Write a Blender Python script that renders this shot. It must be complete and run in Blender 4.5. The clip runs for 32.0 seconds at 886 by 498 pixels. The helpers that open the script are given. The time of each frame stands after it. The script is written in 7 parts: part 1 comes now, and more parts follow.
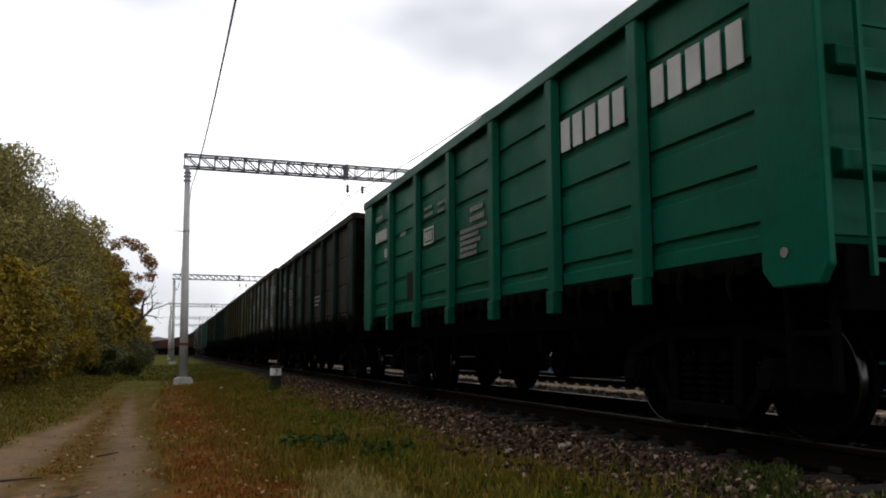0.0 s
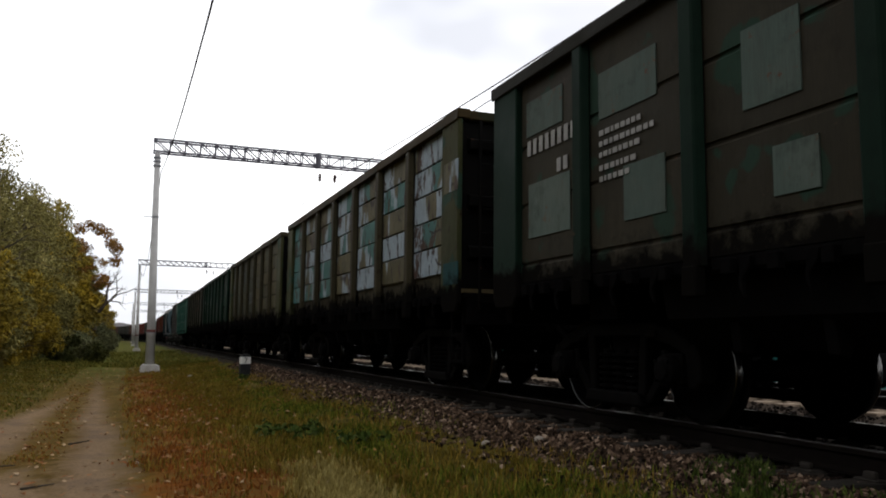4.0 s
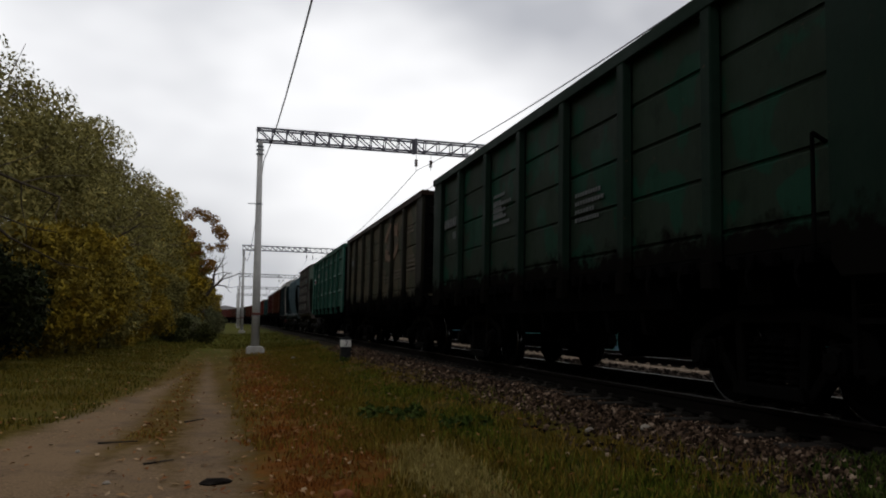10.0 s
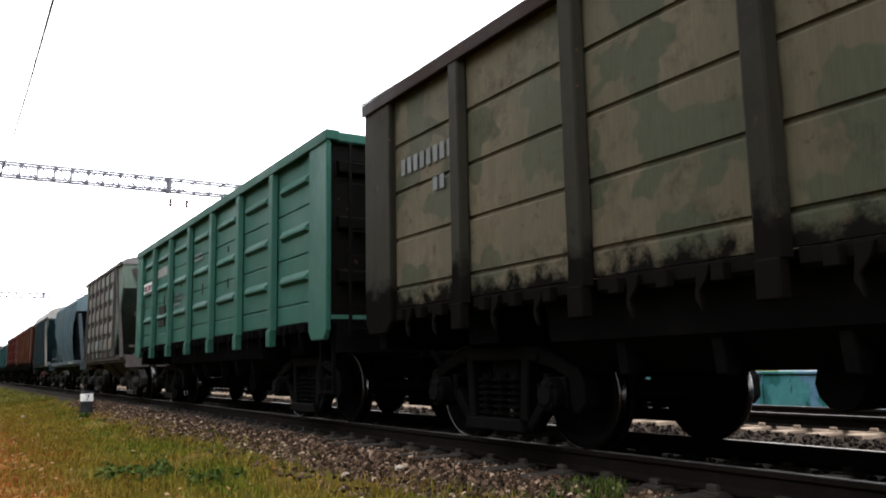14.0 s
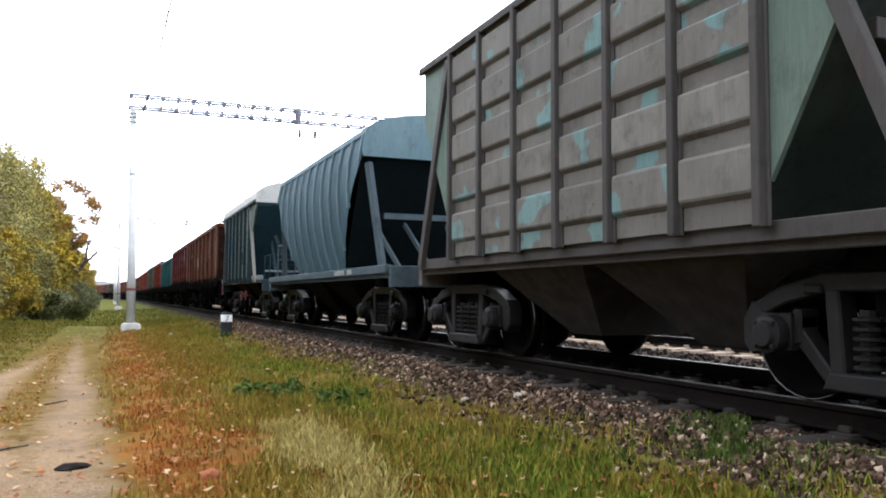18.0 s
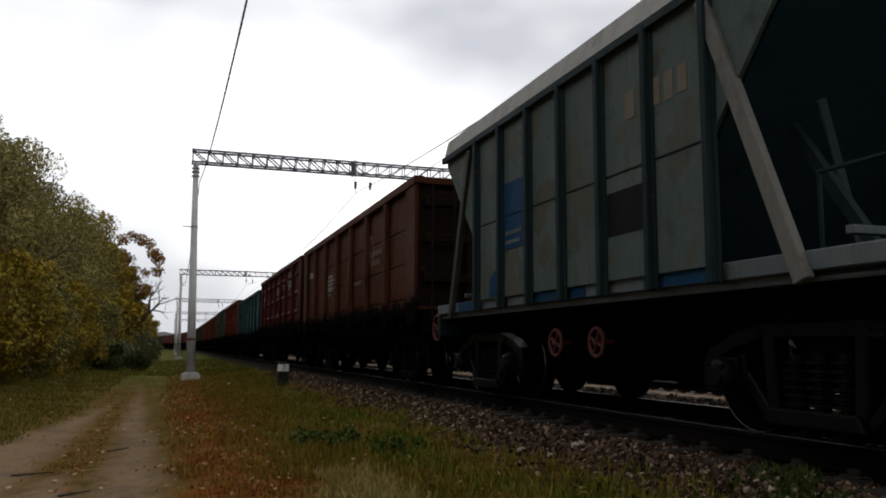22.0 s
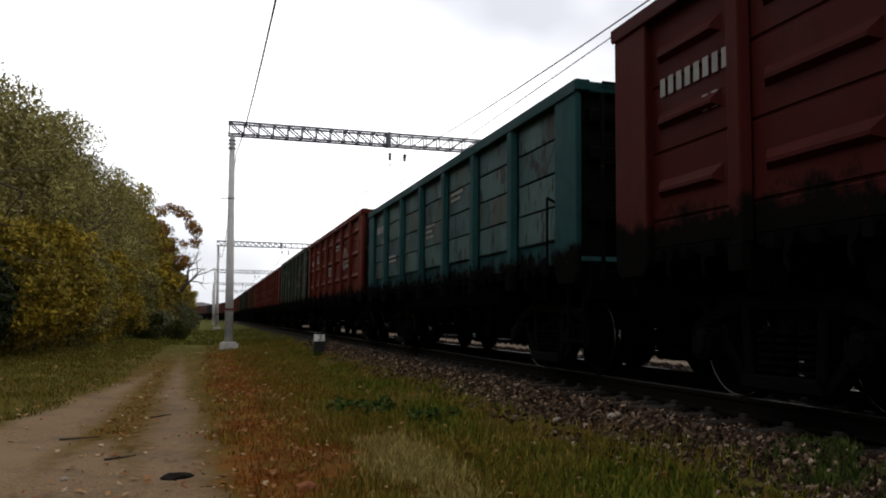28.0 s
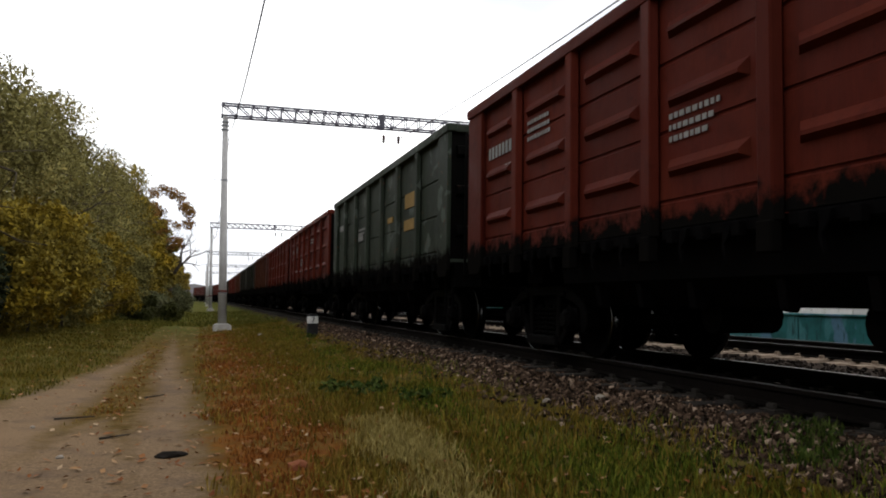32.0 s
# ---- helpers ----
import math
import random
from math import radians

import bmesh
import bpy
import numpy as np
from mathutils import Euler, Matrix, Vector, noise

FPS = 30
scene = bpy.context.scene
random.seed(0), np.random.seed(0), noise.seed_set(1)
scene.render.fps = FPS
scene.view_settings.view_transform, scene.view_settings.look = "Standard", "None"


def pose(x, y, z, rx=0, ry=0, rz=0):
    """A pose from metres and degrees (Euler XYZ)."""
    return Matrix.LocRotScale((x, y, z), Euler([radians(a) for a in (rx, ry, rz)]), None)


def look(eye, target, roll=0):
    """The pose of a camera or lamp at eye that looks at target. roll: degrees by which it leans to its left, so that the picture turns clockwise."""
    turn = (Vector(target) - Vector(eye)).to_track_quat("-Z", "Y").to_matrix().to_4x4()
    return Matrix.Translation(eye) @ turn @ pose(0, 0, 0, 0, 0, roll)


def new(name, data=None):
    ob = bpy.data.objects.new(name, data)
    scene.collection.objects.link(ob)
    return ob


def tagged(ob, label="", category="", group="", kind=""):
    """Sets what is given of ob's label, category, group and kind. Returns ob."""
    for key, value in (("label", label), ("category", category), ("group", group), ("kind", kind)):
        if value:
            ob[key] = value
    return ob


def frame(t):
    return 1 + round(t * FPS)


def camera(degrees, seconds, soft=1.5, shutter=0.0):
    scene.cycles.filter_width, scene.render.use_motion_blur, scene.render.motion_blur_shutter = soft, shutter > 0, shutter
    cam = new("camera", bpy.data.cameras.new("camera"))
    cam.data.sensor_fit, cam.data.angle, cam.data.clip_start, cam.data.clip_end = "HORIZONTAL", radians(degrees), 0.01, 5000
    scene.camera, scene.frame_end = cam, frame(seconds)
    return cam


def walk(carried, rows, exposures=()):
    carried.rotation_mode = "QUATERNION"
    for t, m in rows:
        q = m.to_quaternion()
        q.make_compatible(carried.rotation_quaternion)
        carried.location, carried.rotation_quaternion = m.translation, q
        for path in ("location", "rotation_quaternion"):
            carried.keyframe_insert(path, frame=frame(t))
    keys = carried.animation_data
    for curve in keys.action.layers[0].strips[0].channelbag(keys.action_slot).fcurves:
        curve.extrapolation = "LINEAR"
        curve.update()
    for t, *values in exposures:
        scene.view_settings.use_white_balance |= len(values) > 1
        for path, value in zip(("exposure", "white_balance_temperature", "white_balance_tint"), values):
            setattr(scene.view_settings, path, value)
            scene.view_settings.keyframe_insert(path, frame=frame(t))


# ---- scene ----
# ---- the camera: seconds, eye x y z, yaw, pitch, roll ----
PATH = [
    (0.0, 0.087, -0.030, 0.690, -18.90, 7.21, -0.14),
    (0.5, 0.030, -0.063, 0.689, -18.37, 7.30, 0.27),
    (1.0, 0.029, -0.090, 0.709, -17.91, 6.94, 0.20),
    (1.5, 0.027, -0.099, 0.713, -17.92, 6.55, 0.05),
    (2.0, 0.033, -0.110, 0.720, -18.25, 6.05, 0.01),
    (2.5, 0.001, -0.089, 0.709, -18.09, 5.67, 0.25),
    (4.5, -0.065, -0.031, 0.713, -22.07, 6.64, 0.41),
    (5.0, -0.063, -0.027, 0.706, -21.83, 4.98, -0.11),
    (5.5, -0.064, -0.030, 0.700, -21.06, 5.05, -0.77),
    (6.0, -0.091, -0.025, 0.686, -20.50, 6.25, -0.60),
    (6.5, -0.055, -0.029, 0.706, -19.75, 5.91, -0.53),
    (7.0, -0.055, 0.006, 0.713, -19.41, 5.82, -0.43),
    (7.5, -0.052, 0.002, 0.721, -19.17, 6.23, -0.71),
    (8.0, -0.055, 0.024, 0.771, -17.80, 9.28, -1.48),
    (8.5, -0.063, 0.030, 0.768, -15.92, 6.77, -0.99),
    (9.0, -0.085, 0.035, 0.770, -16.04, 6.54, -1.02),
    (9.5, -0.099, 0.026, 0.757, -15.77, 5.57, -0.69),
    (10.0, -0.131, 0.028, 0.721, -14.46, 5.33, 1.13),
    (10.5, -0.140, 0.031, 0.706, -15.89, 2.20, 0.38),
    (11.0, -0.125, 0.042, 0.751, -15.62, 3.31, 1.38),
    (11.5, -0.071, -0.009, 0.673, -17.06, 6.12, -0.69),
    (12.0, -0.037, -0.003, 0.715, -24.26, 7.22, -0.32),
    (12.5, -0.013, -0.025, 0.741, -31.13, 8.54, -2.88),
    (13.0, -0.009, -0.031, 0.730, -31.73, 8.73, -2.39),
    (13.5, -0.011, 0.031, 0.735, -31.15, 8.15, -1.42),
    (15.5, 0.036, 0.042, 0.721, -31.99, 9.08, -0.30),
    (16.0, 0.072, 0.079, 0.736, -32.73, 8.01, -0.67),
    (16.5, 0.074, 0.063, 0.753, -28.47, 7.12, -0.63),
    (17.0, 0.053, 0.059, 0.746, -26.50, 6.71, 0.99),
    (17.5, 0.050, 0.035, 0.726, -27.94, 5.67, 0.21),
    (18.0, 0.029, 0.046, 0.728, -22.39, 3.45, 0.30),
    (18.5, 0.010, 0.033, 0.713, -18.02, 3.37, 1.23),
    (19.0, 0.006, 0.040, 0.727, -14.76, 3.37, 0.65),
    (19.5, 0.026, 0.033, 0.732, -15.50, 5.50, 0.86),
    (20.0, 0.062, 0.061, 0.716, -18.60, 6.77, 1.68),
    (20.5, 0.031, 0.051, 0.701, -18.30, 6.46, 1.87),
    (21.0, 0.003, 0.051, 0.684, -16.71, 6.37, 1.90),
    (21.5, 0.021, 0.034, 0.714, -17.30, 6.37, 1.09),
    (22.0, 0.023, 0.033, 0.697, -18.49, 6.99, 0.26),
    (22.5, 0.003, 0.029, 0.676, -17.84, 5.53, 0.01),
    (23.0, -0.025, 0.083, 0.682, -18.26, 2.95, 0.39),
    (23.5, -0.016, 0.042, 0.683, -16.47, 3.78, 0.46),
    (24.0, -0.004, 0.029, 0.690, -15.24, 4.48, -0.09),
    (24.5, -0.010, 0.029, 0.689, -15.53, 4.15, -0.11),
    (25.0, 0.009, 0.020, 0.696, -16.20, 4.54, -0.79),
    (25.5, -0.006, 0.011, 0.694, -15.82, 4.93, 0.16),
    (26.0, -0.034, 0.033, 0.690, -16.39, 4.44, 0.37),
    (26.5, -0.021, 0.042, 0.692, -15.01, 4.49, 0.57),
    (28.5, -0.000, 0.045, 0.677, -16.64, 5.06, 0.64),
    (29.0, -0.002, 0.054, 0.670, -17.02, 5.03, 0.69),
    (29.5, 0.008, 0.046, 0.679, -16.82, 3.96, 0.57),
    (30.0, -0.016, 0.029, 0.664, -15.50, 4.18, 0.55),
    (30.5, 0.002, -0.025, 0.671, -15.27, 3.91, 0.57),
    (31.0, -0.001, -0.045, 0.684, -15.17, 3.52, 0.83),
    (31.5, 0.007, -0.040, 0.689, -16.15, 3.28, 0.94),
    (32.0, 0.001, -0.039, 0.680, -16.54, 3.75, 0.79),
]


def view(x, y, z, yaw, pitch, roll):
    a, b = radians(yaw), radians(pitch)
    return look((x, y, z), (x - math.sin(a) * math.cos(b), y + math.cos(a) * math.cos(b), z + math.sin(b)), roll)


EXPOSURES = [
    (0, -0.2, 6500, 10.0),
    (2.5, -0.2, 6500, 10.0),
    (4.5, 0.2, 6500, 10.0),
    (5, 0.35, 6500, 10.0),
    (6, 0.6, 6500, 10.0),
    (7, 0.5, 6500, 10.0),
    (7.5, 0.2, 6500, 10.0),
    (8, -0.55, 6500, 10.0),
    (9, -0.85, 6500, 10.0),
    (10, -0.75, 6500, 10.0),
    (10.3, -0.5, 6500, 10.0),
    (10.6, 0.3, 6500, 10.0),
    (11, 0.35, 6500, 10.0),
    (11.4, -0.3, 6500, 10.0),
    (12, -0.35, 6500, 10.0),
    (12.3, 0.1, 6500, 10.0),
    (13, 1.5, 6500, 10.0),
    (13.5, 1.6, 6500, 10.0),
    (15.5, 2.0, 5700, 17.0),
    (16, 2.1, 5700, 17.0),
    (17, 1.65, 5700, 15.0),
    (18, 2.0, 5850, 9.0),
    (18.6, 0.9, 6407, 9.9),
    (19, 0.2, 6500, 10.0),
    (20, -0.3, 6500, 10.0),
    (21, -0.5, 6500, 10.0),
    (22, -0.4, 6500, 10.0),
    (23, 0.6, 6500, 10.0),
    (25, 0.5, 6500, 10.0),
    (26, 0.18, 6500, 10.0),
    (29, -0.1, 6500, 10.0),
    (30, -0.1, 6500, 10.0),
    (32, 0.2, 6500, 10.0),
]
cam = camera(57.67, 32.0, soft=1.9)
walk(cam, [(row[0], view(*row[1:])) for row in PATH], EXPOSURES)

# ---- sky, sun ----
world = bpy.data.worlds.new("overcast_sky")
scene.world = world
world.use_nodes = True
wn, wl = world.node_tree.nodes, world.node_tree.links
wn.clear()
SUN_EL, SUN_AZ = radians(38), radians(52)
sky = wn.new("ShaderNodeTexSky")
sky.sky_type, sky.sun_disc, sky.sun_elevation, sky.sun_rotation = "NISHITA", False, SUN_EL, SUN_AZ
sky.air_density, sky.dust_density = 1.0, 3.0
co = wn.new("ShaderNodeTexCoord")
squash = wn.new("ShaderNodeMapping")
squash.inputs["Scale"].default_value = (1.0, 1.0, 2.0)
squash.inputs["Location"].default_value = (0.35, 0.2, 0.1)
clouds = wn.new("ShaderNodeTexNoise")
clouds.inputs["Scale"].default_value, clouds.inputs["Detail"].default_value, clouds.inputs["Roughness"].default_value = 1.5, 4, 0.48
tone = wn.new("ShaderNodeValToRGB")
tone.color_ramp.elements[0].position, tone.color_ramp.elements[0].color = 0.40, (0.46, 0.475, 0.515, 1)
tone.color_ramp.elements[1].position, tone.color_ramp.elements[1].color = 0.63, (1.1, 1.1, 1.11, 1)
deck = wn.new("ShaderNodeMixRGB")
deck.inputs[0].default_value = 0.93
haze = wn.new("ShaderNodeVectorMath")
haze.operation = "SCALE"
haze.inputs["Scale"].default_value = 0.09
wbg, wout = wn.new("ShaderNodeBackground"), wn.new("ShaderNodeOutputWorld")
wbg.inputs["Strength"].default_value = 1.75
wl.new(co.outputs["Generated"], squash.inputs["Vector"])
wl.new(squash.outputs["Vector"], clouds.inputs["Vector"])
wl.new(clouds.outputs["Fac"], tone.inputs["Fac"])
wl.new(sky.outputs["Color"], haze.inputs[0])
wl.new(haze.outputs["Vector"], deck.inputs[1])
wl.new(tone.outputs["Color"], deck.inputs[2])
wl.new(deck.outputs["Color"], wbg.inputs["Color"])
wl.new(wbg.outputs["Background"], wout.inputs["Surface"])

sun = new("sun", bpy.data.lights.new("sun", "SUN"))
sun.data.energy, sun.data.angle, sun.data.color = 0.8, radians(14), (1.0, 0.95, 0.87)
sun.matrix_world = look((40, 50, 60), (40 - math.sin(SUN_AZ) * math.cos(SUN_EL), 50 - math.cos(SUN_AZ) * math.cos(SUN_EL), 60 - math.sin(SUN_EL)))


# ---- materials ----
def nodes_of(name):
    m = bpy.data.materials.new(name)
    m.use_nodes = True
    nt = m.node_tree
    return m, nt, nt.nodes["Principled BSDF"]


def noise_node(nt, vec, scale, detail=4, rough=0.55):
    n = nt.nodes.new("ShaderNodeTexNoise")
    n.inputs["Scale"].default_value, n.inputs["Detail"].default_value, n.inputs["Roughness"].default_value = scale, detail, rough
    if vec is not None:
        nt.links.new(vec, n.inputs["Vector"])
    return n.outputs["Fac"]


def ramp_node(nt, fac, stops):
    r = nt.nodes.new("ShaderNodeValToRGB")
    els = r.color_ramp.elements
    while len(els) < len(stops):
        els.new(0.5)
    for e, (p, c) in zip(els, stops):
        e.position, e.color = p, (*c, 1) if len(c) == 3 else c
    nt.links.new(fac, r.inputs["Fac"])
    return r.outputs["Color"]


def mix_node(nt, fac, a, b, mode="MIX"):
    m = nt.nodes.new("ShaderNodeMixRGB")
    m.blend_type = mode
    for sock, v in zip(m.inputs, (fac, a, b)):
        if isinstance(v, (int, float)):
            sock.default_value = v
        elif isinstance(v, tuple):
            sock.default_value = (*v, 1)
        else:
            nt.links.new(v, sock)
    return m.outputs["Color"]


def bump_node(nt, bs, height, strength=0.3, dist=0.02):
    b = nt.nodes.new("ShaderNodeBump")
    b.inputs["Strength"].default_value, b.inputs["Distance"].default_value = strength, dist
    nt.links.new(height, b.inputs["Height"])
    nt.links.new(b.outputs["Normal"], bs.inputs["Normal"])


def step_node(nt, fac, lo, hi):
    return ramp_node(nt, fac, [(lo, (0, 0, 0)), (hi, (1, 1, 1))])


def shifted_coords(nt):
    """Object coordinates, moved by a random amount for each object."""
    tc, oi = nt.nodes.new("ShaderNodeTexCoord"), nt.nodes.new("ShaderNodeObjectInfo")
    add, mul = nt.nodes.new("ShaderNodeVectorMath"), nt.nodes.new("ShaderNodeMath")
    mul.operation, mul.inputs[1].default_value = "MULTIPLY", 37.0
    nt.links.new(oi.outputs["Random"], mul.inputs[0])
    nt.links.new(tc.outputs["Object"], add.inputs[0])
    nt.links.new(mul.outputs[0], add.inputs[1])
    return add.outputs["Vector"], oi.outputs["Random"]


def paint(name, base, worn, rust=(0.10, 0.05, 0.03), wear=0.5, rusty=0.35, rough=0.55, patch=None, streak=0.5, gloss=0.03, soot=0.0, patch_at=0.54):
    """Weathered wagon paint: two scales of fading, rust spots, dirt streaks that run down."""
    m, nt, bs = nodes_of(name)
    v, rnd = shifted_coords(nt)
    big = noise_node(nt, v, 0.9, 5, 0.6)
    col = mix_node(nt, step_node(nt, big, 0.62 - 0.25 * wear, 0.85 - 0.2 * wear), base, worn)
    if patch:
        col = mix_node(nt, step_node(nt, noise_node(nt, v, 1.7, 3, 0.45), patch_at, patch_at + 0.02), col, patch)
    mp = nt.nodes.new("ShaderNodeMapping")
    mp.inputs["Scale"].default_value = (5, 5, 0.35)
    nt.links.new(v, mp.inputs["Vector"])
    run = noise_node(nt, mp.outputs["Vector"], 1.6, 4, 0.6)
    dark = tuple(c * 0.45 for c in worn)
    fac = step_node(nt, run, 0.5, 0.78)
    half = nt.nodes.new("ShaderNodeMath")
    half.operation, half.inputs[1].default_value = "MULTIPLY", streak
    nt.links.new(fac, half.inputs[0])
    col = mix_node(nt, half.outputs[0], col, dark)
    spots = noise_node(nt, v, 6.0, 6, 0.68)
    col = mix_node(nt, step_node(nt, spots, 0.74 - 0.3 * rusty, 0.80 - 0.3 * rusty), col, rust)
    col = mix_node(nt, 0.12, col, ramp_node(nt, rnd, [(0, (0.0, 0.0, 0.0)), (1, tuple(min(1, c * 2) for c in base))]))
    # blotches of grime and a fine scuffed grain
    blot = nt.nodes.new("ShaderNodeMath")
    blot.operation, blot.inputs[1].default_value = "MULTIPLY", 0.62 * wear + 0.1
    nt.links.new(step_node(nt, noise_node(nt, v, 2.3, 7, 0.72), 0.53, 0.68), blot.inputs[0])
    col = mix_node(nt, blot.outputs[0], col, tuple(c * 0.35 for c in base))
    col = mix_node(nt, 0.55, col, ramp_node(nt, noise_node(nt, mp.outputs["Vector"], 14.0, 4, 0.7), [(0.3, (0.62, 0.62, 0.62)), (0.7, (1, 1, 1))]), "MULTIPLY")
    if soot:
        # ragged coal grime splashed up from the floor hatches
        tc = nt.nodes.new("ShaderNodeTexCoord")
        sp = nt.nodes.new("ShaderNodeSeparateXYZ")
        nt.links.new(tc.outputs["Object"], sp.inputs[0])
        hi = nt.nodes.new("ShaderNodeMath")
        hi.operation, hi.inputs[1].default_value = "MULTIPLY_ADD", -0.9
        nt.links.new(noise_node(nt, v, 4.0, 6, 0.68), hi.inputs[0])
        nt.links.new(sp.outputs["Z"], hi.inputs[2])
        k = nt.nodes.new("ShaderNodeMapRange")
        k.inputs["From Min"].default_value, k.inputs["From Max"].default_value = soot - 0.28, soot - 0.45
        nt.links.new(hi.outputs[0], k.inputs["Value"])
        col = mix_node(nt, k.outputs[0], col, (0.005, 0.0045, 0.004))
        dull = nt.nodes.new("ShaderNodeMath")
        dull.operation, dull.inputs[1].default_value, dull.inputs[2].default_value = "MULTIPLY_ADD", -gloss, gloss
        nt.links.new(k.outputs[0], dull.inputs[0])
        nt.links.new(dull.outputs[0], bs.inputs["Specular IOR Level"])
    nt.links.new(col, bs.inputs["Base Color"])
    nt.links.new(ramp_node(nt, big, [(0.3, (rough - 0.1,) * 3), (0.7, (rough + 0.2,) * 3)]), bs.inputs["Roughness"])
    bs.inputs["Specular IOR Level"].default_value = gloss
    bump_node(nt, bs, noise_node(nt, v, 1.3, 4, 0.5), 0.35, 0.05)
    return m


def plain(name, a, b, scale=8.0, rough=0.8, metal=0.0, bump=0.2, dist=0.01, spec=0.07):
    """A two-tone worn surface."""
    m, nt, bs = nodes_of(name)
    v, rnd = shifted_coords(nt)
    n = noise_node(nt, v, scale, 6, 0.65)
    big = noise_node(nt, v, scale * 0.17, 3, 0.5)
    col = mix_node(nt, step_node(nt, n, 0.3, 0.7), a, b)
    col = mix_node(nt, step_node(nt, big, 0.45, 0.75), col, tuple(0.5 * (x + y) * 0.72 for x, y in zip(a, b)))
    nt.links.new(col, bs.inputs["Base Color"])
    bs.inputs["Roughness"].default_value, bs.inputs["Metallic"].default_value = rough, metal
    bs.inputs["Specular IOR Level"].default_value = spec
    bump_node(nt, bs, n, bump, dist)
    return m


def spread(name, stops, rough=0.8, by_object=False, spec=0.04):
    """Colour by island or by object, with a fine grain."""
    m, nt, bs = nodes_of(name)
    if by_object:
        r = nt.nodes.new("ShaderNodeObjectInfo").outputs["Random"]
    else:
        r = nt.nodes.new("ShaderNodeNewGeometry").outputs["Random Per Island"]
    col = ramp_node(nt, r, stops)
    tc = nt.nodes.new("ShaderNodeTexCoord")
    grain = noise_node(nt, tc.outputs["Object"], 40, 3, 0.6)
    col = mix_node(nt, 0.35, col, ramp_node(nt, grain, [(0.3, (0.25, 0.25, 0.25)), (0.7, (1, 1, 1))]), "MULTIPLY")
    nt.links.new(col, bs.inputs["Base Color"])
    bs.inputs["Roughness"].default_value = rough
    bs.inputs["Specular IOR Level"].default_value = spec
    return m


def leaf_material(name, stops, transl=0.25):
    m, nt, bs = nodes_of(name)
    r = nt.nodes.new("ShaderNodeNewGeometry").outputs["Random Per Island"]
    tc = nt.nodes.new("ShaderNodeTexCoord")
    clump = noise_node(nt, tc.outputs["Object"], 0.55, 3, 0.6)
    mx = nt.nodes.new("ShaderNodeMath")
    mx.operation = "MULTIPLY_ADD"
    mx.inputs[1].default_value, mx.inputs[2].default_value = 0.34, 0.05
    nt.links.new(r, mx.inputs[0])
    ad = nt.nodes.new("ShaderNodeMath")
    ad.operation = "MULTIPLY_ADD"
    ad.inputs[1].default_value = 1.5
    nt.links.new(clump, ad.inputs[0])
    sb = nt.nodes.new("ShaderNodeMath")
    sb.operation, sb.inputs[1].default_value = "SUBTRACT", 0.5
    nt.links.new(mx.outputs[0], sb.inputs[0])
    nt.links.new(sb.outputs[0], ad.inputs[2])
    nt.links.new(ramp_node(nt, ad.outputs[0], stops), bs.inputs["Base Color"])
    bs.inputs["Roughness"].default_value = 0.7
    bs.inputs["Specular IOR Level"].default_value = 0.05
    bs.inputs["Transmission Weight"].default_value = 0.0
    bs.inputs["Subsurface Weight"].default_value = 0.0
    return m


# Far darker than bare steel: the underside's black shade is in these colours.
STEEL_DARK = plain("shade_black_steel", (0.0022, 0.0022, 0.0025), (0.0055, 0.0050, 0.0047), 9, 0.9, 0.0, spec=0.0)
STEEL_SHADE = plain("bogie_casting", (0.0012, 0.0012, 0.0013), (0.0040, 0.0035, 0.0032), 7, 0.7, 0.0, spec=0.02)
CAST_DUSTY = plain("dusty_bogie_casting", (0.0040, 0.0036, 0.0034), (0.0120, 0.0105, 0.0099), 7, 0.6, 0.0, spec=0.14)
CAST_DEEP = plain("shade_black_bogie_casting", (0.0014, 0.0013, 0.0014), (0.0044, 0.0040, 0.0038), 7, 0.45, 0.0, spec=0.08)
WHEEL_TREAD = plain("bright_wheel_tread", (0.045, 0.045, 0.045), (0.075, 0.073, 0.07), 4, 0.20, 1.0, 0.03)
RAIL_TOP = plain("worn_rail_head", (0.0550, 0.0500, 0.0475), (0.0900, 0.0850, 0.0825), 3, 0.4, 0.9, 0.05)
# Rust taken near black: the dark below the train is in the colour.
RAIL_SIDE = plain("rusty_rail_web", (0.0038, 0.0030, 0.0026), (0.0085, 0.0065, 0.0052), 12, 0.9, 0.0, spec=0.03)
CONCRETE = plain("weathered_concrete", (0.34, 0.32, 0.29), (0.50, 0.48, 0.44), 10, 0.9, 0.0, 0.3)
# Sleeper concrete with the train's shade coloured in.
SLEEPER_DK = plain("shaded_sleeper_concrete", (0.0190, 0.0165, 0.0140), (0.0380, 0.0325, 0.0275), 8, 0.95, 0.0, 0.4)
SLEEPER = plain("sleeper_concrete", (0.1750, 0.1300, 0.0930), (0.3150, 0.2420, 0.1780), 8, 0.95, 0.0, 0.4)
POLE_MAT = plain("pole_concrete", (0.3200, 0.3120, 0.3040), (0.4480, 0.4400, 0.4240), 3, 0.85, 0.0, 0.2)
GALV = plain("grey_truss_steel", (0.16, 0.17, 0.19), (0.26, 0.27, 0.29), 6, 0.6, 0.4)
TRUSS_STEEL = plain("weathered_truss_steel", (0.0855, 0.0855, 0.1045), (0.1615, 0.1577, 0.1805), 6, 0.8, 0.0, spec=0.05)
WIRE = plain("dull_wire", (0.02, 0.02, 0.02), (0.035, 0.033, 0.033), 20, 0.8, 0.0, spec=0.02)
INSUL = plain("brown_porcelain", (0.05, 0.03, 0.025), (0.08, 0.05, 0.04), 9, 0.3)
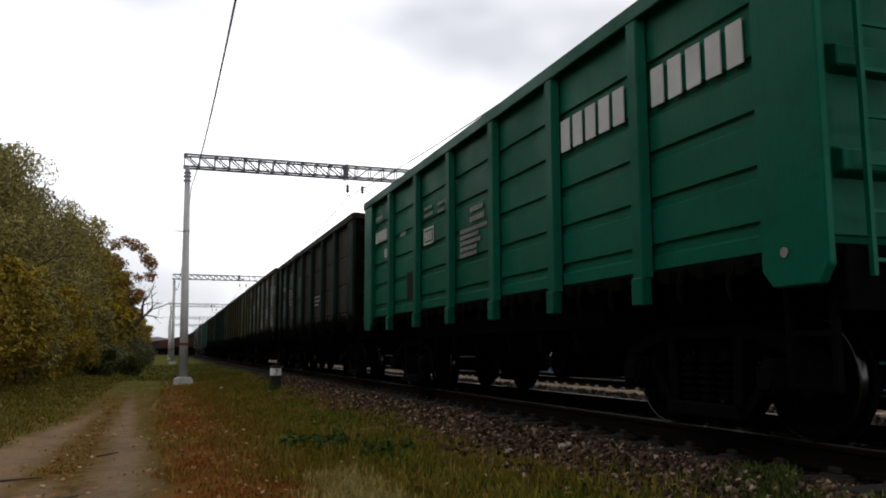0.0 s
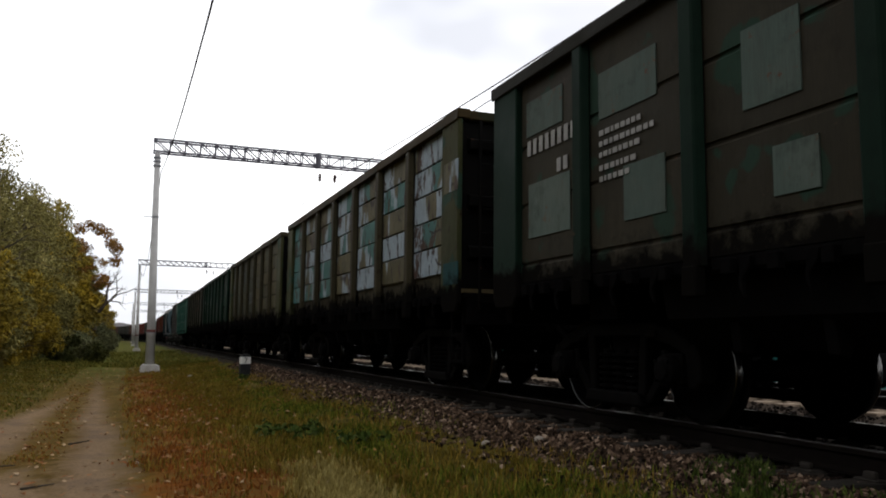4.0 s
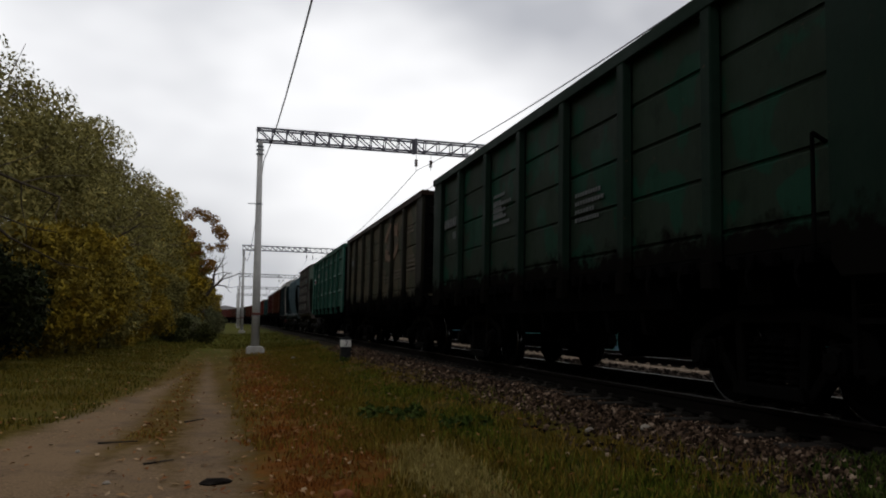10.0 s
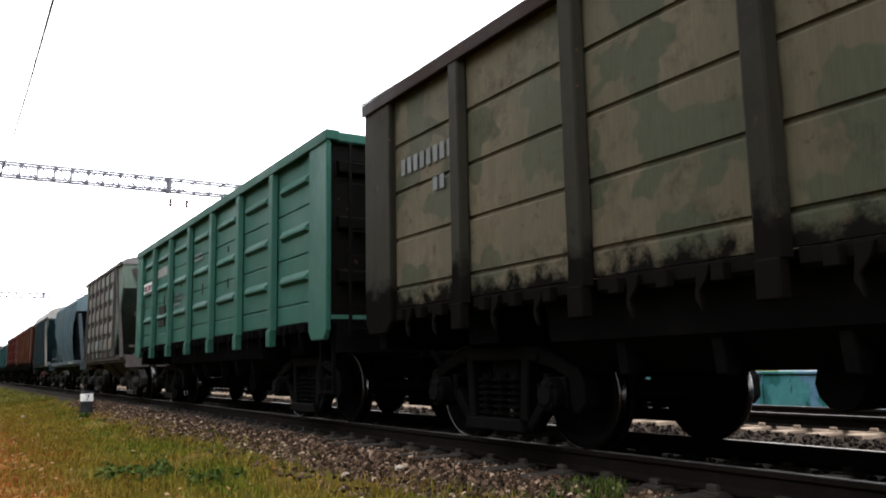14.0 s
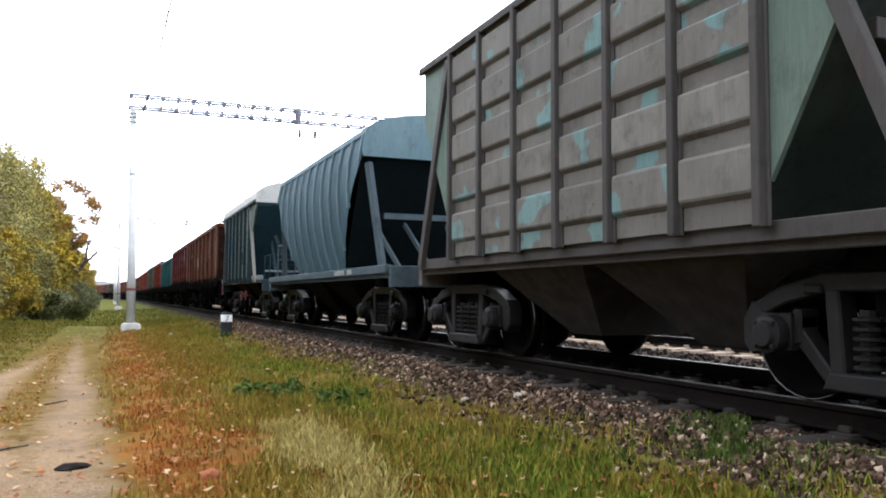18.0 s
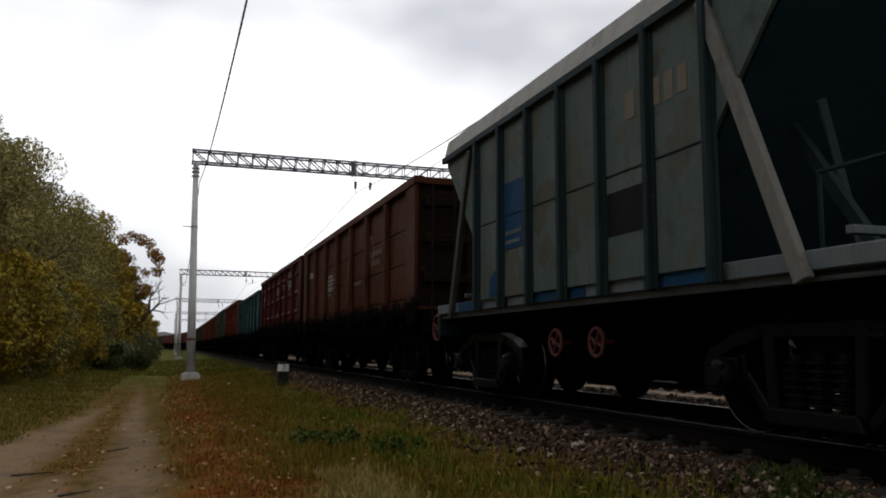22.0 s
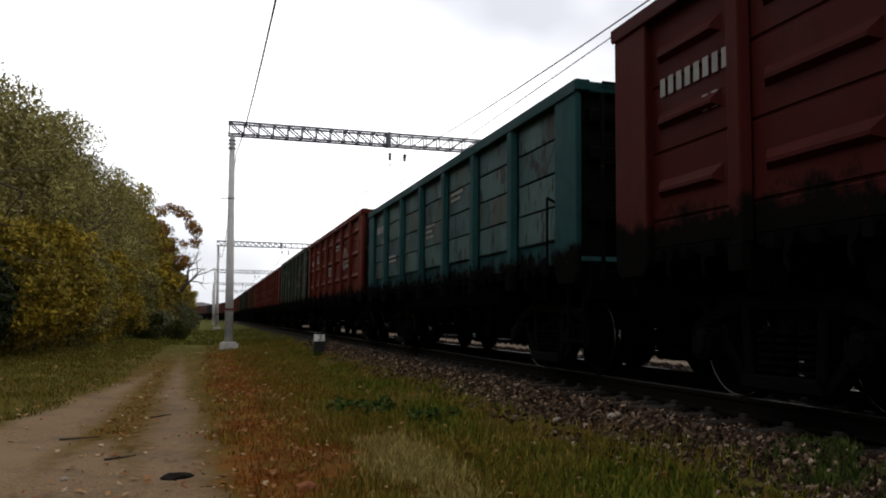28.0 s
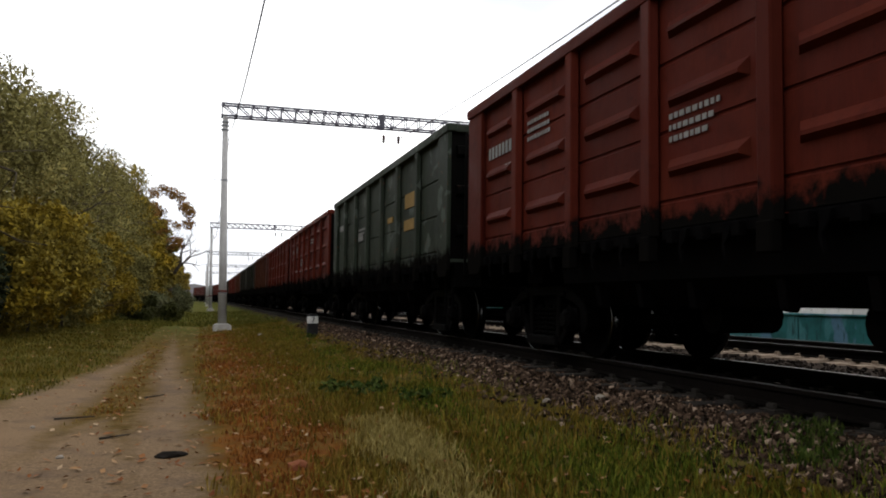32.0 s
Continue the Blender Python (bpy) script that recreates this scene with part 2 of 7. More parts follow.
WHITE_PAINT = plain("faded_white_paint", (0.60, 0.59, 0.55), (0.78, 0.77, 0.73), 5, 0.7)
BLACK_PAINT = plain("black_paint", (0.015, 0.015, 0.016), (0.03, 0.03, 0.03), 6, 0.6)
BARK = plain("bark", (0.035, 0.027, 0.02), (0.08, 0.065, 0.05), 9, 0.95, 0, 0.6, 0.03, 0.05)
PINK = plain("faded_red_handwheel", (0.0756, 0.0189, 0.0170), (0.0983, 0.0378, 0.0340), 8, 0.6)
BAND_RED = plain("dull_red_band", (0.10, 0.028, 0.022), (0.15, 0.05, 0.04), 8, 0.8)
RED_SIGN = plain("red_sign", (0.45, 0.05, 0.04), (0.55, 0.09, 0.07), 8, 0.5)


# ---- mesh helpers ----
CUBE = [(-1, -1, -1), (1, -1, -1), (1, 1, -1), (-1, 1, -1), (-1, -1, 1), (1, -1, 1), (1, 1, 1), (-1, 1, 1)]
CUBE_F = [(0, 3, 2, 1), (4, 5, 6, 7), (0, 1, 5, 4), (1, 2, 6, 5), (2, 3, 7, 6), (3, 0, 4, 7)]


def box(bm, c, s, rot=None):
    """A box with centre c and full sizes s; rot: a 3x3 turn."""
    vs = []
    for k in CUBE:
        p = Vector((k[0] * s[0] / 2, k[1] * s[1] / 2, k[2] * s[2] / 2))
        if rot is not None:
            p = rot @ p
        vs.append(bm.verts.new(p + Vector(c)))
    for f in CUBE_F:
        bm.faces.new([vs[i] for i in f])


def bar(bm, a, b, w, d=None):
    """A square bar from a to b."""
    a, b = Vector(a), Vector(b)
    q = (b - a).to_track_quat("Z", "Y").to_matrix()
    box(bm, (a + b) / 2, (w, d or w, (b - a).length), q)


def tube(bm, a, b, r0, r1=None, n=10, caps=True):
    a, b = Vector(a), Vector(b)
    q = (b - a).to_track_quat("Z", "Y").to_matrix()
    r1 = r0 if r1 is None else r1
    rings = []
    for p, r in ((a, r0), (b, r1)):
        rings.append([bm.verts.new(p + q @ Vector((r * math.cos(2 * math.pi * i / n), r * math.sin(2 * math.pi * i / n), 0))) for i in range(n)])
    for i in range(n):
        j = (i + 1) % n
        bm.faces.new((rings[0][i], rings[0][j], rings[1][j], rings[1][i]))
    if caps:
        bm.faces.new(rings[0][::-1])
        bm.faces.new(rings[1])


def lathe(bm, profile, axis_at=(0, 0, 0), n=24, along="X"):
    """A turned body: profile of (distance along the axis, radius)."""
    rings = []
    for h, r in profile:
        ring = []
        for i in range(n):
            c, s = r * math.cos(2 * math.pi * i / n), r * math.sin(2 * math.pi * i / n)
            p = Vector((h, c, s)) if along == "X" else Vector((c, s, h)) if along == "Z" else Vector((s, h, c))
            ring.append(bm.verts.new(p + Vector(axis_at)))
        rings.append(ring)
    for a, b in zip(rings, rings[1:]):
        for i in range(n):
            j = (i + 1) % n
            bm.faces.new((a[i], a[j], b[j], b[i]))
    bm.faces.new(rings[0][::-1])
    bm.faces.new(rings[-1])


def prism(bm, outline, lo, hi, axis="X"):
    """An outline of (u, v) pushed out along an axis from lo to hi."""
    def put(u, v, w):
        return (w, u, v) if axis == "X" else (u, w, v) if axis == "Y" else (u, v, w)
    a = [bm.verts.new(put(u, v, lo)) for u, v in outline]
    b = [bm.verts.new(put(u, v, hi)) for u, v in outline]
    n = len(outline)
    for i in range(n):
        j = (i + 1) % n
        bm.faces.new((a[i], a[j], b[j], b[i]))
    bm.faces.new(a[::-1])
    bm.faces.new(b)


def sheet(bm, corners):
    bm.faces.new([bm.verts.new(c) for c in corners])


def slab(bm, corners, thick):
    """A plate through the given corners (in order), with thickness behind its normal."""
    pts = [Vector(c) for c in corners]
    n = (pts[1] - pts[0]).cross(pts[2] - pts[0]).normalized()
    a = [bm.verts.new(p) for p in pts]
    b = [bm.verts.new(p - n * thick) for p in pts]
    bm.faces.new(a)
    bm.faces.new(b[::-1])
    for i in range(len(pts)):
        j = (i + 1) % len(pts)
        bm.faces.new((a[i], b[i], b[j], a[j]))


def mesh_of(bm, name, bevel=0.0, smooth=False):
    bmesh.ops.recalc_face_normals(bm, faces=bm.faces)
    if bevel:
        bmesh.ops.bevel(bm, geom=bm.edges[:], offset=bevel, segments=1, affect="EDGES", clamp_overlap=True)
    me = bpy.data.meshes.new(name)
    bm.to_mesh(me)
    bm.free()
    if smooth:
        for p in me.polygons:
            p.use_smooth = True
    return me


def link(name, me, mat, parent, label="", at=None):
    """One object on a mesh that may be shared; its material is its own."""
    ob = new(name, me)
    if not me.materials:
        me.materials.append(None)
    ob.material_slots[0].link = "OBJECT"
    ob.material_slots[0].material = mat
    if parent is not None:
        ob.parent = parent
    if at is not None:
        ob.matrix_basis = at if isinstance(at, Matrix) else Matrix.Translation(at)
    if label:
        tagged(ob, label)
    return ob


def part(name, bm, mat, parent, label="", at=None, bevel=0.0, smooth=False):
    return link(name, mesh_of(bm, name, bevel, smooth), mat, parent, label, at)


# ---- the wagons: shared meshes, x across (near side -x), y along, z from the rail head ----
HALF, END, TOP, BED = 1.545, 6.21, 3.69, 1.37
POSTS = [-4.175, -2.505, -0.835, 0.835, 2.505, 4.175]
OFF = -0.08            # middle of the body, from the middle of the posts
BAYS = [(-5.70, -4.315)] + [(a + 0.14, b - 0.14) for a, b in zip(POSTS, POSTS[1:])] + [(4.315, 5.54)]
MESH = {}
BOARD_FOOT = 0.28


def up(z):
    """A height on the side wall, stretched with the wagon's own top."""
    return BED + (z - BED) * (TOP - BED) / 2.32


def shape(key, bevel=0.0, smooth=False):
    """Keeps the mesh that a function builds, by its name."""
    def keep(fn):
        def get(*args):
            k = (key, TOP, *args)
            if k not in MESH:
                bm = bmesh.new()
                fn(bm, *args)
                MESH[k] = mesh_of(bm, key, bevel, smooth)
            return MESH[k]
        return get
    return keep


@shape("post", 0.012)
def post_mesh(bm):
    # hat section, a little wider at the foot, tapered at its end
    prism(bm, [(-0.125, 0.0), (-0.082, -0.085), (0.082, -0.085), (0.125, 0.0)], 1.30, TOP - 0.10, "Z")
    for v in bm.verts:
        v.co = Vector((v.co.y, v.co.x, v.co.z))
    box(bm, (-0.05, 0, 1.19), (0.11, 0.17, 0.24))


@shape("corner_post", 0.012)
def corner_mesh(bm):
    prism(bm, [(0.0, 1.22), (0.08, 1.10), (0.50, 1.10), (0.60, 1.22), (0.60, TOP - 0.1), (0.0, TOP - 0.1)], -0.07, 0.0, "X")
    box(bm, (0.03, 0.56, (1.2 + TOP - 0.1) / 2), (0.06, 0.08, TOP - 1.3))


@shape("top_rail", 0.015)
def rail_mesh(bm):
    box(bm, (0, 0, TOP - 0.065), (0.19, 2 * END + 0.08, 0.13))
    box(bm, (-0.085, 0, TOP - 0.12), (0.022, 2 * END + 0.04, 0.07))


@shape("end_rail", 0.015)
def endrail_mesh(bm):
    box(bm, (0, 0, TOP - 0.07), (2 * HALF - 0.16, 0.15, 0.13))


@shape("panel_smooth")
def panel_smooth(bm, w, n):
    # plate with rolled grooves: the upper lip shades, the lower lip catches the sky
    step, d, foot = {5: (0.392, 0.03, 0.095), 4: (0.5, 0.024, 0.036), 3: (0.64, 0.022, 0.036)}[n]
    o = [(0.07, BED), (0.015, BED)]
    for i in range(n):
        z = up(BED + 0.2 + i * step)
        o += [(0.015, z - foot), (0.015 + d, z - foot + 0.024), (0.015 + d, z + 0.014), (0.015, z + 0.018)]
    prism(bm, o + [(0.015, TOP - 0.1), (0.07, TOP - 0.1)], -w / 2, w / 2, "Y")


@shape("panel_ribbed")
def panel_ribbed(bm, w):
    # plate with rolled seams; the long pressed bulges lie on it
    o = [(0.07, BED), (0.015, BED)]
    for z in (up(1.62), up(2.26), up(2.9)):
        o += [(0.015, z - 0.028), (0.033, z - 0.01), (0.033, z + 0.012), (0.015, z + 0.016)]
    prism(bm, o + [(0.015, TOP - 0.1), (0.07, TOP - 0.1)], -w / 2, w / 2, "Y")


@shape("rib")
def rib_mesh(bm, w, z):
    o = [(0.02, z + 0.14), (-0.05, z + 0.045), (-0.05, z + 0.012), (0.02, z - 0.03)]
    a = [bm.verts.new((x, -w / 2 + (0.25 if x > 0 else 0.33), zz)) for x, zz in o]
    b = [bm.verts.new((x, w / 2 - (0.25 if x > 0 else 0.33), zz)) for x, zz in o]
    for i in range(3):
        bm.faces.new((a[i], a[i + 1], b[i + 1], b[i]))
    bm.faces.new((a[3], a[0], b[0], b[3]))
    bm.faces.new(a)
    bm.faces.new(b[::-1])


@shape("board_backing")
def backing_mesh(bm, w):
    box(bm, (0.085, 0, (BED + TOP - 0.1) / 2), (0.05, w, TOP - 0.1 - BED))


@shape("board", 0.01)
def board_mesh(bm, w, h):
    box(bm, (0, 0, 0), (0.05, w, h))


@shape("end_wall", 0.008)
def endwall_mesh(bm):
    box(bm, (0, 0, (BED + TOP) / 2), (2 * HALF + 0.02, 0.05, TOP - BED - 0.1))


@shape("end_rib", 0.01)
def endrib_mesh(bm):
    prism(bm, [(-0.02, 0.12), (0.12, 0.07), (0.12, -0.07), (-0.02, -0.12)], -HALF + 0.12, HALF - 0.12, "X")


@shape("end_upright", 0.01)
def upright_mesh(bm):
    box(bm, (0, 0.05, (1.35 + TOP - 0.2) / 2), (0.16, 0.10, TOP - 1.55))


@shape("ladder", 0.0)
def ladder_mesh(bm):
    for x in (-0.2, 0.2):
        bar(bm, (x, 0, 1.15), (x, 0, TOP - 0.15), 0.035)
    for i in range(8):
        bar(bm, (-0.2, 0, 1.25 + 0.31 * i), (0.2, 0, 1.25 + 0.31 * i), 0.025)


@shape("step_ladder", 0.0)
def steps_mesh(bm):
    for y in (-0.2, 0.2):
        bar(bm, (0, y, 0.42), (0, y, 1.3), 0.045)
    for z in (0.45, 0.8, 1.1):
        bar(bm, (0, -0.2, z), (0, 0.2, z), 0.04)


@shape("hatch", 0.0)
def hatch_mesh(bm, w):
    # lip of the drop door: an angle with a folded foot
    prism(bm, [(0.01, BED - 0.01), (0.19, BED - 0.01), (0.19, BED - 0.13), (0.04, BED - 0.13), (0.01, BED - 0.10)], -w / 2, w / 2, "Y")


@shape("hinge", 0.008)
def hinge_mesh(bm):
    box(bm, (-0.03, 0, -0.09), (0.08, 0.10, 0.12))


@shape("latch", 0.006)
def latch_mesh(bm):
    # a hanging hook
    prism(bm, [(-0.05, -0.03), (0.06, -0.03), (0.085, -0.24), (0.03, -0.33), (0.045, -0.2), (-0.02, -0.12)], -0.04, 0.0, "X")


@shape("door_lever", 0.01)
def lever_mesh(bm):
    prism(bm, [(-0.13, 0.17), (0.13, 0.17), (0.10, -0.05), (0.02, -0.17), (-0.08, -0.15)], -0.05, 0.05, "Y")


@shape("underframe", 0.0)
def underframe_mesh(bm):
    box(bm, (0, 0, BED - 0.04), (2 * HALF - 0.1, 2 * END - 0.1, 0.06))


@shape("centre_sill", 0.01)
def centresill_mesh(bm):
    box(bm, (0, 0, 1.05), (0.55, 2 * END + 0.1, 0.40))


@shape("cross_beam", 0.01)
def crossbeam_mesh(bm, wd, ln, hh):
    box(bm, (0, 0, 0), (wd, ln, hh))


@shape("drop_door_gear", 0.0)
def doorgear_mesh(bm, low):
    # folded drop-door levers and torsion bars that fill the space under the floor
    prism(bm, [(-1.42, 1.3), (-1.36, 0.92), (-1.0, low), (1.0, low), (1.36, 0.92), (1.42, 1.3)], -3.15, 3.15, "Y")


@shape("brake_gear", 0.0)
def brakegear_mesh(bm):
    tube(bm, (-0.9, -1.2, 0.56), (0.2, -1.2, 0.56), 0.2, n=14)
    tube(bm, (-0.8, 1.0, 0.58), (-0.1, 1.0, 0.58), 0.17, n=12)
    for a, b in (((-0.3, -3.2, 0.75), (-0.3, 3.2, 0.7)), ((0.3, -2.6, 0.82), (0.3, 3.0, 0.8))):
        bar(bm, a, b, 0.04)
    box(bm, (-0.35, 0.4, 0.85), (0.3, 0.45, 0.3))
    for y in (-1.1, -0.7, 1.4):
        bar(bm, (0.5 if y < 0 else -0.45, y, 0.8), (0.3 if y < 0 else -0.3, y, 1.1), 0.05)


@shape("coupler", 0.01)
def coupler_mesh(bm):
    box(bm, (0, 0.32, 1.03), (0.22, 0.75, 0.2))
    box(bm, (0.04, 0.78, 1.03), (0.40, 0.32, 0.30))
    bar(bm, (0.35, 0.1, 1.2), (0.25, 0.62, 0.66), 0.06)


@shape("hose", 0.0)
def hose_mesh(bm):
    pts = [(-0.3, 0.12, 0.95), (-0.28, 0.36, 0.74), (-0.22, 0.6, 0.62), (-0.15, 0.82, 0.66)]
    for a, b in zip(pts, pts[1:]):
        tube(bm, a, b, 0.03, n=6)


@shape("side_frame", 0.014)
def sideframe_mesh(bm):
    # cast frame: arched top chord, raking lower chord, spring window, jaws over the axles
    prism(bm, [(-1.10, 0.60), (-0.86, 0.70), (-0.48, 0.78), (0.48, 0.78), (0.86, 0.70), (1.10, 0.60), (1.16, 0.70), (0.92, 0.82), (0.52, 0.91), (-0.52, 0.91), (-0.92, 0.82), (-1.16, 0.70)], -0.085, 0.085, "X")
    prism(bm, [(-0.50, 0.13), (0.50, 0.13), (0.44, 0.25), (-0.44, 0.25)], -0.15, 0.13, "X")
    for e in (-1, 1):
        prism(bm, [(e * u, v) for u, v in ((0.40, 0.16), (0.50, 0.13), (0.82, 0.46), (0.80, 0.64), (0.72, 0.62), (0.72, 0.52))], -0.075, 0.075, "X")
        prism(bm, [(e * u, v) for u, v in ((0.36, 0.22), (0.48, 0.22), (0.52, 0.80), (0.40, 0.80))], -0.09, 0.08, "X")
        prism(bm, [(e * u, v) for u, v in ((1.06, 0.66), (1.10, 0.34), (1.19, 0.32), (1.27, 0.40), (1.27, 0.58), (1.18, 0.72))], -0.09, 0.09, "X")
        prism(bm, [(e * u, v) for u, v in ((0.72, 0.66), (0.72, 0.42), (0.80, 0.40), (0.80, 0.66))], -0.09, 0.09, "X")
        box(bm, (-0.10, e * 0.60, 0.80), (0.03, 0.16, 0.07))


@shape("axle_box", 0.02)
def axlebox_mesh(bm):
    box(bm, (0, 0, 0.50), (0.24, 0.30, 0.26))
    lathe(bm, [(-0.25, 0.02), (-0.25, 0.085), (-0.22, 0.10), (-0.21, 0.135), (-0.17, 0.145), (0.0, 0.15)], (0, 0, 0.478), 18)
    for i in range(4):
        a = math.pi * (0.25 + i / 2)
        box(bm, (-0.225, 0.115 * math.cos(a), 0.478 + 0.115 * math.sin(a)), (0.03, 0.03, 0.03))


@shape("spring", 0.0)
def spring_mesh(bm):
    # coils, stacked rings in three columns
    prof = [(0.25, 0.06)]
    for i in range(6):
        z = 0.27 + i * 0.062
        prof += [(z, 0.06), (z + 0.01, 0.105), (z + 0.03, 0.105), (z + 0.04, 0.06)]
    lathe(bm, prof + [(0.66, 0.06)], (0, 0, 0), 10, "Z")


@shape("bolster", 0.01)
def bolster_mesh(bm):
    box(bm, (0, 0, 0.72), (2.0, 0.44, 0.26))
    tube(bm, (0, 0, 0.8), (0, 0, 1.0), 0.25, n=14)
    for s in (-1, 1):
        bar(bm, (-0.6, s * 0.42, 0.4), (0.6, s * 0.42, 0.4), 0.1)
        for x in (-0.72, 0.72):
            box(bm, (x, s * 0.40, 0.45), (0.09, 0.07, 0.34))


@shape("wheelset", 0.0, True)
def wheelset_mesh(bm):
    # centred on its axle
    tube(bm, (-1.05, 0, 0), (1.05, 0, 0), 0.085, n=12)
    for s in (-1, 1):
        p = [(0.68, 0.10), (0.70, 0.14), (0.715, 0.30), (0.70, 0.40), (0.695, 0.505), (0.725, 0.505), (0.735, 0.482), (0.83, 0.472), (0.835, 0.40), (0.76, 0.36), (0.775, 0.16), (0.82, 0.14), (0.84, 0.10)]
        lathe(bm, [(s * a, r) for a, r in p], n=28)
        for i in range(3):
            a = 2 * math.pi * i / 3
            box(bm, (s * 0.785, 0.25 * math.cos(a), 0.25 * math.sin(a)), (0.02, 0.06, 0.06))


@shape("rim", 0.0, True)
def rim_mesh(bm, s):
    # a closed band, open in the middle
    prof = [(0.80, 0.455), (0.830, 0.462), (0.842, 0.470), (0.825, 0.478), (0.735, 0.4855), (0.73, 0.455)]
    n = 28
    rings = [[bm.verts.new((s * a, r * math.cos(2 * math.pi * i / n), r * math.sin(2 * math.pi * i / n))) for i in range(n)] for a, r in prof]
    for k in range(len(prof)):
        a, b = rings[k], rings[(k + 1) % len(prof)]
        for i in range(n):
            bm.faces.new((a[i], a[(i + 1) % n], b[(i + 1) % n], b[i]))


WHEELSETS = []


def add_bogie(wagon, y, moving, cast=None):
    cast = cast or STEEL_SHADE
    b = link("bogie", bolster_mesh(), STEEL_DARK, wagon, "cast steel two-axle bogie, near-black with underside shade in its colour", (0, y, 0))
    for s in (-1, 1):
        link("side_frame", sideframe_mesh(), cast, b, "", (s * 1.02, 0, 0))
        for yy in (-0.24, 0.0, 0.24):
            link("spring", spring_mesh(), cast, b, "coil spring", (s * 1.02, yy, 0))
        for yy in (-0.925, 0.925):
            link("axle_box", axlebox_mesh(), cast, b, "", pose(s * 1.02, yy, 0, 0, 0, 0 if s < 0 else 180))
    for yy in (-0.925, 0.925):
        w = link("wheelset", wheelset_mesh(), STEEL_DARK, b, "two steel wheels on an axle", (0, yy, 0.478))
        if moving:
            for s in (-1, 1):
                link("tyre", rim_mesh(s), WHEEL_TREAD, b, "worn wheel rim", (0, yy, 0.478))
            WHEELSETS.append(w)
    return b


def bar_rows(wagon, mat, y0, z0, rows, x=-HALF - 0.004, label="white stencilled markings, too worn to read"):
    """Markings that cannot be read: rows of (start along y, height above z0, length, height)."""
    if len(rows) < 12:
        for dy, dz, ln, h in rows:
            bm = bmesh.new()
            box(bm, (x, y0 - dy - ln / 2, z0 + dz), (0.006, ln, h))
            part("stencil_bar", bm, mat, wagon)
        return
    bm = bmesh.new()
    for dy, dz, ln, h in rows:
        box(bm, (x, y0 - dy - ln / 2, z0 + dz), (0.006, ln, h))
    tagged(part("markings", bm, mat, wagon), label, kind="stuff")


def number_rows(count=8, w=0.075, gap=0.065, h=0.18):
    return [(i * (w + gap), 0, w, h) for i in range(count)]


def text_rows(rnd, n, length, h=0.05, step=0.115):
    out = []
    for i in range(n):
        d = 0
        ln = length * rnd.uniform(0.6, 1.0)
        while d < ln:
            w = rnd.uniform(0.03, 0.075)
            out.append((d, -i * step, min(w, ln - d + 0.05), h))
            d += w + 0.028
    return out


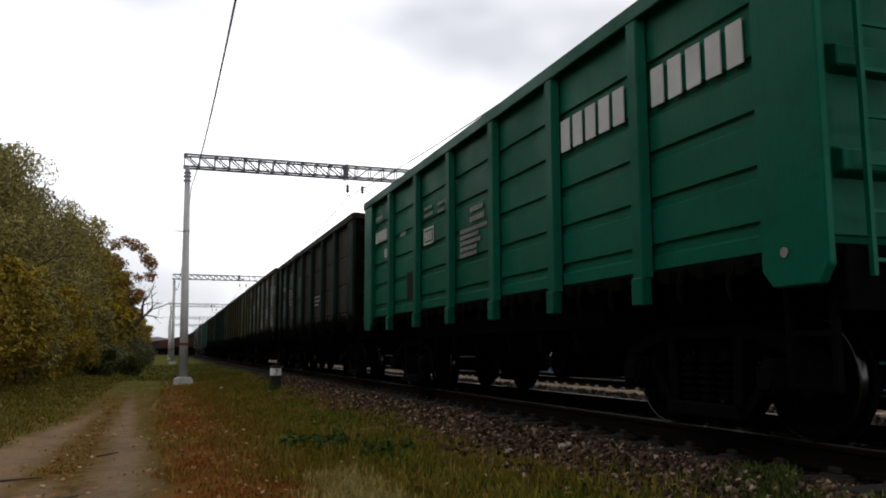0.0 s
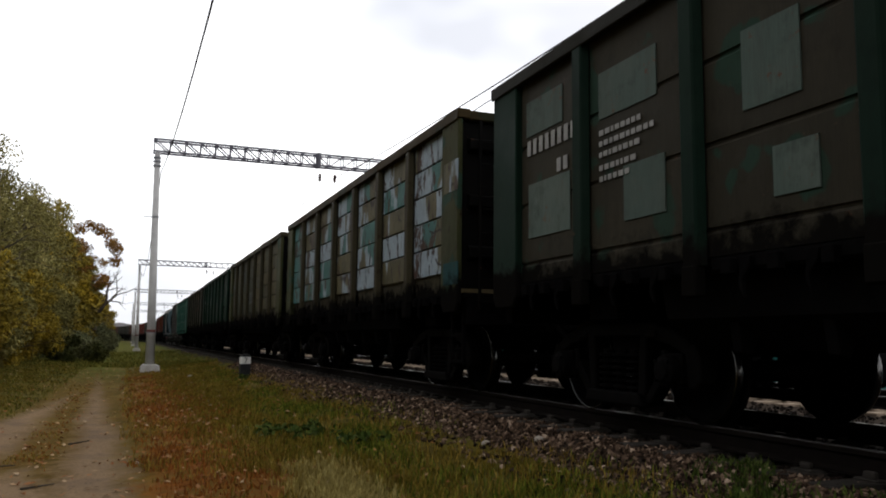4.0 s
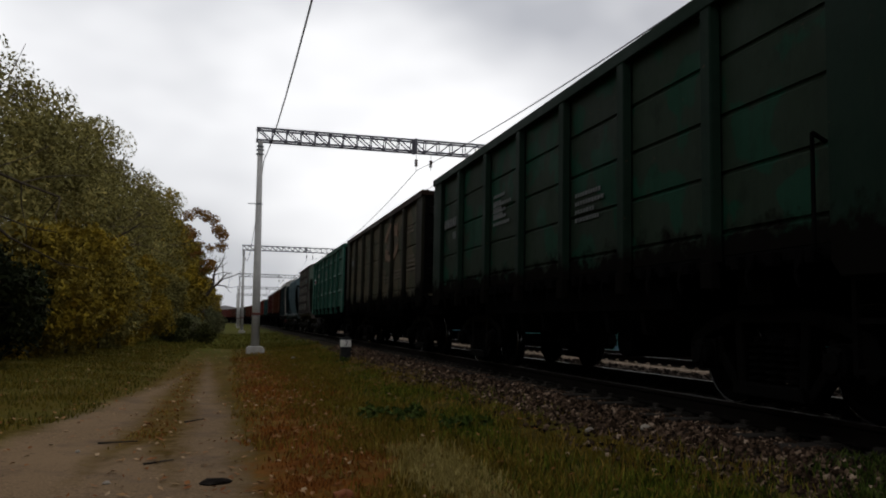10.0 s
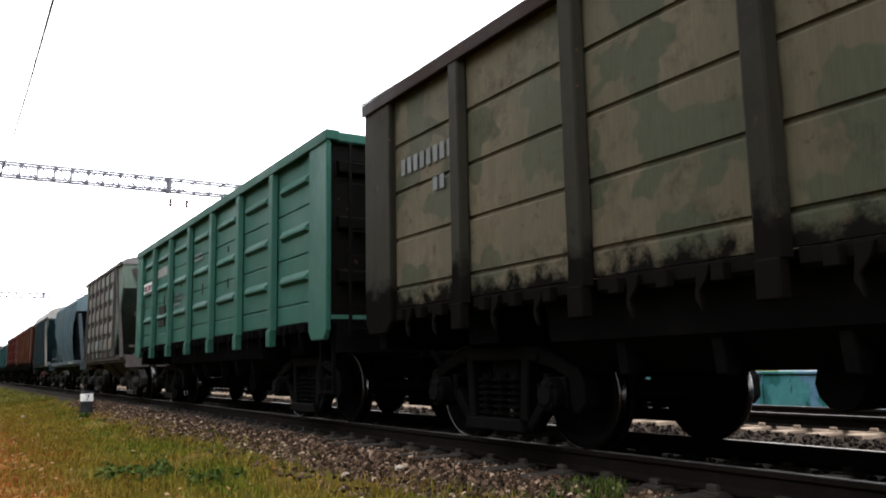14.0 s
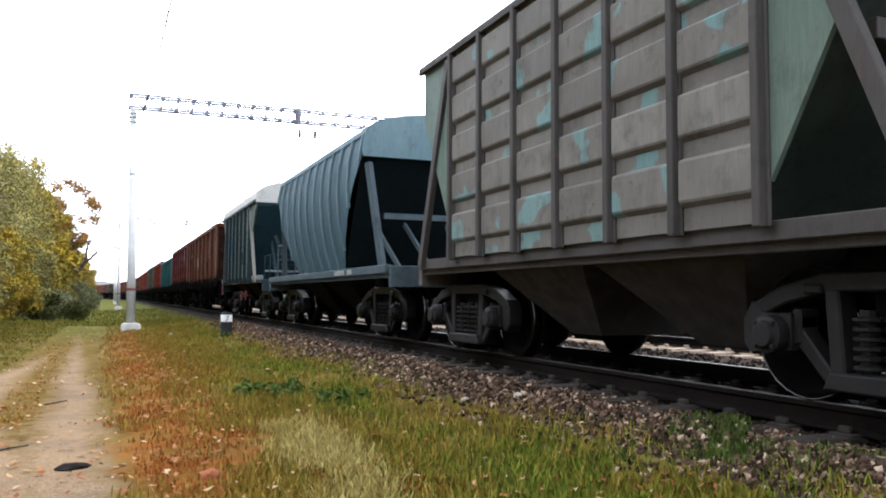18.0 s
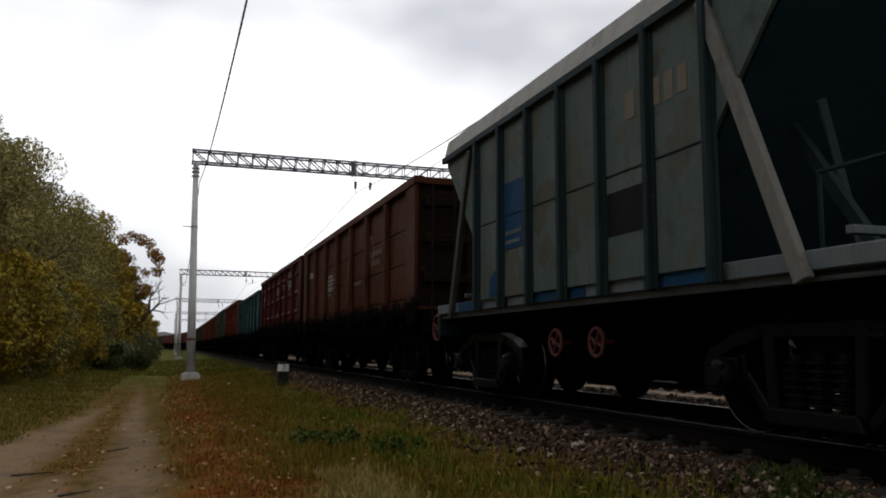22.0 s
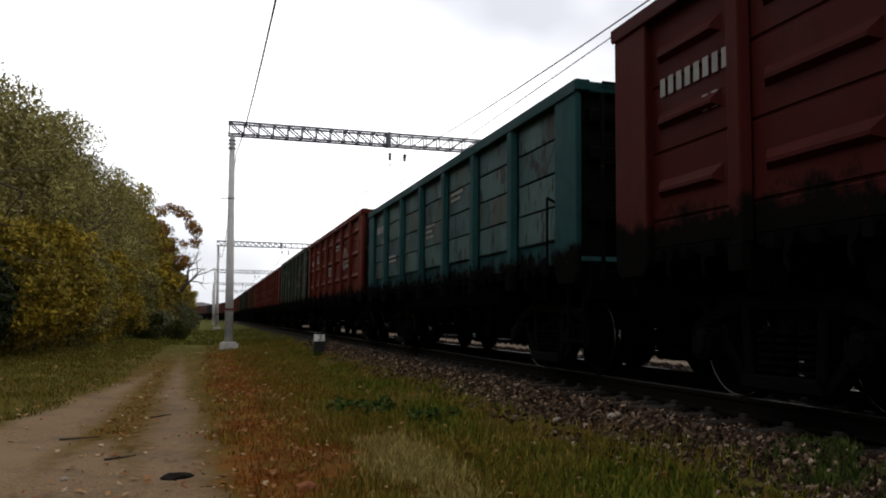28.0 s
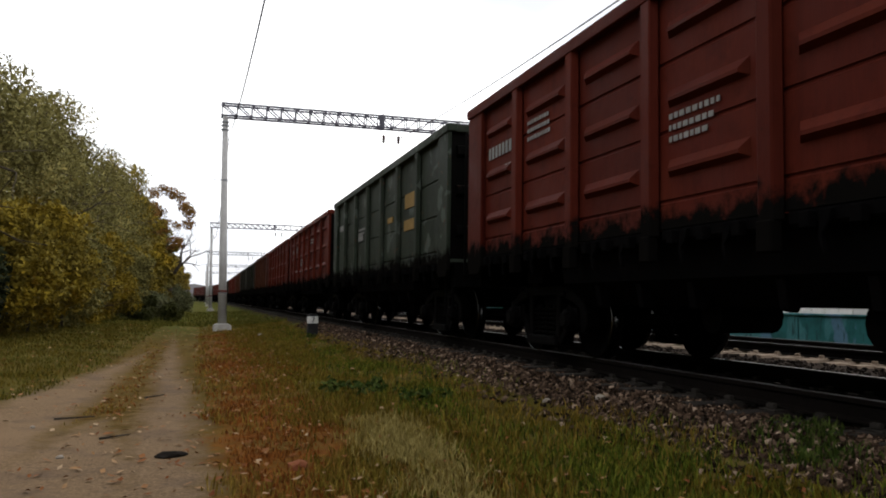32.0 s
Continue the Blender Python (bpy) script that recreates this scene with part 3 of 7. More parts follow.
def gondola(label, mat, kind="smooth", seams=4, post_mat=None, end_mat=None, board_mat=None, low_mat=None, moving=True, end_boards=None, group="open coal wagons of the train", top=3.69, rail_mat=None, green_from=99.0, corner_mat=None, grab=False, trough=0.67, rib_lift=0.0):
    global TOP
    TOP = top
    w = new("gondola_wagon")
    tagged(w, label, "freight wagon", group)
    post_mat, end_mat = post_mat or mat, end_mat or P_END_SHADE
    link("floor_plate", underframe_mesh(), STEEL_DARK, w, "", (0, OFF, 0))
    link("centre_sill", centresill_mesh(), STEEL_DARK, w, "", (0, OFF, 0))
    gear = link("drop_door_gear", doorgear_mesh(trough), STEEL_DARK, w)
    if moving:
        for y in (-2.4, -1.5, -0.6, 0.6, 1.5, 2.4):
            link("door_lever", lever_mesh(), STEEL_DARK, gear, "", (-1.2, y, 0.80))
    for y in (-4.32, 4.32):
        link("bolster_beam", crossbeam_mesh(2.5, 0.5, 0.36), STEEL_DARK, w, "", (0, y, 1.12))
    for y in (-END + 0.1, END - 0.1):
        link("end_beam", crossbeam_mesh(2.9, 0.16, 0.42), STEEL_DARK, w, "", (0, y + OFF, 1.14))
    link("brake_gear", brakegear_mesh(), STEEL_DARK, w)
    for s, turn in ((-1, 0), (1, 180)):
        for a, b in BAYS:
            c, wd = (a + b) / 2 * (1 if s < 0 else -1), round(b - a, 3)
            at = pose(s * HALF, c, 0, 0, 0, turn)
            full = round(wd + 0.26, 3)
            if kind == "boards" and s < 0:
                h = (TOP - 0.12 - BED - BOARD_FOOT) / seams
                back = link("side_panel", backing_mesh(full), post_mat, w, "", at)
                for i in range(seams):
                    link("board", board_mesh(round(wd - 0.01, 3), round(h - 0.022, 3)), end_boards if end_boards and a > green_from else board_mat, back, "", (0.035, 0, BED + BOARD_FOOT + h * (i + 0.5)))
            elif kind == "ribbed":
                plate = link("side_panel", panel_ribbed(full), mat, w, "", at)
                if s < 0:
                    for z in (1.86, 2.50, 3.14):
                        link("rib", rib_mesh(full, round(up(z + rib_lift), 3)), mat, plate)
            else:
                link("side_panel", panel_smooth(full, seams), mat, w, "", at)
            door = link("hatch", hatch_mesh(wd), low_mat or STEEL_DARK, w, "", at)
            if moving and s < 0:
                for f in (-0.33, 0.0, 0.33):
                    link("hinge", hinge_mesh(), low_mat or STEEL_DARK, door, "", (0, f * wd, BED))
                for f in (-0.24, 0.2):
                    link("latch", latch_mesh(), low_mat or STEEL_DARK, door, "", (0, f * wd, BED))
        for y in POSTS:
            link("post", post_mesh(), post_mat, w, "", pose(s * HALF, y, 0, 0, 0, turn))
        for e in (-1, 1):
            m = pose(s * HALF, e * END + OFF, 0, 0, 0, turn)
            if (s < 0) == (e > 0):
                m = m @ Matrix.Diagonal((1, -1, 1, 1))
            link("corner_post", corner_mesh(), corner_mat or post_mat, w, "", m)
        link("top_rail", rail_mesh(), rail_mat or post_mat, w, "", (s * HALF, OFF, 0) if s < 0 else pose(s * HALF, OFF, 0, 0, 0, 180))
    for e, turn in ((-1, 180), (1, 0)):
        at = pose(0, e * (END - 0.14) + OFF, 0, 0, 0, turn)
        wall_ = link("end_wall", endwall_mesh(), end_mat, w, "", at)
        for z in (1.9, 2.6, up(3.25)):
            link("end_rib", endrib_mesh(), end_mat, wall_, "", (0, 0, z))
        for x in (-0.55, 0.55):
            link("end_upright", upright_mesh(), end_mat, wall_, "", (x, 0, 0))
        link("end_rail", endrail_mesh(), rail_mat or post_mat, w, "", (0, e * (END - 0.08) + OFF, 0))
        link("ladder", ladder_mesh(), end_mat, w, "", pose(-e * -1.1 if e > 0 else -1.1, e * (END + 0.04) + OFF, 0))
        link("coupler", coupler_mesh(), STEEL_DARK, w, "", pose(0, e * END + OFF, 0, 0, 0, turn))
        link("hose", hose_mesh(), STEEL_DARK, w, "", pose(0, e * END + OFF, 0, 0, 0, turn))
    if grab:
        bm = bmesh.new()
        pts = [(-HALF - 0.01, 2.10), (-HALF - 0.13, 2.16), (-HALF - 0.13, 2.06), (-HALF - 0.13, 1.30), (-HALF - 0.01, 1.24)]
        for a, b in zip(pts, pts[1:]):
            tube(bm, (a[0], -END + 0.68 + OFF, a[1]), (b[0], -END + 0.68 + OFF, b[1]), 0.017, n=6)
        part("grab_iron", bm, STEEL_DARK, w, "long bent iron handhold")
    link("step_ladder", steps_mesh(), STEEL_DARK, w, "", (-HALF + 0.1, -END + 0.35 + OFF, 0))
    for y in (-4.325, 4.325):
        add_bogie(w, y, moving)
    return w


def hopper_frame(w, sill_mat, half_len, half_w, bogie_y, moving=True, beam_mat=None, sill_z=1.18, chute_mat=None, cast=None):
    for s in (-1, 1):
        bm = bmesh.new()
        box(bm, (s * (half_w - 0.05), 0, sill_z), (0.10, 2 * half_len - 0.3, 0.14))
        box(bm, (s * (half_w - 0.08), 0, sill_z - 0.08), (0.02, 2 * half_len - 0.3, 0.12))
        part("side_sill", bm, sill_mat, w, "", bevel=0.01)
    for e in (-1, 1):
        bm = bmesh.new()
        box(bm, (0, e * (half_len - 0.06), 1.06), (2 * half_w - 0.1, 0.12, 0.34))
        box(bm, (0, e * (half_len - 0.5), 1.20), (2 * half_w - 0.12, 0.78, 0.03))
        part("end_beam", bm, beam_mat or sill_mat, w, "", bevel=0.01)
    bm = bmesh.new()
    box(bm, (0, 0, 1.02), (0.5, 2 * half_len, 0.36))
    part("centre_sill", bm, STEEL_DARK, w, bevel=0.01)
    for e in (-1, 1):
        bm = bmesh.new()
        box(bm, (0, e * bogie_y, 1.06), (2.3, 0.5, 0.3))
        part("bolster_beam", bm, STEEL_DARK, w, bevel=0.01)
        bm = bmesh.new()
        box(bm, (0, e * (half_len - 0.75), 1.20), (2 * half_w - 0.24, 1.4, 0.04))
        part("platform", bm, STEEL_DARK, w)
    for yc in (-1.1, 1.1):
        # discharge chutes below the sill
        bm = bmesh.new()
        top = sill_z - 0.06
        a = [(-1.3, yc - 1.05, top), (1.3, yc - 1.05, top), (1.3, yc + 1.05, top), (-1.3, yc + 1.05, top)]
        b = [(-0.55, yc - 0.3, 0.32), (0.55, yc - 0.3, 0.32), (0.55, yc + 0.3, 0.32), (-0.55, yc + 0.3, 0.32)]
        va, vb = [bm.verts.new(p) for p in a], [bm.verts.new(p) for p in b]
        for i in range(4):
            bm.faces.new((va[i], va[(i + 1) % 4], vb[(i + 1) % 4], vb[i]))
        bm.faces.new(vb)
        bm.faces.new(va[::-1])
        part("discharge_chute", bm, chute_mat or CHUTE, w)
    for e, turn in ((-1, 180), (1, 0)):
        link("coupler", coupler_mesh(), STEEL_DARK, w, "", pose(0, e * half_len, 0, 0, 0, turn))
        link("hose", hose_mesh(), STEEL_DARK, w, "", pose(0, e * half_len, 0, 0, 0, turn))
    for y in (-bogie_y, bogie_y):
        add_bogie(w, y, moving, cast or CAST_DUSTY)


PAN_Z = (1.60, 2.10, 2.60, 3.10, 3.60)


def handrail(w, mat, e, half_len, x0=-1.25, x1=1.25, top=2.12, r=0.022):
    y = e * (half_len - 0.12)

    def pipe(name, a, b, parent, label=""):
        bm = bmesh.new()
        tube(bm, a, b, r, n=8)
        return part(name, bm, mat, parent, label)

    rail = pipe("handrail", (x0 - 0.02, y, top), (x1 + 0.02, y, top), w, "pipe handrail round the end platform")
    pipe("lower_rail", (x0, y, (top + 1.38) / 2), (x1, y, (top + 1.38) / 2), rail)
    for x in (x0, 0.0, x1):
        pipe("stanchion", (x, y, 1.2), (x, y, top), rail)
    for x in (x0, x1):
        pipe("side_rail", (x, y, top), (x, y - e * 0.92, top), rail)
        pipe("stanchion", (x, y - e * 0.9, top), (x, y - e * 0.9, 1.2), rail)


def hopper(label, mat, post_mat, sill_mat, roof_mat, eave_z, ribbed, end_mat, half_len=4.75, rise=0.42, end_tank=True, brace_mat=None, moving=True, ey=3.95, py=2.80, slope_mat=None, rail_mat=None, shift=0.0, sill_z=1.18, chute_mat=None):
    """A straight-sided covered hopper with overhanging slanted ends."""
    w = new("hopper_wagon")
    tagged(w, label, "freight wagon", "covered hopper wagons of the train")
    hw = 1.545
    lip = 0.72 if end_tank else 0.10
    hopper_frame(w, sill_mat, half_len, 1.50, 3.2, moving, rail_mat if end_tank else post_mat, sill_z, chute_mat, None if end_tank else CAST_DEEP)
    ys = [shift - py + i * 2 * py / 6 for i in range(7)]
    foot = sill_z + 0.055
    for s in (-1, 1):
        for a, b in zip(ys, ys[1:]):
            bm = bmesh.new()
            box(bm, (s * (hw - 0.02), (a + b) / 2, (foot + eave_z) / 2), (0.04, b - a - 0.06, eave_z - foot))
            plate = part("side_panel", bm, mat, w)
            if ribbed:
                for z in PAN_Z:
                    bm = bmesh.new()
                    prism(bm, [(s * (hw - 0.01), z + 0.19), (s * (hw + 0.05), z + 0.16), (s * (hw + 0.05), z - 0.15), (s * (hw - 0.01), z - 0.20)], a + 0.05, b - 0.05, "Y")
                    part("pressed_pan", bm, mat, plate, bevel=0.012)
        for y in ys:
            bm = bmesh.new()
            box(bm, (s * (hw + 0.03), y, (1.2 + eave_z) / 2), (0.11, 0.075, eave_z - 1.2))
            box(bm, (s * (hw + 0.012), y, (1.2 + eave_z) / 2), (0.03, 0.13, eave_z - 1.2))
            part("post", bm, post_mat, w, bevel=0.008)
        for e in (-1, 1):
            bm = bmesh.new()
            if end_tank:
                o = [(py + 0.05, eave_z), (ey, eave_z), (ey, eave_z - lip), (py + 0.35, 2.0), (py + 0.05, 1.5)]
            else:
                o = [(py + 0.05, eave_z), (ey, eave_z), (ey, eave_z - lip), (py + 0.05, 1.25 + (py + 0.05 - 1.7) / (ey - 1.7) * (eave_z - lip - 1.25))]
            prism(bm, [(e * u, v) for u, v in o], s * (hw - 0.04), s * (hw - 0.0), "X")
            part("gusset_plate", bm, end_mat if end_tank else mat, w)
            bm = bmesh.new()
            bar(bm, (s * (hw - 0.02), e * (half_len - (0.3 if end_tank else 0.88)), 1.15), (s * (hw + 0.02), e * (py + 0.12), eave_z - 0.08), 0.08, 0.13)
            part("corner_brace", bm, (brace_mat if e < 0 else P_GREYPOST) if brace_mat else post_mat, w, bevel=0.008)
    for e in (-1, 1):
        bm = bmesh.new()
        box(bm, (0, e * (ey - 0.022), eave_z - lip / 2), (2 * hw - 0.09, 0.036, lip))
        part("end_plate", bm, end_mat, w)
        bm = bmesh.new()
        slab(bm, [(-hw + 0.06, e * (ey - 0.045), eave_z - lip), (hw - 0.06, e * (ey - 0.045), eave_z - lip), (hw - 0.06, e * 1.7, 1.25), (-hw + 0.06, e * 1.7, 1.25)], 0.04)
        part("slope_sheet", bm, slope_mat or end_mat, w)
        for s in (-1, 1):
            bm = bmesh.new()
            if end_tank:
                bar(bm, (s * 0.22, e * (half_len - 0.3), 1.25), (s * 1.25, e * (ey + 0.02), eave_z - 0.15), 0.09, 0.13)
            else:
                bar(bm, (s * 0.35, e * (half_len - 1.5), 1.3), (s * 0.85, e * (ey - 0.62), 2.62), 0.05, 0.13)
            part("end_brace", bm, post_mat, w, bevel=0.008)
            bm = bmesh.new()
            bar(bm, (s * 0.9, e * (half_len - 0.75), 1.25), (s * 0.9, e * (ey - 0.85), 2.45), 0.07, 0.09)
            part("strut", bm, post_mat, w)
        for y, z, x, dep in ((half_len - 0.75, 1.5, 1.25, 0.06), (ey - 0.55, 2.45, 1.1, 0.14)):
            if end_tank or z < 2:
                bm = bmesh.new()
                bar(bm, (-x, e * y, z), (x, e * y, z), 0.07, dep)
                part("cross_bar", bm, rail_mat or post_mat, w, bevel=0.006)
    if end_tank:
        for x0, x1, y, z, r in ((-0.80, 0.50, -half_len + 0.86, 2.0, 0.17), (0.45, 1.20, -half_len + 0.42, 1.66, 0.13)):
            bm = bmesh.new()
            lathe(bm, [(x0, 0.05), (x0, r * 0.7), (x0 + 0.06, r), (x1 - 0.06, r), (x1, r * 0.7), (x1, 0.05)], (0, y, z), 18)
            part("air_tank", bm, rail_mat or post_mat, w, "grey brake air tank", smooth=True)
            for x in (x0 + 0.2, x1 - 0.2):
                bm = bmesh.new()
                bar(bm, (x, y + 0.1, 1.2), (x, y, z), 0.08, 0.06)
                box(bm, (x, y, z), (0.05, 2 * r + 0.03, 2 * r + 0.03))
                part("tank_bracket", bm, post_mat, w)
        for a, b in (((-1.2, 0.42, 1.27), (1.2, 0.42, 1.27)), ((-0.9, 0.2, 1.34), (0.3, 0.25, 1.34)), ((0.1, 0.25, 1.34), (0.25, 0.9, 1.38)), ((-0.6, 0.3, 1.24), (-0.55, 0.9, 1.5))):
            bm = bmesh.new()
            tube(bm, (a[0], -half_len + a[1], a[2]), (b[0], -half_len + b[1], b[2]), 0.022, n=7)
            part("brake_pipe", bm, rail_mat or post_mat, w)
    else:
        bm = bmesh.new()
        for x in (0.12, 0.50):
            tube(bm, (x, -ey + 0.45, 1.7), (x, -ey - 0.09, eave_z + 0.42), 0.018, n=6)
            tube(bm, (x, -ey - 0.09, eave_z + 0.42), (x, -ey + 0.25, eave_z + 0.62), 0.018, n=6)
        for i in range(9):
            f = (i + 0.5) / 9
            y, z = -ey + 0.45 - f * 0.54, 1.7 + f * (eave_z - 1.28)
            tube(bm, (0.12, y, z), (0.50, y, z), 0.014, n=6)
        part("ladder", bm, rail_mat or post_mat, w, "thin pale steel ladder up the end")
        handrail(w, post_mat, -1, half_len, -1.22, 1.22, 1.95, 0.017)
    # roof: a shallow arch with eaves
    n = 10
    bm = bmesh.new()
    prof = [((hw + 0.05) * math.cos(math.pi * (1 - i / n)), eave_z + rise * math.sin(math.pi * i / n) ** (0.8 if end_tank else 0.62)) for i in range(n + 1)]
    prism(bm, prof + [((hw + 0.05), eave_z - 0.03), (-(hw + 0.05), eave_z - 0.03)], -ey - 0.05, ey + 0.05, "Y")
    part("roof", bm, roof_mat, w, "", smooth=False)
    for s in (-1, 1):
        bm = bmesh.new()
        box(bm, (s * (hw + 0.05), 0, eave_z), (0.05, 2 * ey + 0.12, 0.09))
        part("eave", bm, post_mat, w, bevel=0.006)
    return w


def round_hopper(label, mat, sill_mat, dark_mat, hoop_mat, moving=True):
    """A bulging grain hopper with hoops round its sides and an arched roof."""
    w = new("hopper_wagon")
    tagged(w, label, "freight wagon", "covered hopper wagons of the train")
    L = 5.25
    hopper_frame(w, sill_mat, L, 1.50, 3.75, moving, chute_mat=STEEL_SHADE, cast=CAST_DEEP)
    prof = [(1.30, 1.27), (1.42, 1.7), (1.51, 2.2), (1.545, 2.7), (1.52, 3.2), (1.44, 3.62)]

    def ylen(z):
        return 2.05 + (min(z, 3.25) - 1.27) / (3.25 - 1.27) * 1.75

    bm = bmesh.new()
    rings = []
    for x, z in prof:
        y = ylen(z)
        rings.append([bm.verts.new(p) for p in ((-x, -y, z), (x, -y, z), (x, y, z), (-x, y, z))])
    for a, b in zip(rings, rings[1:]):
        for i in (1, 3):
            bm.faces.new((a[i], a[(i + 1) % 4], b[(i + 1) % 4], b[i]))
    part("side_sheet", bm, mat, w, "", smooth=True)
    for e in (-1, 1):
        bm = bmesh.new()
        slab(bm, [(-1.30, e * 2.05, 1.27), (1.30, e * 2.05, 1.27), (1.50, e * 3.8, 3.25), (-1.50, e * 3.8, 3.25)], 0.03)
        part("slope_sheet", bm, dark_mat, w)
        bm = bmesh.new()
        arch = [(1.47 * math.cos(math.pi * i / 12), 3.60 + 0.42 * math.sin(math.pi * i / 12)) for i in range(13)]
        prism(bm, arch + [(-1.52, 3.3), (-1.50, 3.2), (1.50, 3.2), (1.52, 3.3)], e * 3.80, e * 3.86, "Y")
        box(bm, (0.05, e * 3.88, 3.72), (0.62, 0.05, 0.26))
        part("end_plate", bm, hoop_mat, w, "rounded end plate with a small raised panel")
        for s in (-1, 1):
            bm = bmesh.new()
            bar(bm, (s * 1.24, e * (L - 1.08), 1.24), (s * 1.38, e * 3.75, 3.1), 0.10, 0.13)
            part("end_brace", bm, sill_mat, w, bevel=0.01)
            for x in (0.25, 0.85):
                bm = bmesh.new()
                bar(bm, (s * x, e * (L - 1.3), 1.24), (s * (x + 0.18), e * 3.0, 2.1), 0.05, 0.08)
                part("strut", bm, sill_mat, w)
        bm = bmesh.new()
        bar(bm, (-1.22, e * (L - 1.05), 2.12), (1.22, e * (L - 1.05), 2.12), 0.06, 0.10)
        part("cross_bar", bm, sill_mat, w)
    for s in (-1, 1):
        for i in range(12):
            y = -3.7 + i * 7.4 / 11
            bm = bmesh.new()
            pts = [(x, z) for x, z in prof if ylen(z) >= abs(y) - 0.02]
            if abs(y) > 2.05 and len(pts) < len(prof):
                z0 = 1.27 + (abs(y) - 2.05) / 1.75 * 1.98
                pts = [(np.interp(z0, [p[1] for p in prof], [p[0] for p in prof]), z0)] + pts
            rings = [[bm.verts.new((s * (x + dx), y + dy, z)) for dx, dy in ((-0.01, -0.0425), (0.04, -0.0425), (0.04, 0.0425), (-0.01, 0.0425))] for x, z in pts]
            for p, q in zip(rings, rings[1:]):
                for k in range(4):
                    bm.faces.new((p[k], p[(k + 1) % 4], q[(k + 1) % 4], q[k]))
            bm.faces.new(rings[0][::-1])
            bm.faces.new(rings[-1])
            part("hoop", bm, hoop_mat, w)
    bm = bmesh.new()
    prof2 = [(1.47 * math.cos(math.pi * (1 - i / 12)), 3.62 + 0.42 * math.sin(math.pi * i / 12)) for i in range(13)]
    prism(bm, prof2 + [(1.47, 3.58), (-1.47, 3.58)], -3.84, 3.84, "Y")
    part("roof", bm, mat, w)
    bm = bmesh.new()
    for x in (-0.02, 0.33):
        tube(bm, (-1.2 + x, L - 0.5, 1.3), (-1.2 + x, 3.92, 3.3), 0.018, n=6)
    for i in range(7):
        f = (i + 0.5) / 7
        tube(bm, (-1.22, L - 0.5 - f * (L - 4.42), 1.3 + 2 * f), (-0.87, L - 0.5 - f * (L - 4.42), 1.3 + 2 * f), 0.015, n=6)
    part("ladder", bm, sill_mat, w)
    handrail(w, sill_mat, 1, L)
    return w


# ---- wagon paints ----
def patched(name, base, patches, rust, size=1.1):
    """Boards painted over again and again: ragged patches, drips and rust."""
    m, nt, bs = nodes_of(name)
    v, rnd_ = shifted_coords(nt)
    col = mix_node(nt, step_node(nt, noise_node(nt, v, 3.0, 5, 0.6), 0.4, 0.65), base, tuple(c * 0.62 for c in base))
    for i, (c, lo) in enumerate(patches):
        mp = nt.nodes.new("ShaderNodeMapping")
        mp.inputs["Location"].default_value = (7.3 * i, 3.1 * i, 1.7 * i)
        mp.inputs["Scale"].default_value = (1, 0.9, 0.5)
        nt.links.new(v, mp.inputs["Vector"])
        n = noise_node(nt, mp.outputs["Vector"], size, 6, 0.45)
        shade = mix_node(nt, step_node(nt, noise_node(nt, v, 9.0, 4, 0.6), 0.35, 0.7), c, tuple(x * 0.78 for x in c))
        col = mix_node(nt, step_node(nt, n, lo, lo + 0.02), col, shade)
    mp = nt.nodes.new("ShaderNodeMapping")
    mp.inputs["Scale"].default_value = (4, 4, 0.8)
    nt.links.new(v, mp.inputs["Vector"])
    col = mix_node(nt, step_node(nt, noise_node(nt, mp.outputs["Vector"], 1.5, 6, 0.65), 0.58, 0.62), col, rust)
    nt.links.new(col, bs.inputs["Base Color"])
    bs.inputs["Roughness"].default_value = 0.7
    bs.inputs["Specular IOR Level"].default_value = 0.12
    bump_node(nt, bs, noise_node(nt, v, 5.0, 5, 0.6), 0.4, 0.02)
    return m


def noise_colour(nt, vec, scale):
    n = nt.nodes.new("ShaderNodeTexNoise")
    n.inputs["Scale"].default_value = scale
    nt.links.new(vec, n.inputs["Vector"])
    return n.outputs["Color"]


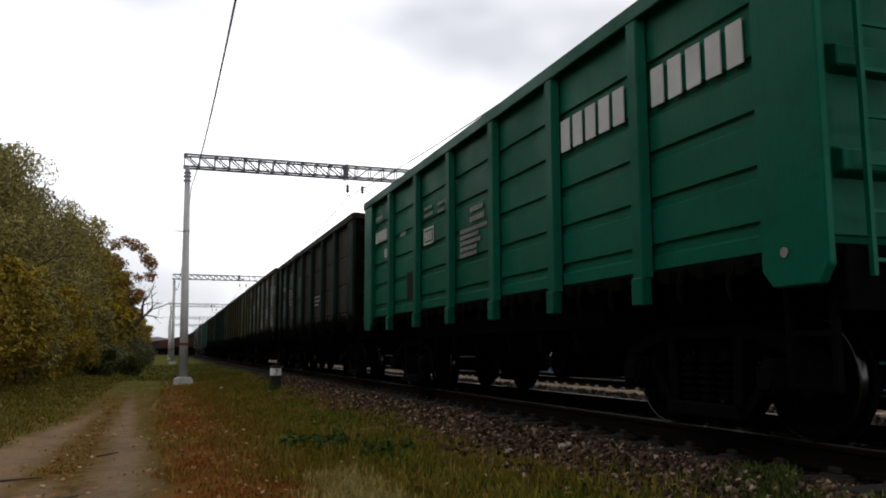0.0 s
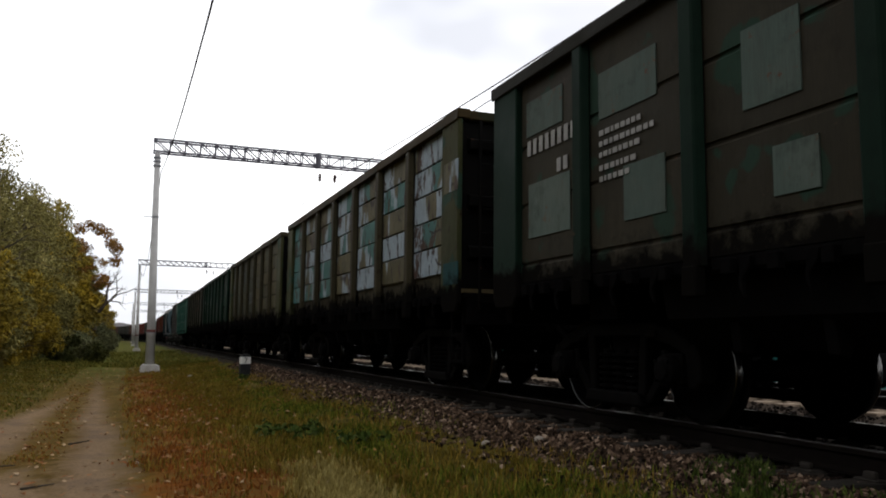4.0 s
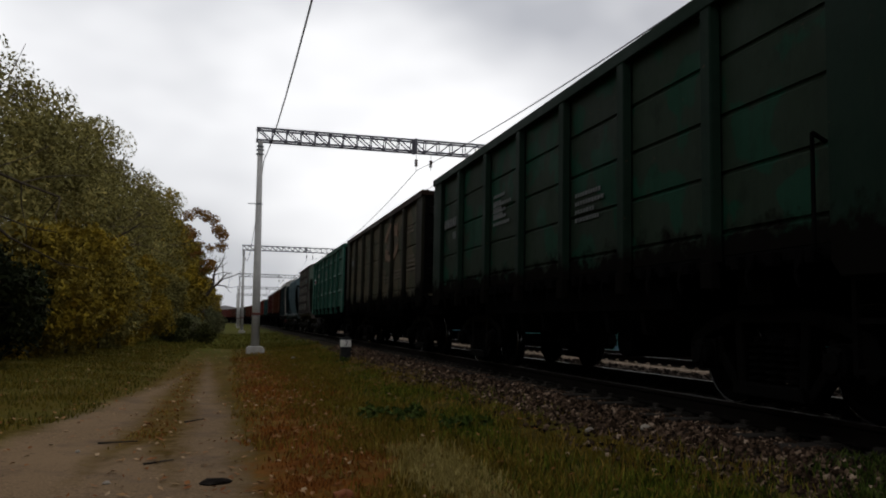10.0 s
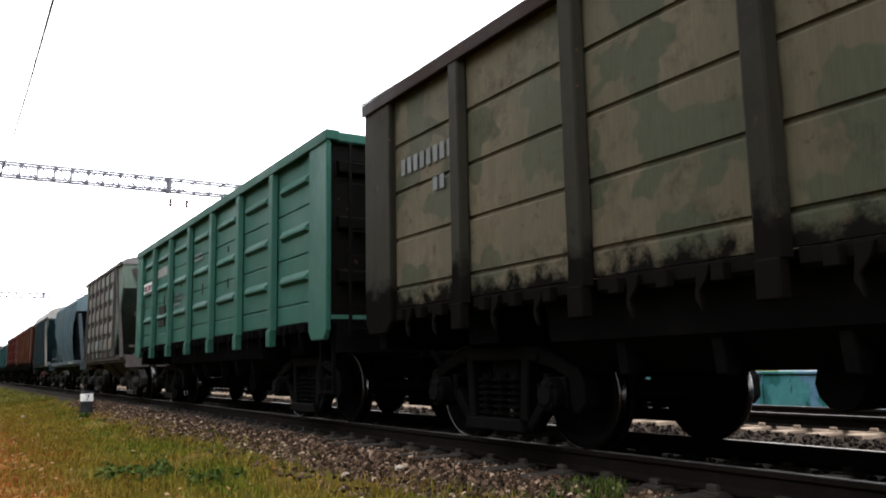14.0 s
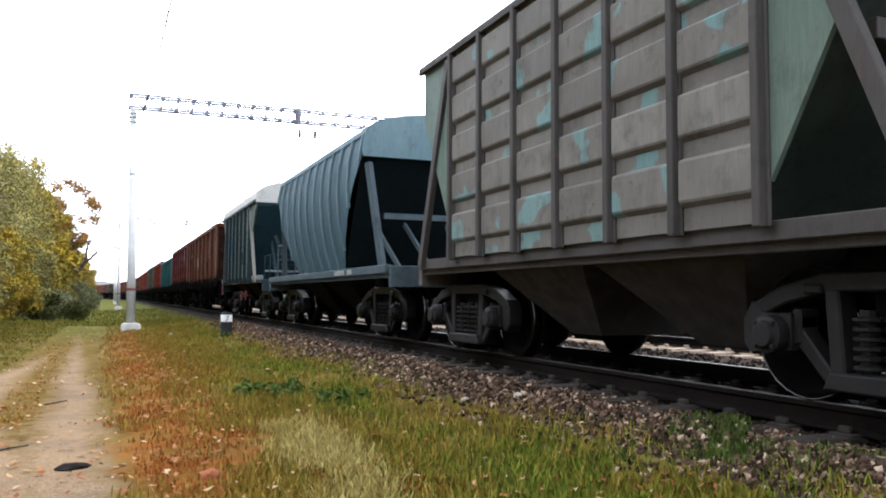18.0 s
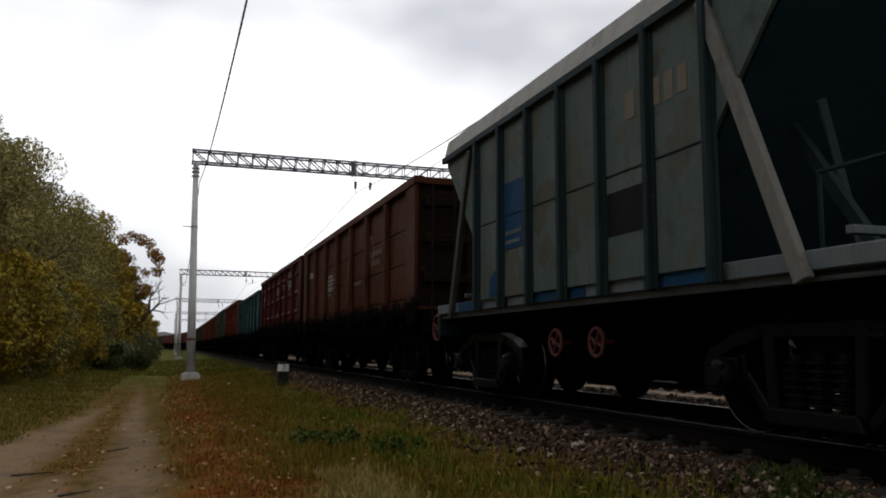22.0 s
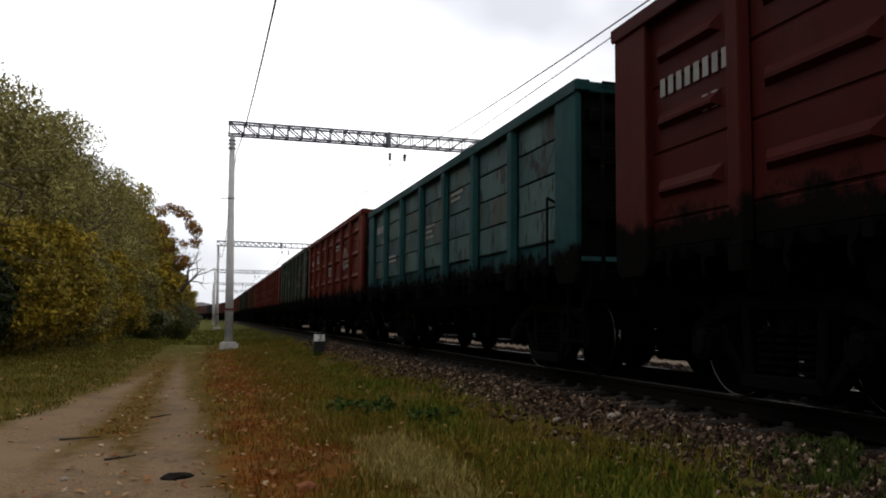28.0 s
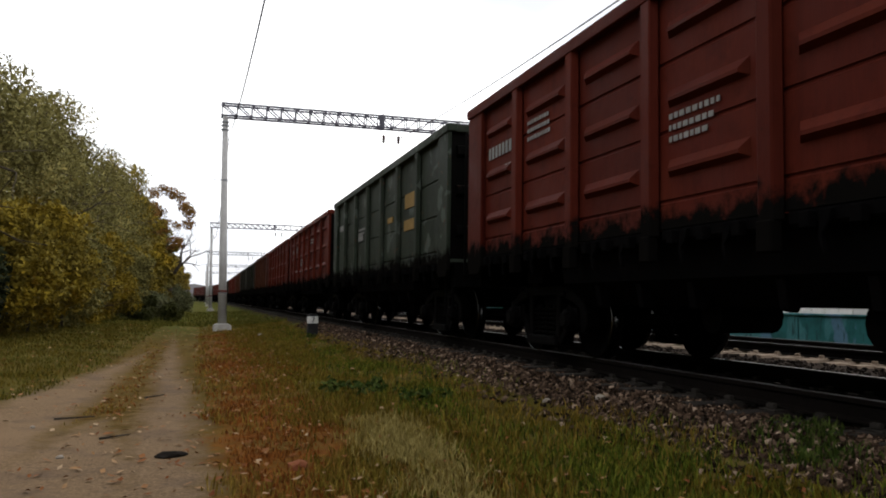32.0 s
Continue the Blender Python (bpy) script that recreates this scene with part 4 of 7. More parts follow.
def repainted(name, base, rust, light, teal, cover, bleed=0.53):
    """Dented boards: each one partly rolled over with a light or a teal coat, scraped through to rust."""
    m, nt, bs = nodes_of(name)
    v, rnd_ = shifted_coords(nt)

    def num(op, a, b, c=0.0):
        n = nt.nodes.new("ShaderNodeMath")
        n.operation = op
        for sock, x in zip(n.inputs, (a, b, c)):
            if isinstance(x, (int, float)):
                sock.default_value = x
            else:
                nt.links.new(x, sock)
        return n.outputs[0]

    def stretched(scale, shift):
        mp = nt.nodes.new("ShaderNodeMapping")
        mp.inputs["Scale"].default_value, mp.inputs["Location"].default_value = scale, (shift, shift * 0.7, shift * 0.3)
        nt.links.new(v, mp.inputs["Vector"])
        return mp.outputs["Vector"]

    grain = noise_node(nt, v, 9.0, 5, 0.65)
    col = mix_node(nt, step_node(nt, noise_node(nt, v, 2.2, 5, 0.6), 0.38, 0.68), base, tuple(c * 0.6 for c in base))
    # coats: which board gets how much is its own chance
    pick = num("FRACT", num("MULTIPLY", rnd_, 7.31), 0.0)
    for coat, chance, shift, edge in ((light, rnd_, 5.0, cover), (teal, pick, 11.0, cover + 0.13)):
        n = num("ADD", noise_node(nt, stretched((0.4, 1.0, 0.35), shift), 1.7, 2, 0.4), num("MULTIPLY", num("SUBTRACT", chance, 0.5), 0.42))
        n = num("ADD", n, num("MULTIPLY", num("SUBTRACT", grain, 0.5), 0.06))
        tone = mix_node(nt, step_node(nt, noise_node(nt, v, 5.0, 5, 0.6), 0.35, 0.7), coat, tuple(c * 0.72 for c in coat))
        col = mix_node(nt, step_node(nt, n, edge, edge + 0.025), col, tone)
    # rust bleeding, scrapes that run down, long scratches and dents
    rusts = mix_node(nt, step_node(nt, noise_node(nt, v, 3.4, 4, 0.6), 0.42, 0.6), rust, tuple(c * 0.4 for c in rust))
    col = mix_node(nt, step_node(nt, noise_node(nt, stretched((1, 1.3, 0.8), 3.0), 2.1, 6, 0.62), bleed, bleed + 0.04), col, rusts)
    col = mix_node(nt, step_node(nt, noise_node(nt, stretched((1, 5.0, 1.1), 8.0), 1.7, 5, 0.6), 0.60, 0.625), col, tuple(c * 0.4 for c in rust))
    vo = nt.nodes.new("ShaderNodeTexVoronoi")
    vo.feature = "DISTANCE_TO_EDGE"
    vo.inputs["Scale"].default_value = 1.25
    warp = mix_node(nt, 0.12, stretched((1, 1, 0.8), 2.0), noise_colour(nt, v, 2.5))
    nt.links.new(warp, vo.inputs["Vector"])
    near = num("SUBTRACT", 1.0, step_node(nt, vo.outputs["Distance"], 0.006, 0.016))
    col = mix_node(nt, num("MULTIPLY", near, step_node(nt, noise_node(nt, v, 1.1, 3, 0.5), 0.50, 0.56)), col, tuple(c * 0.25 for c in rust))
    nt.links.new(col, bs.inputs["Base Color"])
    bs.inputs["Roughness"].default_value = 0.65
    bs.inputs["Specular IOR Level"].default_value = 0.15
    bump_node(nt, bs, noise_node(nt, v, 3.0, 5, 0.6), 0.5, 0.04)
    return m


P_BLUE = paint("bright_blue_patch_paint", (0.0100, 0.0420, 0.0950), (0.0250, 0.0520, 0.0800), wear=0.6, rusty=0.25)
# Near-black ends: shade of the gaps between wagons is in the colour.
P_END_SHADE = paint("shaded_end_paint", (0.0039, 0.0036, 0.0031), (0.0066, 0.0057, 0.0047), wear=0.6, rusty=0.3)
P_GREEN = paint("fresh_green_wagon_paint", (0.0006, 0.0800, 0.0450), (0.0006, 0.0620, 0.0355), wear=0.4, rusty=0.0, rough=0.4, streak=0.25, gloss=0.06)
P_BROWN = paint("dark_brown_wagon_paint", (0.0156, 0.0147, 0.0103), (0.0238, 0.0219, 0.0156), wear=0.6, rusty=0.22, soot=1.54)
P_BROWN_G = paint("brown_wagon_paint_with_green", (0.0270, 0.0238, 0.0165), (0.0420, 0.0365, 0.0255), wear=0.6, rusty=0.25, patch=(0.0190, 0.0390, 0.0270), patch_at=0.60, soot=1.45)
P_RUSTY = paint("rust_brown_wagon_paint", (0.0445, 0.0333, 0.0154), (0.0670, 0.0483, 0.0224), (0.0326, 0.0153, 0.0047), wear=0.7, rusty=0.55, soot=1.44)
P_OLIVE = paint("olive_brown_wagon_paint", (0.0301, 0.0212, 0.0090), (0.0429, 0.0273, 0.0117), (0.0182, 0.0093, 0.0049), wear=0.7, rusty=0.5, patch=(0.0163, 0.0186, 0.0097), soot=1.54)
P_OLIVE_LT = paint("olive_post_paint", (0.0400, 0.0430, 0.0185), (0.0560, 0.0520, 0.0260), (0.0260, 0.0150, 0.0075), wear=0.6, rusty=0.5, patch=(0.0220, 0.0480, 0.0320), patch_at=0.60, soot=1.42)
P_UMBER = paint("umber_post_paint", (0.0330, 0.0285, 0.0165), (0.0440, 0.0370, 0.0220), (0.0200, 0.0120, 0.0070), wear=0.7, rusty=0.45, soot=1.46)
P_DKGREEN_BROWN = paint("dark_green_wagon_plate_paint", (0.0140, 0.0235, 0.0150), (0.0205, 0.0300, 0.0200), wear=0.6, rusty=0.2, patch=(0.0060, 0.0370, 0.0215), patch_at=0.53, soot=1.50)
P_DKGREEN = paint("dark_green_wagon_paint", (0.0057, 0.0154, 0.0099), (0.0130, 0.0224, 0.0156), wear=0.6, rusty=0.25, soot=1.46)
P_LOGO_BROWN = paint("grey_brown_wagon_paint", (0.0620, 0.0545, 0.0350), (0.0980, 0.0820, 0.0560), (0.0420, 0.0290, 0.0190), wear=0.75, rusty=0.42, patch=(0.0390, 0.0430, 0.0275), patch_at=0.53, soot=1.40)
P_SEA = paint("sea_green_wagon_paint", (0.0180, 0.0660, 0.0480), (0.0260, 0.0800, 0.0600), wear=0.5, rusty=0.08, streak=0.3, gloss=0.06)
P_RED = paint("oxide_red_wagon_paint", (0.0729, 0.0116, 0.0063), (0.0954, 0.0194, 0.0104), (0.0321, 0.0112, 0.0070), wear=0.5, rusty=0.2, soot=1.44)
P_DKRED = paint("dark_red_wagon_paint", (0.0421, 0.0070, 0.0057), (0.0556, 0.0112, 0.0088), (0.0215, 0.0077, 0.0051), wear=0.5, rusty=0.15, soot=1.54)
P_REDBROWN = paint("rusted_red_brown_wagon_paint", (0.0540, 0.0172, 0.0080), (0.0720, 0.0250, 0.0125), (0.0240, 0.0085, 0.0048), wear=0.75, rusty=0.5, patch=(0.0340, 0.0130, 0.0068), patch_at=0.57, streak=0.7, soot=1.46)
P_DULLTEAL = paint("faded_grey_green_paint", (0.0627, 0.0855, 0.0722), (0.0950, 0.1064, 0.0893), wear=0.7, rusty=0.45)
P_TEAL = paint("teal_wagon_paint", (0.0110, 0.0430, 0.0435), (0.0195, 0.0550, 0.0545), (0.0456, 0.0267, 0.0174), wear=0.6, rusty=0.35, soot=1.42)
P_GREYGREEN = paint("grey_brown_hopper_paint", (0.1050, 0.0960, 0.0840), (0.1500, 0.1400, 0.1250), (0.0620, 0.0400, 0.0310), wear=0.7, rusty=0.35, patch=(0.1100, 0.1750, 0.1680), patch_at=0.60)
P_PALEGREEN = paint("pale_green_hopper_paint", (0.0979, 0.1303, 0.1050), (0.1264, 0.1396, 0.1154), wear=0.5, rusty=0.2)
P_GREYPOST = paint("grey_steel_paint", (0.0480, 0.0430, 0.0400), (0.0680, 0.0620, 0.0570), wear=0.5, rusty=0.35)
P_SLATE = paint("slate_grey_hopper_paint", (0.0450, 0.0780, 0.0940), (0.0640, 0.0950, 0.1100), wear=0.5, rusty=0.12, rough=0.5)
# Lighter than the side sheets: sky light on the hoops is in it.
P_HOOP = paint("sky_lit_hoop_paint", (0.0800, 0.1180, 0.1320), (0.1050, 0.1400, 0.1520), wear=0.5, rusty=0.2)
P_SILL_SLATE = paint("slate_sill_paint", (0.0500, 0.0660, 0.0740), (0.0680, 0.0830, 0.0900), wear=0.6, rusty=0.3)
# Slate with the shade of the overhung ends in its colour; also seams.
P_SLATE_DK = paint("shaded_slate_paint", (0.0062, 0.0100, 0.0120), (0.0095, 0.0150, 0.0170), wear=0.5, rusty=0.2)
P_LTSILL = paint("light_grey_sill_paint", (0.1210, 0.1375, 0.1430), (0.1540, 0.1650, 0.1650), wear=0.5, rusty=0.2)
P_BLUEGREY = paint("blue_grey_hopper_paint", (0.0660, 0.0860, 0.0800), (0.0960, 0.1120, 0.1000), (0.0369, 0.0300, 0.0190), wear=0.7, rusty=0.3, patch=(0.0760, 0.0740, 0.0560), patch_at=0.56)
P_ROOF_WHITE = paint("off_white_roof_paint", (0.2888, 0.2819, 0.2612), (0.3438, 0.3300, 0.3094), wear=0.5, rusty=0.15)
P_ROOF_GREY = paint("dull_grey_roof_paint", (0.1210, 0.1155, 0.1100), (0.1650, 0.1540, 0.1430), wear=0.5, rusty=0.2)
P_PATCHES = repainted("patchwork_board_paint", (0.0700, 0.0610, 0.0270), (0.0400, 0.0185, 0.0095), (0.2000, 0.2420, 0.2650), (0.0330, 0.1000, 0.0870), 0.47, 0.56)
P_SEABOARDS = repainted("teal_end_board_paint", (0.0420, 0.1250, 0.1150), (0.0330, 0.0200, 0.0100), (0.1500, 0.2000, 0.2050), (0.0500, 0.1400, 0.1200), 0.62)
P_OLDBOARDS = repainted("old_olive_board_paint", (0.0440, 0.0390, 0.0130), (0.0200, 0.0115, 0.0055), (0.0600, 0.0480, 0.0180), (0.0280, 0.0340, 0.0120), 0.50, 0.56)
P_BRACE = paint("pale_brace_paint", (0.1562, 0.1500, 0.1313), (0.1875, 0.1750, 0.1500), wear=0.5, rusty=0.3)
P_TEALBOARDS = repainted("teal_board_paint", (0.0200, 0.0540, 0.0520), (0.0100, 0.0085, 0.0060), (0.0360, 0.0760, 0.0680), (0.0330, 0.0450, 0.0320), 0.50, 0.575)
P_MOSSBOARDS = repainted("mossy_green_board_paint", (0.0190, 0.0230, 0.0080), (0.0210, 0.0105, 0.0050), (0.0310, 0.0290, 0.0100), (0.0090, 0.0220, 0.0150), 0.50, 0.56)
# End-plate green, darkened in colour for the shade on the downward slope.
P_SLOPE_SHADE = paint("shaded_green_slope_paint", (0.0330, 0.0450, 0.0380), (0.0480, 0.0560, 0.0470), wear=0.6, rusty=0.3)
P_DUSTYPIPE = paint("dusty_brown_grey_paint", (0.0700, 0.0600, 0.0560), (0.1000, 0.0880, 0.0800), wear=0.6, rusty=0.4)
P_BLUEPOST = paint("dark_blue_post_paint", (0.0160, 0.0260, 0.0290), (0.0230, 0.0340, 0.0360), wear=0.5, rusty=0.3)
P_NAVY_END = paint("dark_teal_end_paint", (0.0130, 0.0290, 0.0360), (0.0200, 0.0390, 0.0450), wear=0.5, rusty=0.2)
# Dark rust; on red wagons' ends it also holds the gap's shade.
P_RUST_SHADE = paint("rust_and_end_shade_paint", (0.0150, 0.0085, 0.0060), (0.0230, 0.0130, 0.0090), wear=0.6, rusty=0.35)
CHUTE = plain("dusty_chute_steel", (0.022, 0.020, 0.018), (0.048, 0.043, 0.039), 5, 0.9, 0.0, spec=0.02)
MARK = plain("chalky_white_marking", (0.1785, 0.1733, 0.1628), (0.2625, 0.2573, 0.2415), 6, 0.8)
MARK_FAINT = plain("faint_white_marking", (0.09, 0.10, 0.10), (0.13, 0.135, 0.135), 6, 0.8)
MARK_BRIGHT = plain("clean_white_marking", (0.4200, 0.4200, 0.3990), (0.4900, 0.4900, 0.4690), 6, 0.7)
MARK_FADED = plain("rust_stained_white_marking", (0.085, 0.058, 0.047), (0.12, 0.088, 0.074), 6, 0.8)
MARK_PEACH = plain("faded_peach_marking", (0.1150, 0.0750, 0.0520), (0.1550, 0.1060, 0.0760), 6, 0.8)
MARK_CREAM = plain("worn_cream_marking", (0.110, 0.092, 0.070), (0.165, 0.140, 0.108), 6, 0.8)
MARK_STAIN = plain("stained_pale_marking", (0.085, 0.072, 0.056), (0.125, 0.108, 0.086), 6, 0.8)
MARK_DARK = plain("dark_repair_patch", (0.0070, 0.0070, 0.0070), (0.0123, 0.0105, 0.0098), 6, 0.8)
MARK_OCHRE = plain("ochre_repair_patch", (0.1820, 0.1120, 0.0350), (0.2520, 0.1610, 0.0560), 6, 0.8)


# ---- the ground ----
CX, CX2 = 5.556, 10.85          # centre lines of the two tracks
TRACK_END = 420.0


def bend(s):
    """The track runs straight, then curves to the left: place and heading at a distance along it."""
    s0, r = 130.0, 950.0
    if s <= s0:
        return CX, s, 0.0
    a = (s - s0) / r
    return CX - r * (1 - math.cos(a)), s0 + r * math.sin(a), math.degrees(a)


def ground_z(x, y):
    """Height of the bare ground; the track bed rises in a bank."""
    u = x - (bend(y)[0] - CX if y > 130 else 0.0)
    rise = np.interp(u, [-60, -12, -6, -3, -1.2, 0.2, 1.5, 3.0, 3.7, 4.15, 12.4, 13.4, 16, 40, 120], [0.3, -0.35, -0.50, -0.58, -0.66, -0.66, -0.60, -0.52, -0.46, -0.24, -0.24, -0.5, -0.55, -0.3, 0.5])
    return float(rise) + 0.035 * noise.noise((x * 0.6, y * 0.6, 0.0)) * (1 if u < 3.6 or u > 13 else 0)


def axis_steps(stops):
    out = []
    for a, b, d in stops:
        n = max(1, round((b - a) / d))
        out += [a + (b - a) * i / n for i in range(n)]
    return out + [stops[-1][1]]


gx = axis_steps([(-900, -100, 200), (-100, -20, 16), (-20, -6, 2), (-6, 4.4, 0.26), (4.4, 16, 0.8), (16, 100, 14), (100, 900, 200)])
gy = axis_steps([(-300, -20, 70), (-20, 2, 2), (2, 30, 0.4), (30, 140, 3), (140, 420, 14), (420, 2200, 180)])
verts = [(x, y, ground_z(x, y)) for y in gy for x in gx]
nx = len(gx)
faces = [(j * nx + i, j * nx + i + 1, (j + 1) * nx + i + 1, (j + 1) * nx + i) for j in range(len(gy) - 1) for i in range(nx - 1)]
me = bpy.data.meshes.new("ground")
me.from_pydata(verts, [], faces)
for p in me.polygons:
    p.use_smooth = True

m, nt, bs = nodes_of("verge_soil_and_turf")
geo = nt.nodes.new("ShaderNodeNewGeometry")
sep = nt.nodes.new("ShaderNodeSeparateXYZ")
nt.links.new(geo.outputs["Position"], sep.inputs[0])
pos = geo.outputs["Position"]
wob = noise_node(nt, pos, 0.45, 4, 0.6)
fine = noise_node(nt, pos, 7.0, 6, 0.7)
gritty = noise_node(nt, pos, 45.0, 5, 0.7)


def calc(op, a, b, c=None):
    n = nt.nodes.new("ShaderNodeMath")
    n.operation = op
    for sock, v in zip(n.inputs, (a, b, c)):
        if v is None:
            continue
        if isinstance(v, (int, float)):
            sock.default_value = v
        else:
            nt.links.new(v, sock)
    return n.outputs[0]


def zone(u, centre, half, soft):
    """1 within half of the centre, fading over soft."""
    d = calc("ABSOLUTE", calc("SUBTRACT", u, centre), 0.0)
    k = nt.nodes.new("ShaderNodeMapRange")
    k.inputs["From Min"].default_value, k.inputs["From Max"].default_value = half + soft, half
    nt.links.new(d, k.inputs["Value"])
    return k.outputs[0]


def slide(lo, hi, at_lo, at_hi):
    """A value that changes evenly along the track."""
    k = nt.nodes.new("ShaderNodeMapRange")
    for name_, val in (("From Min", lo), ("From Max", hi), ("To Min", at_lo), ("To Max", at_hi)):
        k.inputs[name_].default_value = val
    nt.links.new(sep.outputs["Y"], k.inputs["Value"])
    return k.outputs[0]


# wobbling distance across the verge
u = calc("ADD", sep.outputs["X"], calc("MULTIPLY", calc("SUBTRACT", wob, 0.5), 1.3))
u = calc("ADD", u, calc("MULTIPLY", calc("SUBTRACT", fine, 0.5), 0.9))
turf = ramp_node(nt, fine, [(0.25, (0.0528, 0.0380, 0.0078)), (0.5, (0.0770, 0.0560, 0.0111)), (0.75, (0.1078, 0.0760, 0.0155))])
green = ramp_node(nt, fine, [(0.25, (0.0330, 0.0310, 0.0052)), (0.75, (0.0792, 0.0680, 0.0104))])
col = mix_node(nt, step_node(nt, wob, 0.42, 0.62), turf, green)
far_green = ramp_node(nt, fine, [(0.25, (0.0330, 0.0430, 0.0060)), (0.75, (0.0850, 0.0980, 0.0130))])
far_green = mix_node(nt, step_node(nt, wob, 0.5, 0.62), far_green, turf)
col = mix_node(nt, slide(26, 44, 0.0, 1.0), col, far_green)
blond = noise_node(nt, pos, 0.9, 5, 0.65)
col = mix_node(nt, calc("MULTIPLY", step_node(nt, blond, 0.52, 0.66), 0.55), col, (0.1650, 0.1250, 0.0380))
red = ramp_node(nt, fine, [(0.25, (0.0849, 0.0258, 0.0056)), (0.75, (0.2074, 0.0699, 0.0138))])
bare = noise_node(nt, pos, 1.5, 6, 0.68)
col = mix_node(nt, calc("MULTIPLY", step_node(nt, bare, 0.53, 0.66), 0.65), col, (0.0400, 0.0230, 0.0078))
patchy = calc("ADD", calc("MULTIPLY", step_node(nt, noise_node(nt, pos, 1.9, 6, 0.66), 0.40, 0.60), 0.6), 0.4)
col = mix_node(nt, calc("MULTIPLY", calc("MULTIPLY", zone(u, 0.78, 0.35, 0.6), slide(26, 36, 0.9, 0.0)), patchy), col, red)
dirt = mix_node(nt, step_node(nt, gritty, 0.35, 0.7), (0.0974, 0.0634, 0.0354), (0.2401, 0.1640, 0.0968))
dirt = mix_node(nt, step_node(nt, wob, 0.4, 0.7), dirt, (0.1817, 0.1221, 0.0709))
def rut_zone(centre, half):
    d = calc("ABSOLUTE", calc("SUBTRACT", u2, centre), 0.0)
    return calc("MULTIPLY", calc("SUBTRACT", half, d), 3.2)


wear_ = noise_node(nt, pos, 2.2, 4, 0.6)
u2 = calc("ADD", sep.outputs["X"], calc("MULTIPLY", calc("SUBTRACT", wob, 0.5), 0.45))
u2 = calc("ADD", u2, calc("MULTIPLY", calc("SUBTRACT", fine, 0.5), 0.55))
# brown litter between and along the ruts
litter = ramp_node(nt, fine, [(0.25, (0.0462, 0.0260, 0.0074)), (0.5, (0.0935, 0.0520, 0.0141)), (0.75, (0.1485, 0.0760, 0.0222))])
col = mix_node(nt, calc("MULTIPLY", zone(u2, -0.9, 0.55, 0.5), slide(20, 32, 0.6, 0.0)), col, litter)
ruts = calc("MAXIMUM", rut_zone(slide(7, 30, -0.28, -0.98), slide(7, 40, 0.52, -0.05)), rut_zone(slide(8, 21, -1.95, -1.25), slide(8, 26, 0.78, -0.1)))
ruts = calc("MAXIMUM", ruts, rut_zone(-1.0, slide(7.0, 11.5, 0.75, -0.25)))
ruts = calc("MINIMUM", calc("MAXIMUM", calc("SUBTRACT", ruts, calc("MULTIPLY", step_node(nt, wear_, 0.5, 0.75), 0.55)), 0.0), 1.0)
dirt = mix_node(nt, calc("MULTIPLY", step_node(nt, noise_node(nt, pos, 1.3, 6, 0.7), 0.5, 0.68), 0.55), dirt, (0.0700, 0.0525, 0.0436))
dirt = mix_node(nt, calc("MULTIPLY", step_node(nt, noise_node(nt, pos, 14.0, 3, 0.6), 0.64, 0.68), 0.7), dirt, (0.0450, 0.0315, 0.0238))
col = mix_node(nt, ruts, col, dirt)
gravel = ramp_node(nt, noise_node(nt, pos, 22.0, 4, 0.8), [(0.3, (0.0075, 0.0052, 0.0038)), (0.5, (0.0230, 0.0165, 0.0120)), (0.72, (0.0560, 0.0410, 0.0310))])
col = mix_node(nt, zone(u, 8.3, 4.3, 0.25), col, gravel)
# Black band painted along the bed as the train's shade.
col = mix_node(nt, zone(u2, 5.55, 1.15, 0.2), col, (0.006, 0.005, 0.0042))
nt.links.new(col, bs.inputs["Base Color"])
bs.inputs["Roughness"].default_value = 0.95
bs.inputs["Specular IOR Level"].default_value = 0.02
bump_node(nt, bs, gritty, 0.5, 0.03)
GROUND_MAT = m
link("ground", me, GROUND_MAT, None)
tagged(bpy.data.objects["ground"], "trodden dirt track in autumn grass beside a gravel railway bank", "ground", kind="structure")

# ---- the two tracks ----
RAIL_PROFILE = [(-0.066, -0.18), (0.066, -0.18), (0.066, -0.165), (0.012, -0.145), (0.012, -0.055), (0.036, -0.04), (0.036, -0.006), (0.028, 0.0), (-0.028, 0.0), (-0.036, -0.006), (-0.036, -0.04), (-0.012, -0.055), (-0.012, -0.145), (-0.066, -0.165)]


def rail_mesh_along(offset, line, y0, y1, step, head=False):
    bm = bmesh.new()
    prof = [(-0.03, 0.0015), (0.03, 0.0015), (0.034, -0.012), (-0.034, -0.012)] if head else RAIL_PROFILE
    rings = []
    n = int((y1 - y0) / step)
    for i in range(n + 1):
        s = y0 + (y1 - y0) * i / n
        x, y, a = bend(s)
        a = radians(a)
        sh = offset + line - CX
        rings.append([bm.verts.new((x + (sh + px) * math.cos(a), y + (sh + px) * math.sin(a), pz)) for px, pz in prof])
    k = len(prof)
    for a, b in zip(rings, rings[1:]):
        for i in range(k):
            bm.faces.new((a[i], a[(i + 1) % k], b[(i + 1) % k], b[i]))
    return bm


@shape("sleeper", 0.012)
def sleeper_mesh(bm):
    prism(bm, [(-0.15, -0.42), (0.15, -0.42), (0.11, -0.19), (-0.11, -0.19)], -1.35, 1.35, "X")
    for x in (-0.795, 0.795):
        box(bm, (x, 0, -0.185), (0.34, 0.2, 0.02))
        for dx in (-0.11, 0.11):
            box(bm, (x + dx, 0, -0.155), (0.05, 0.1, 0.05))


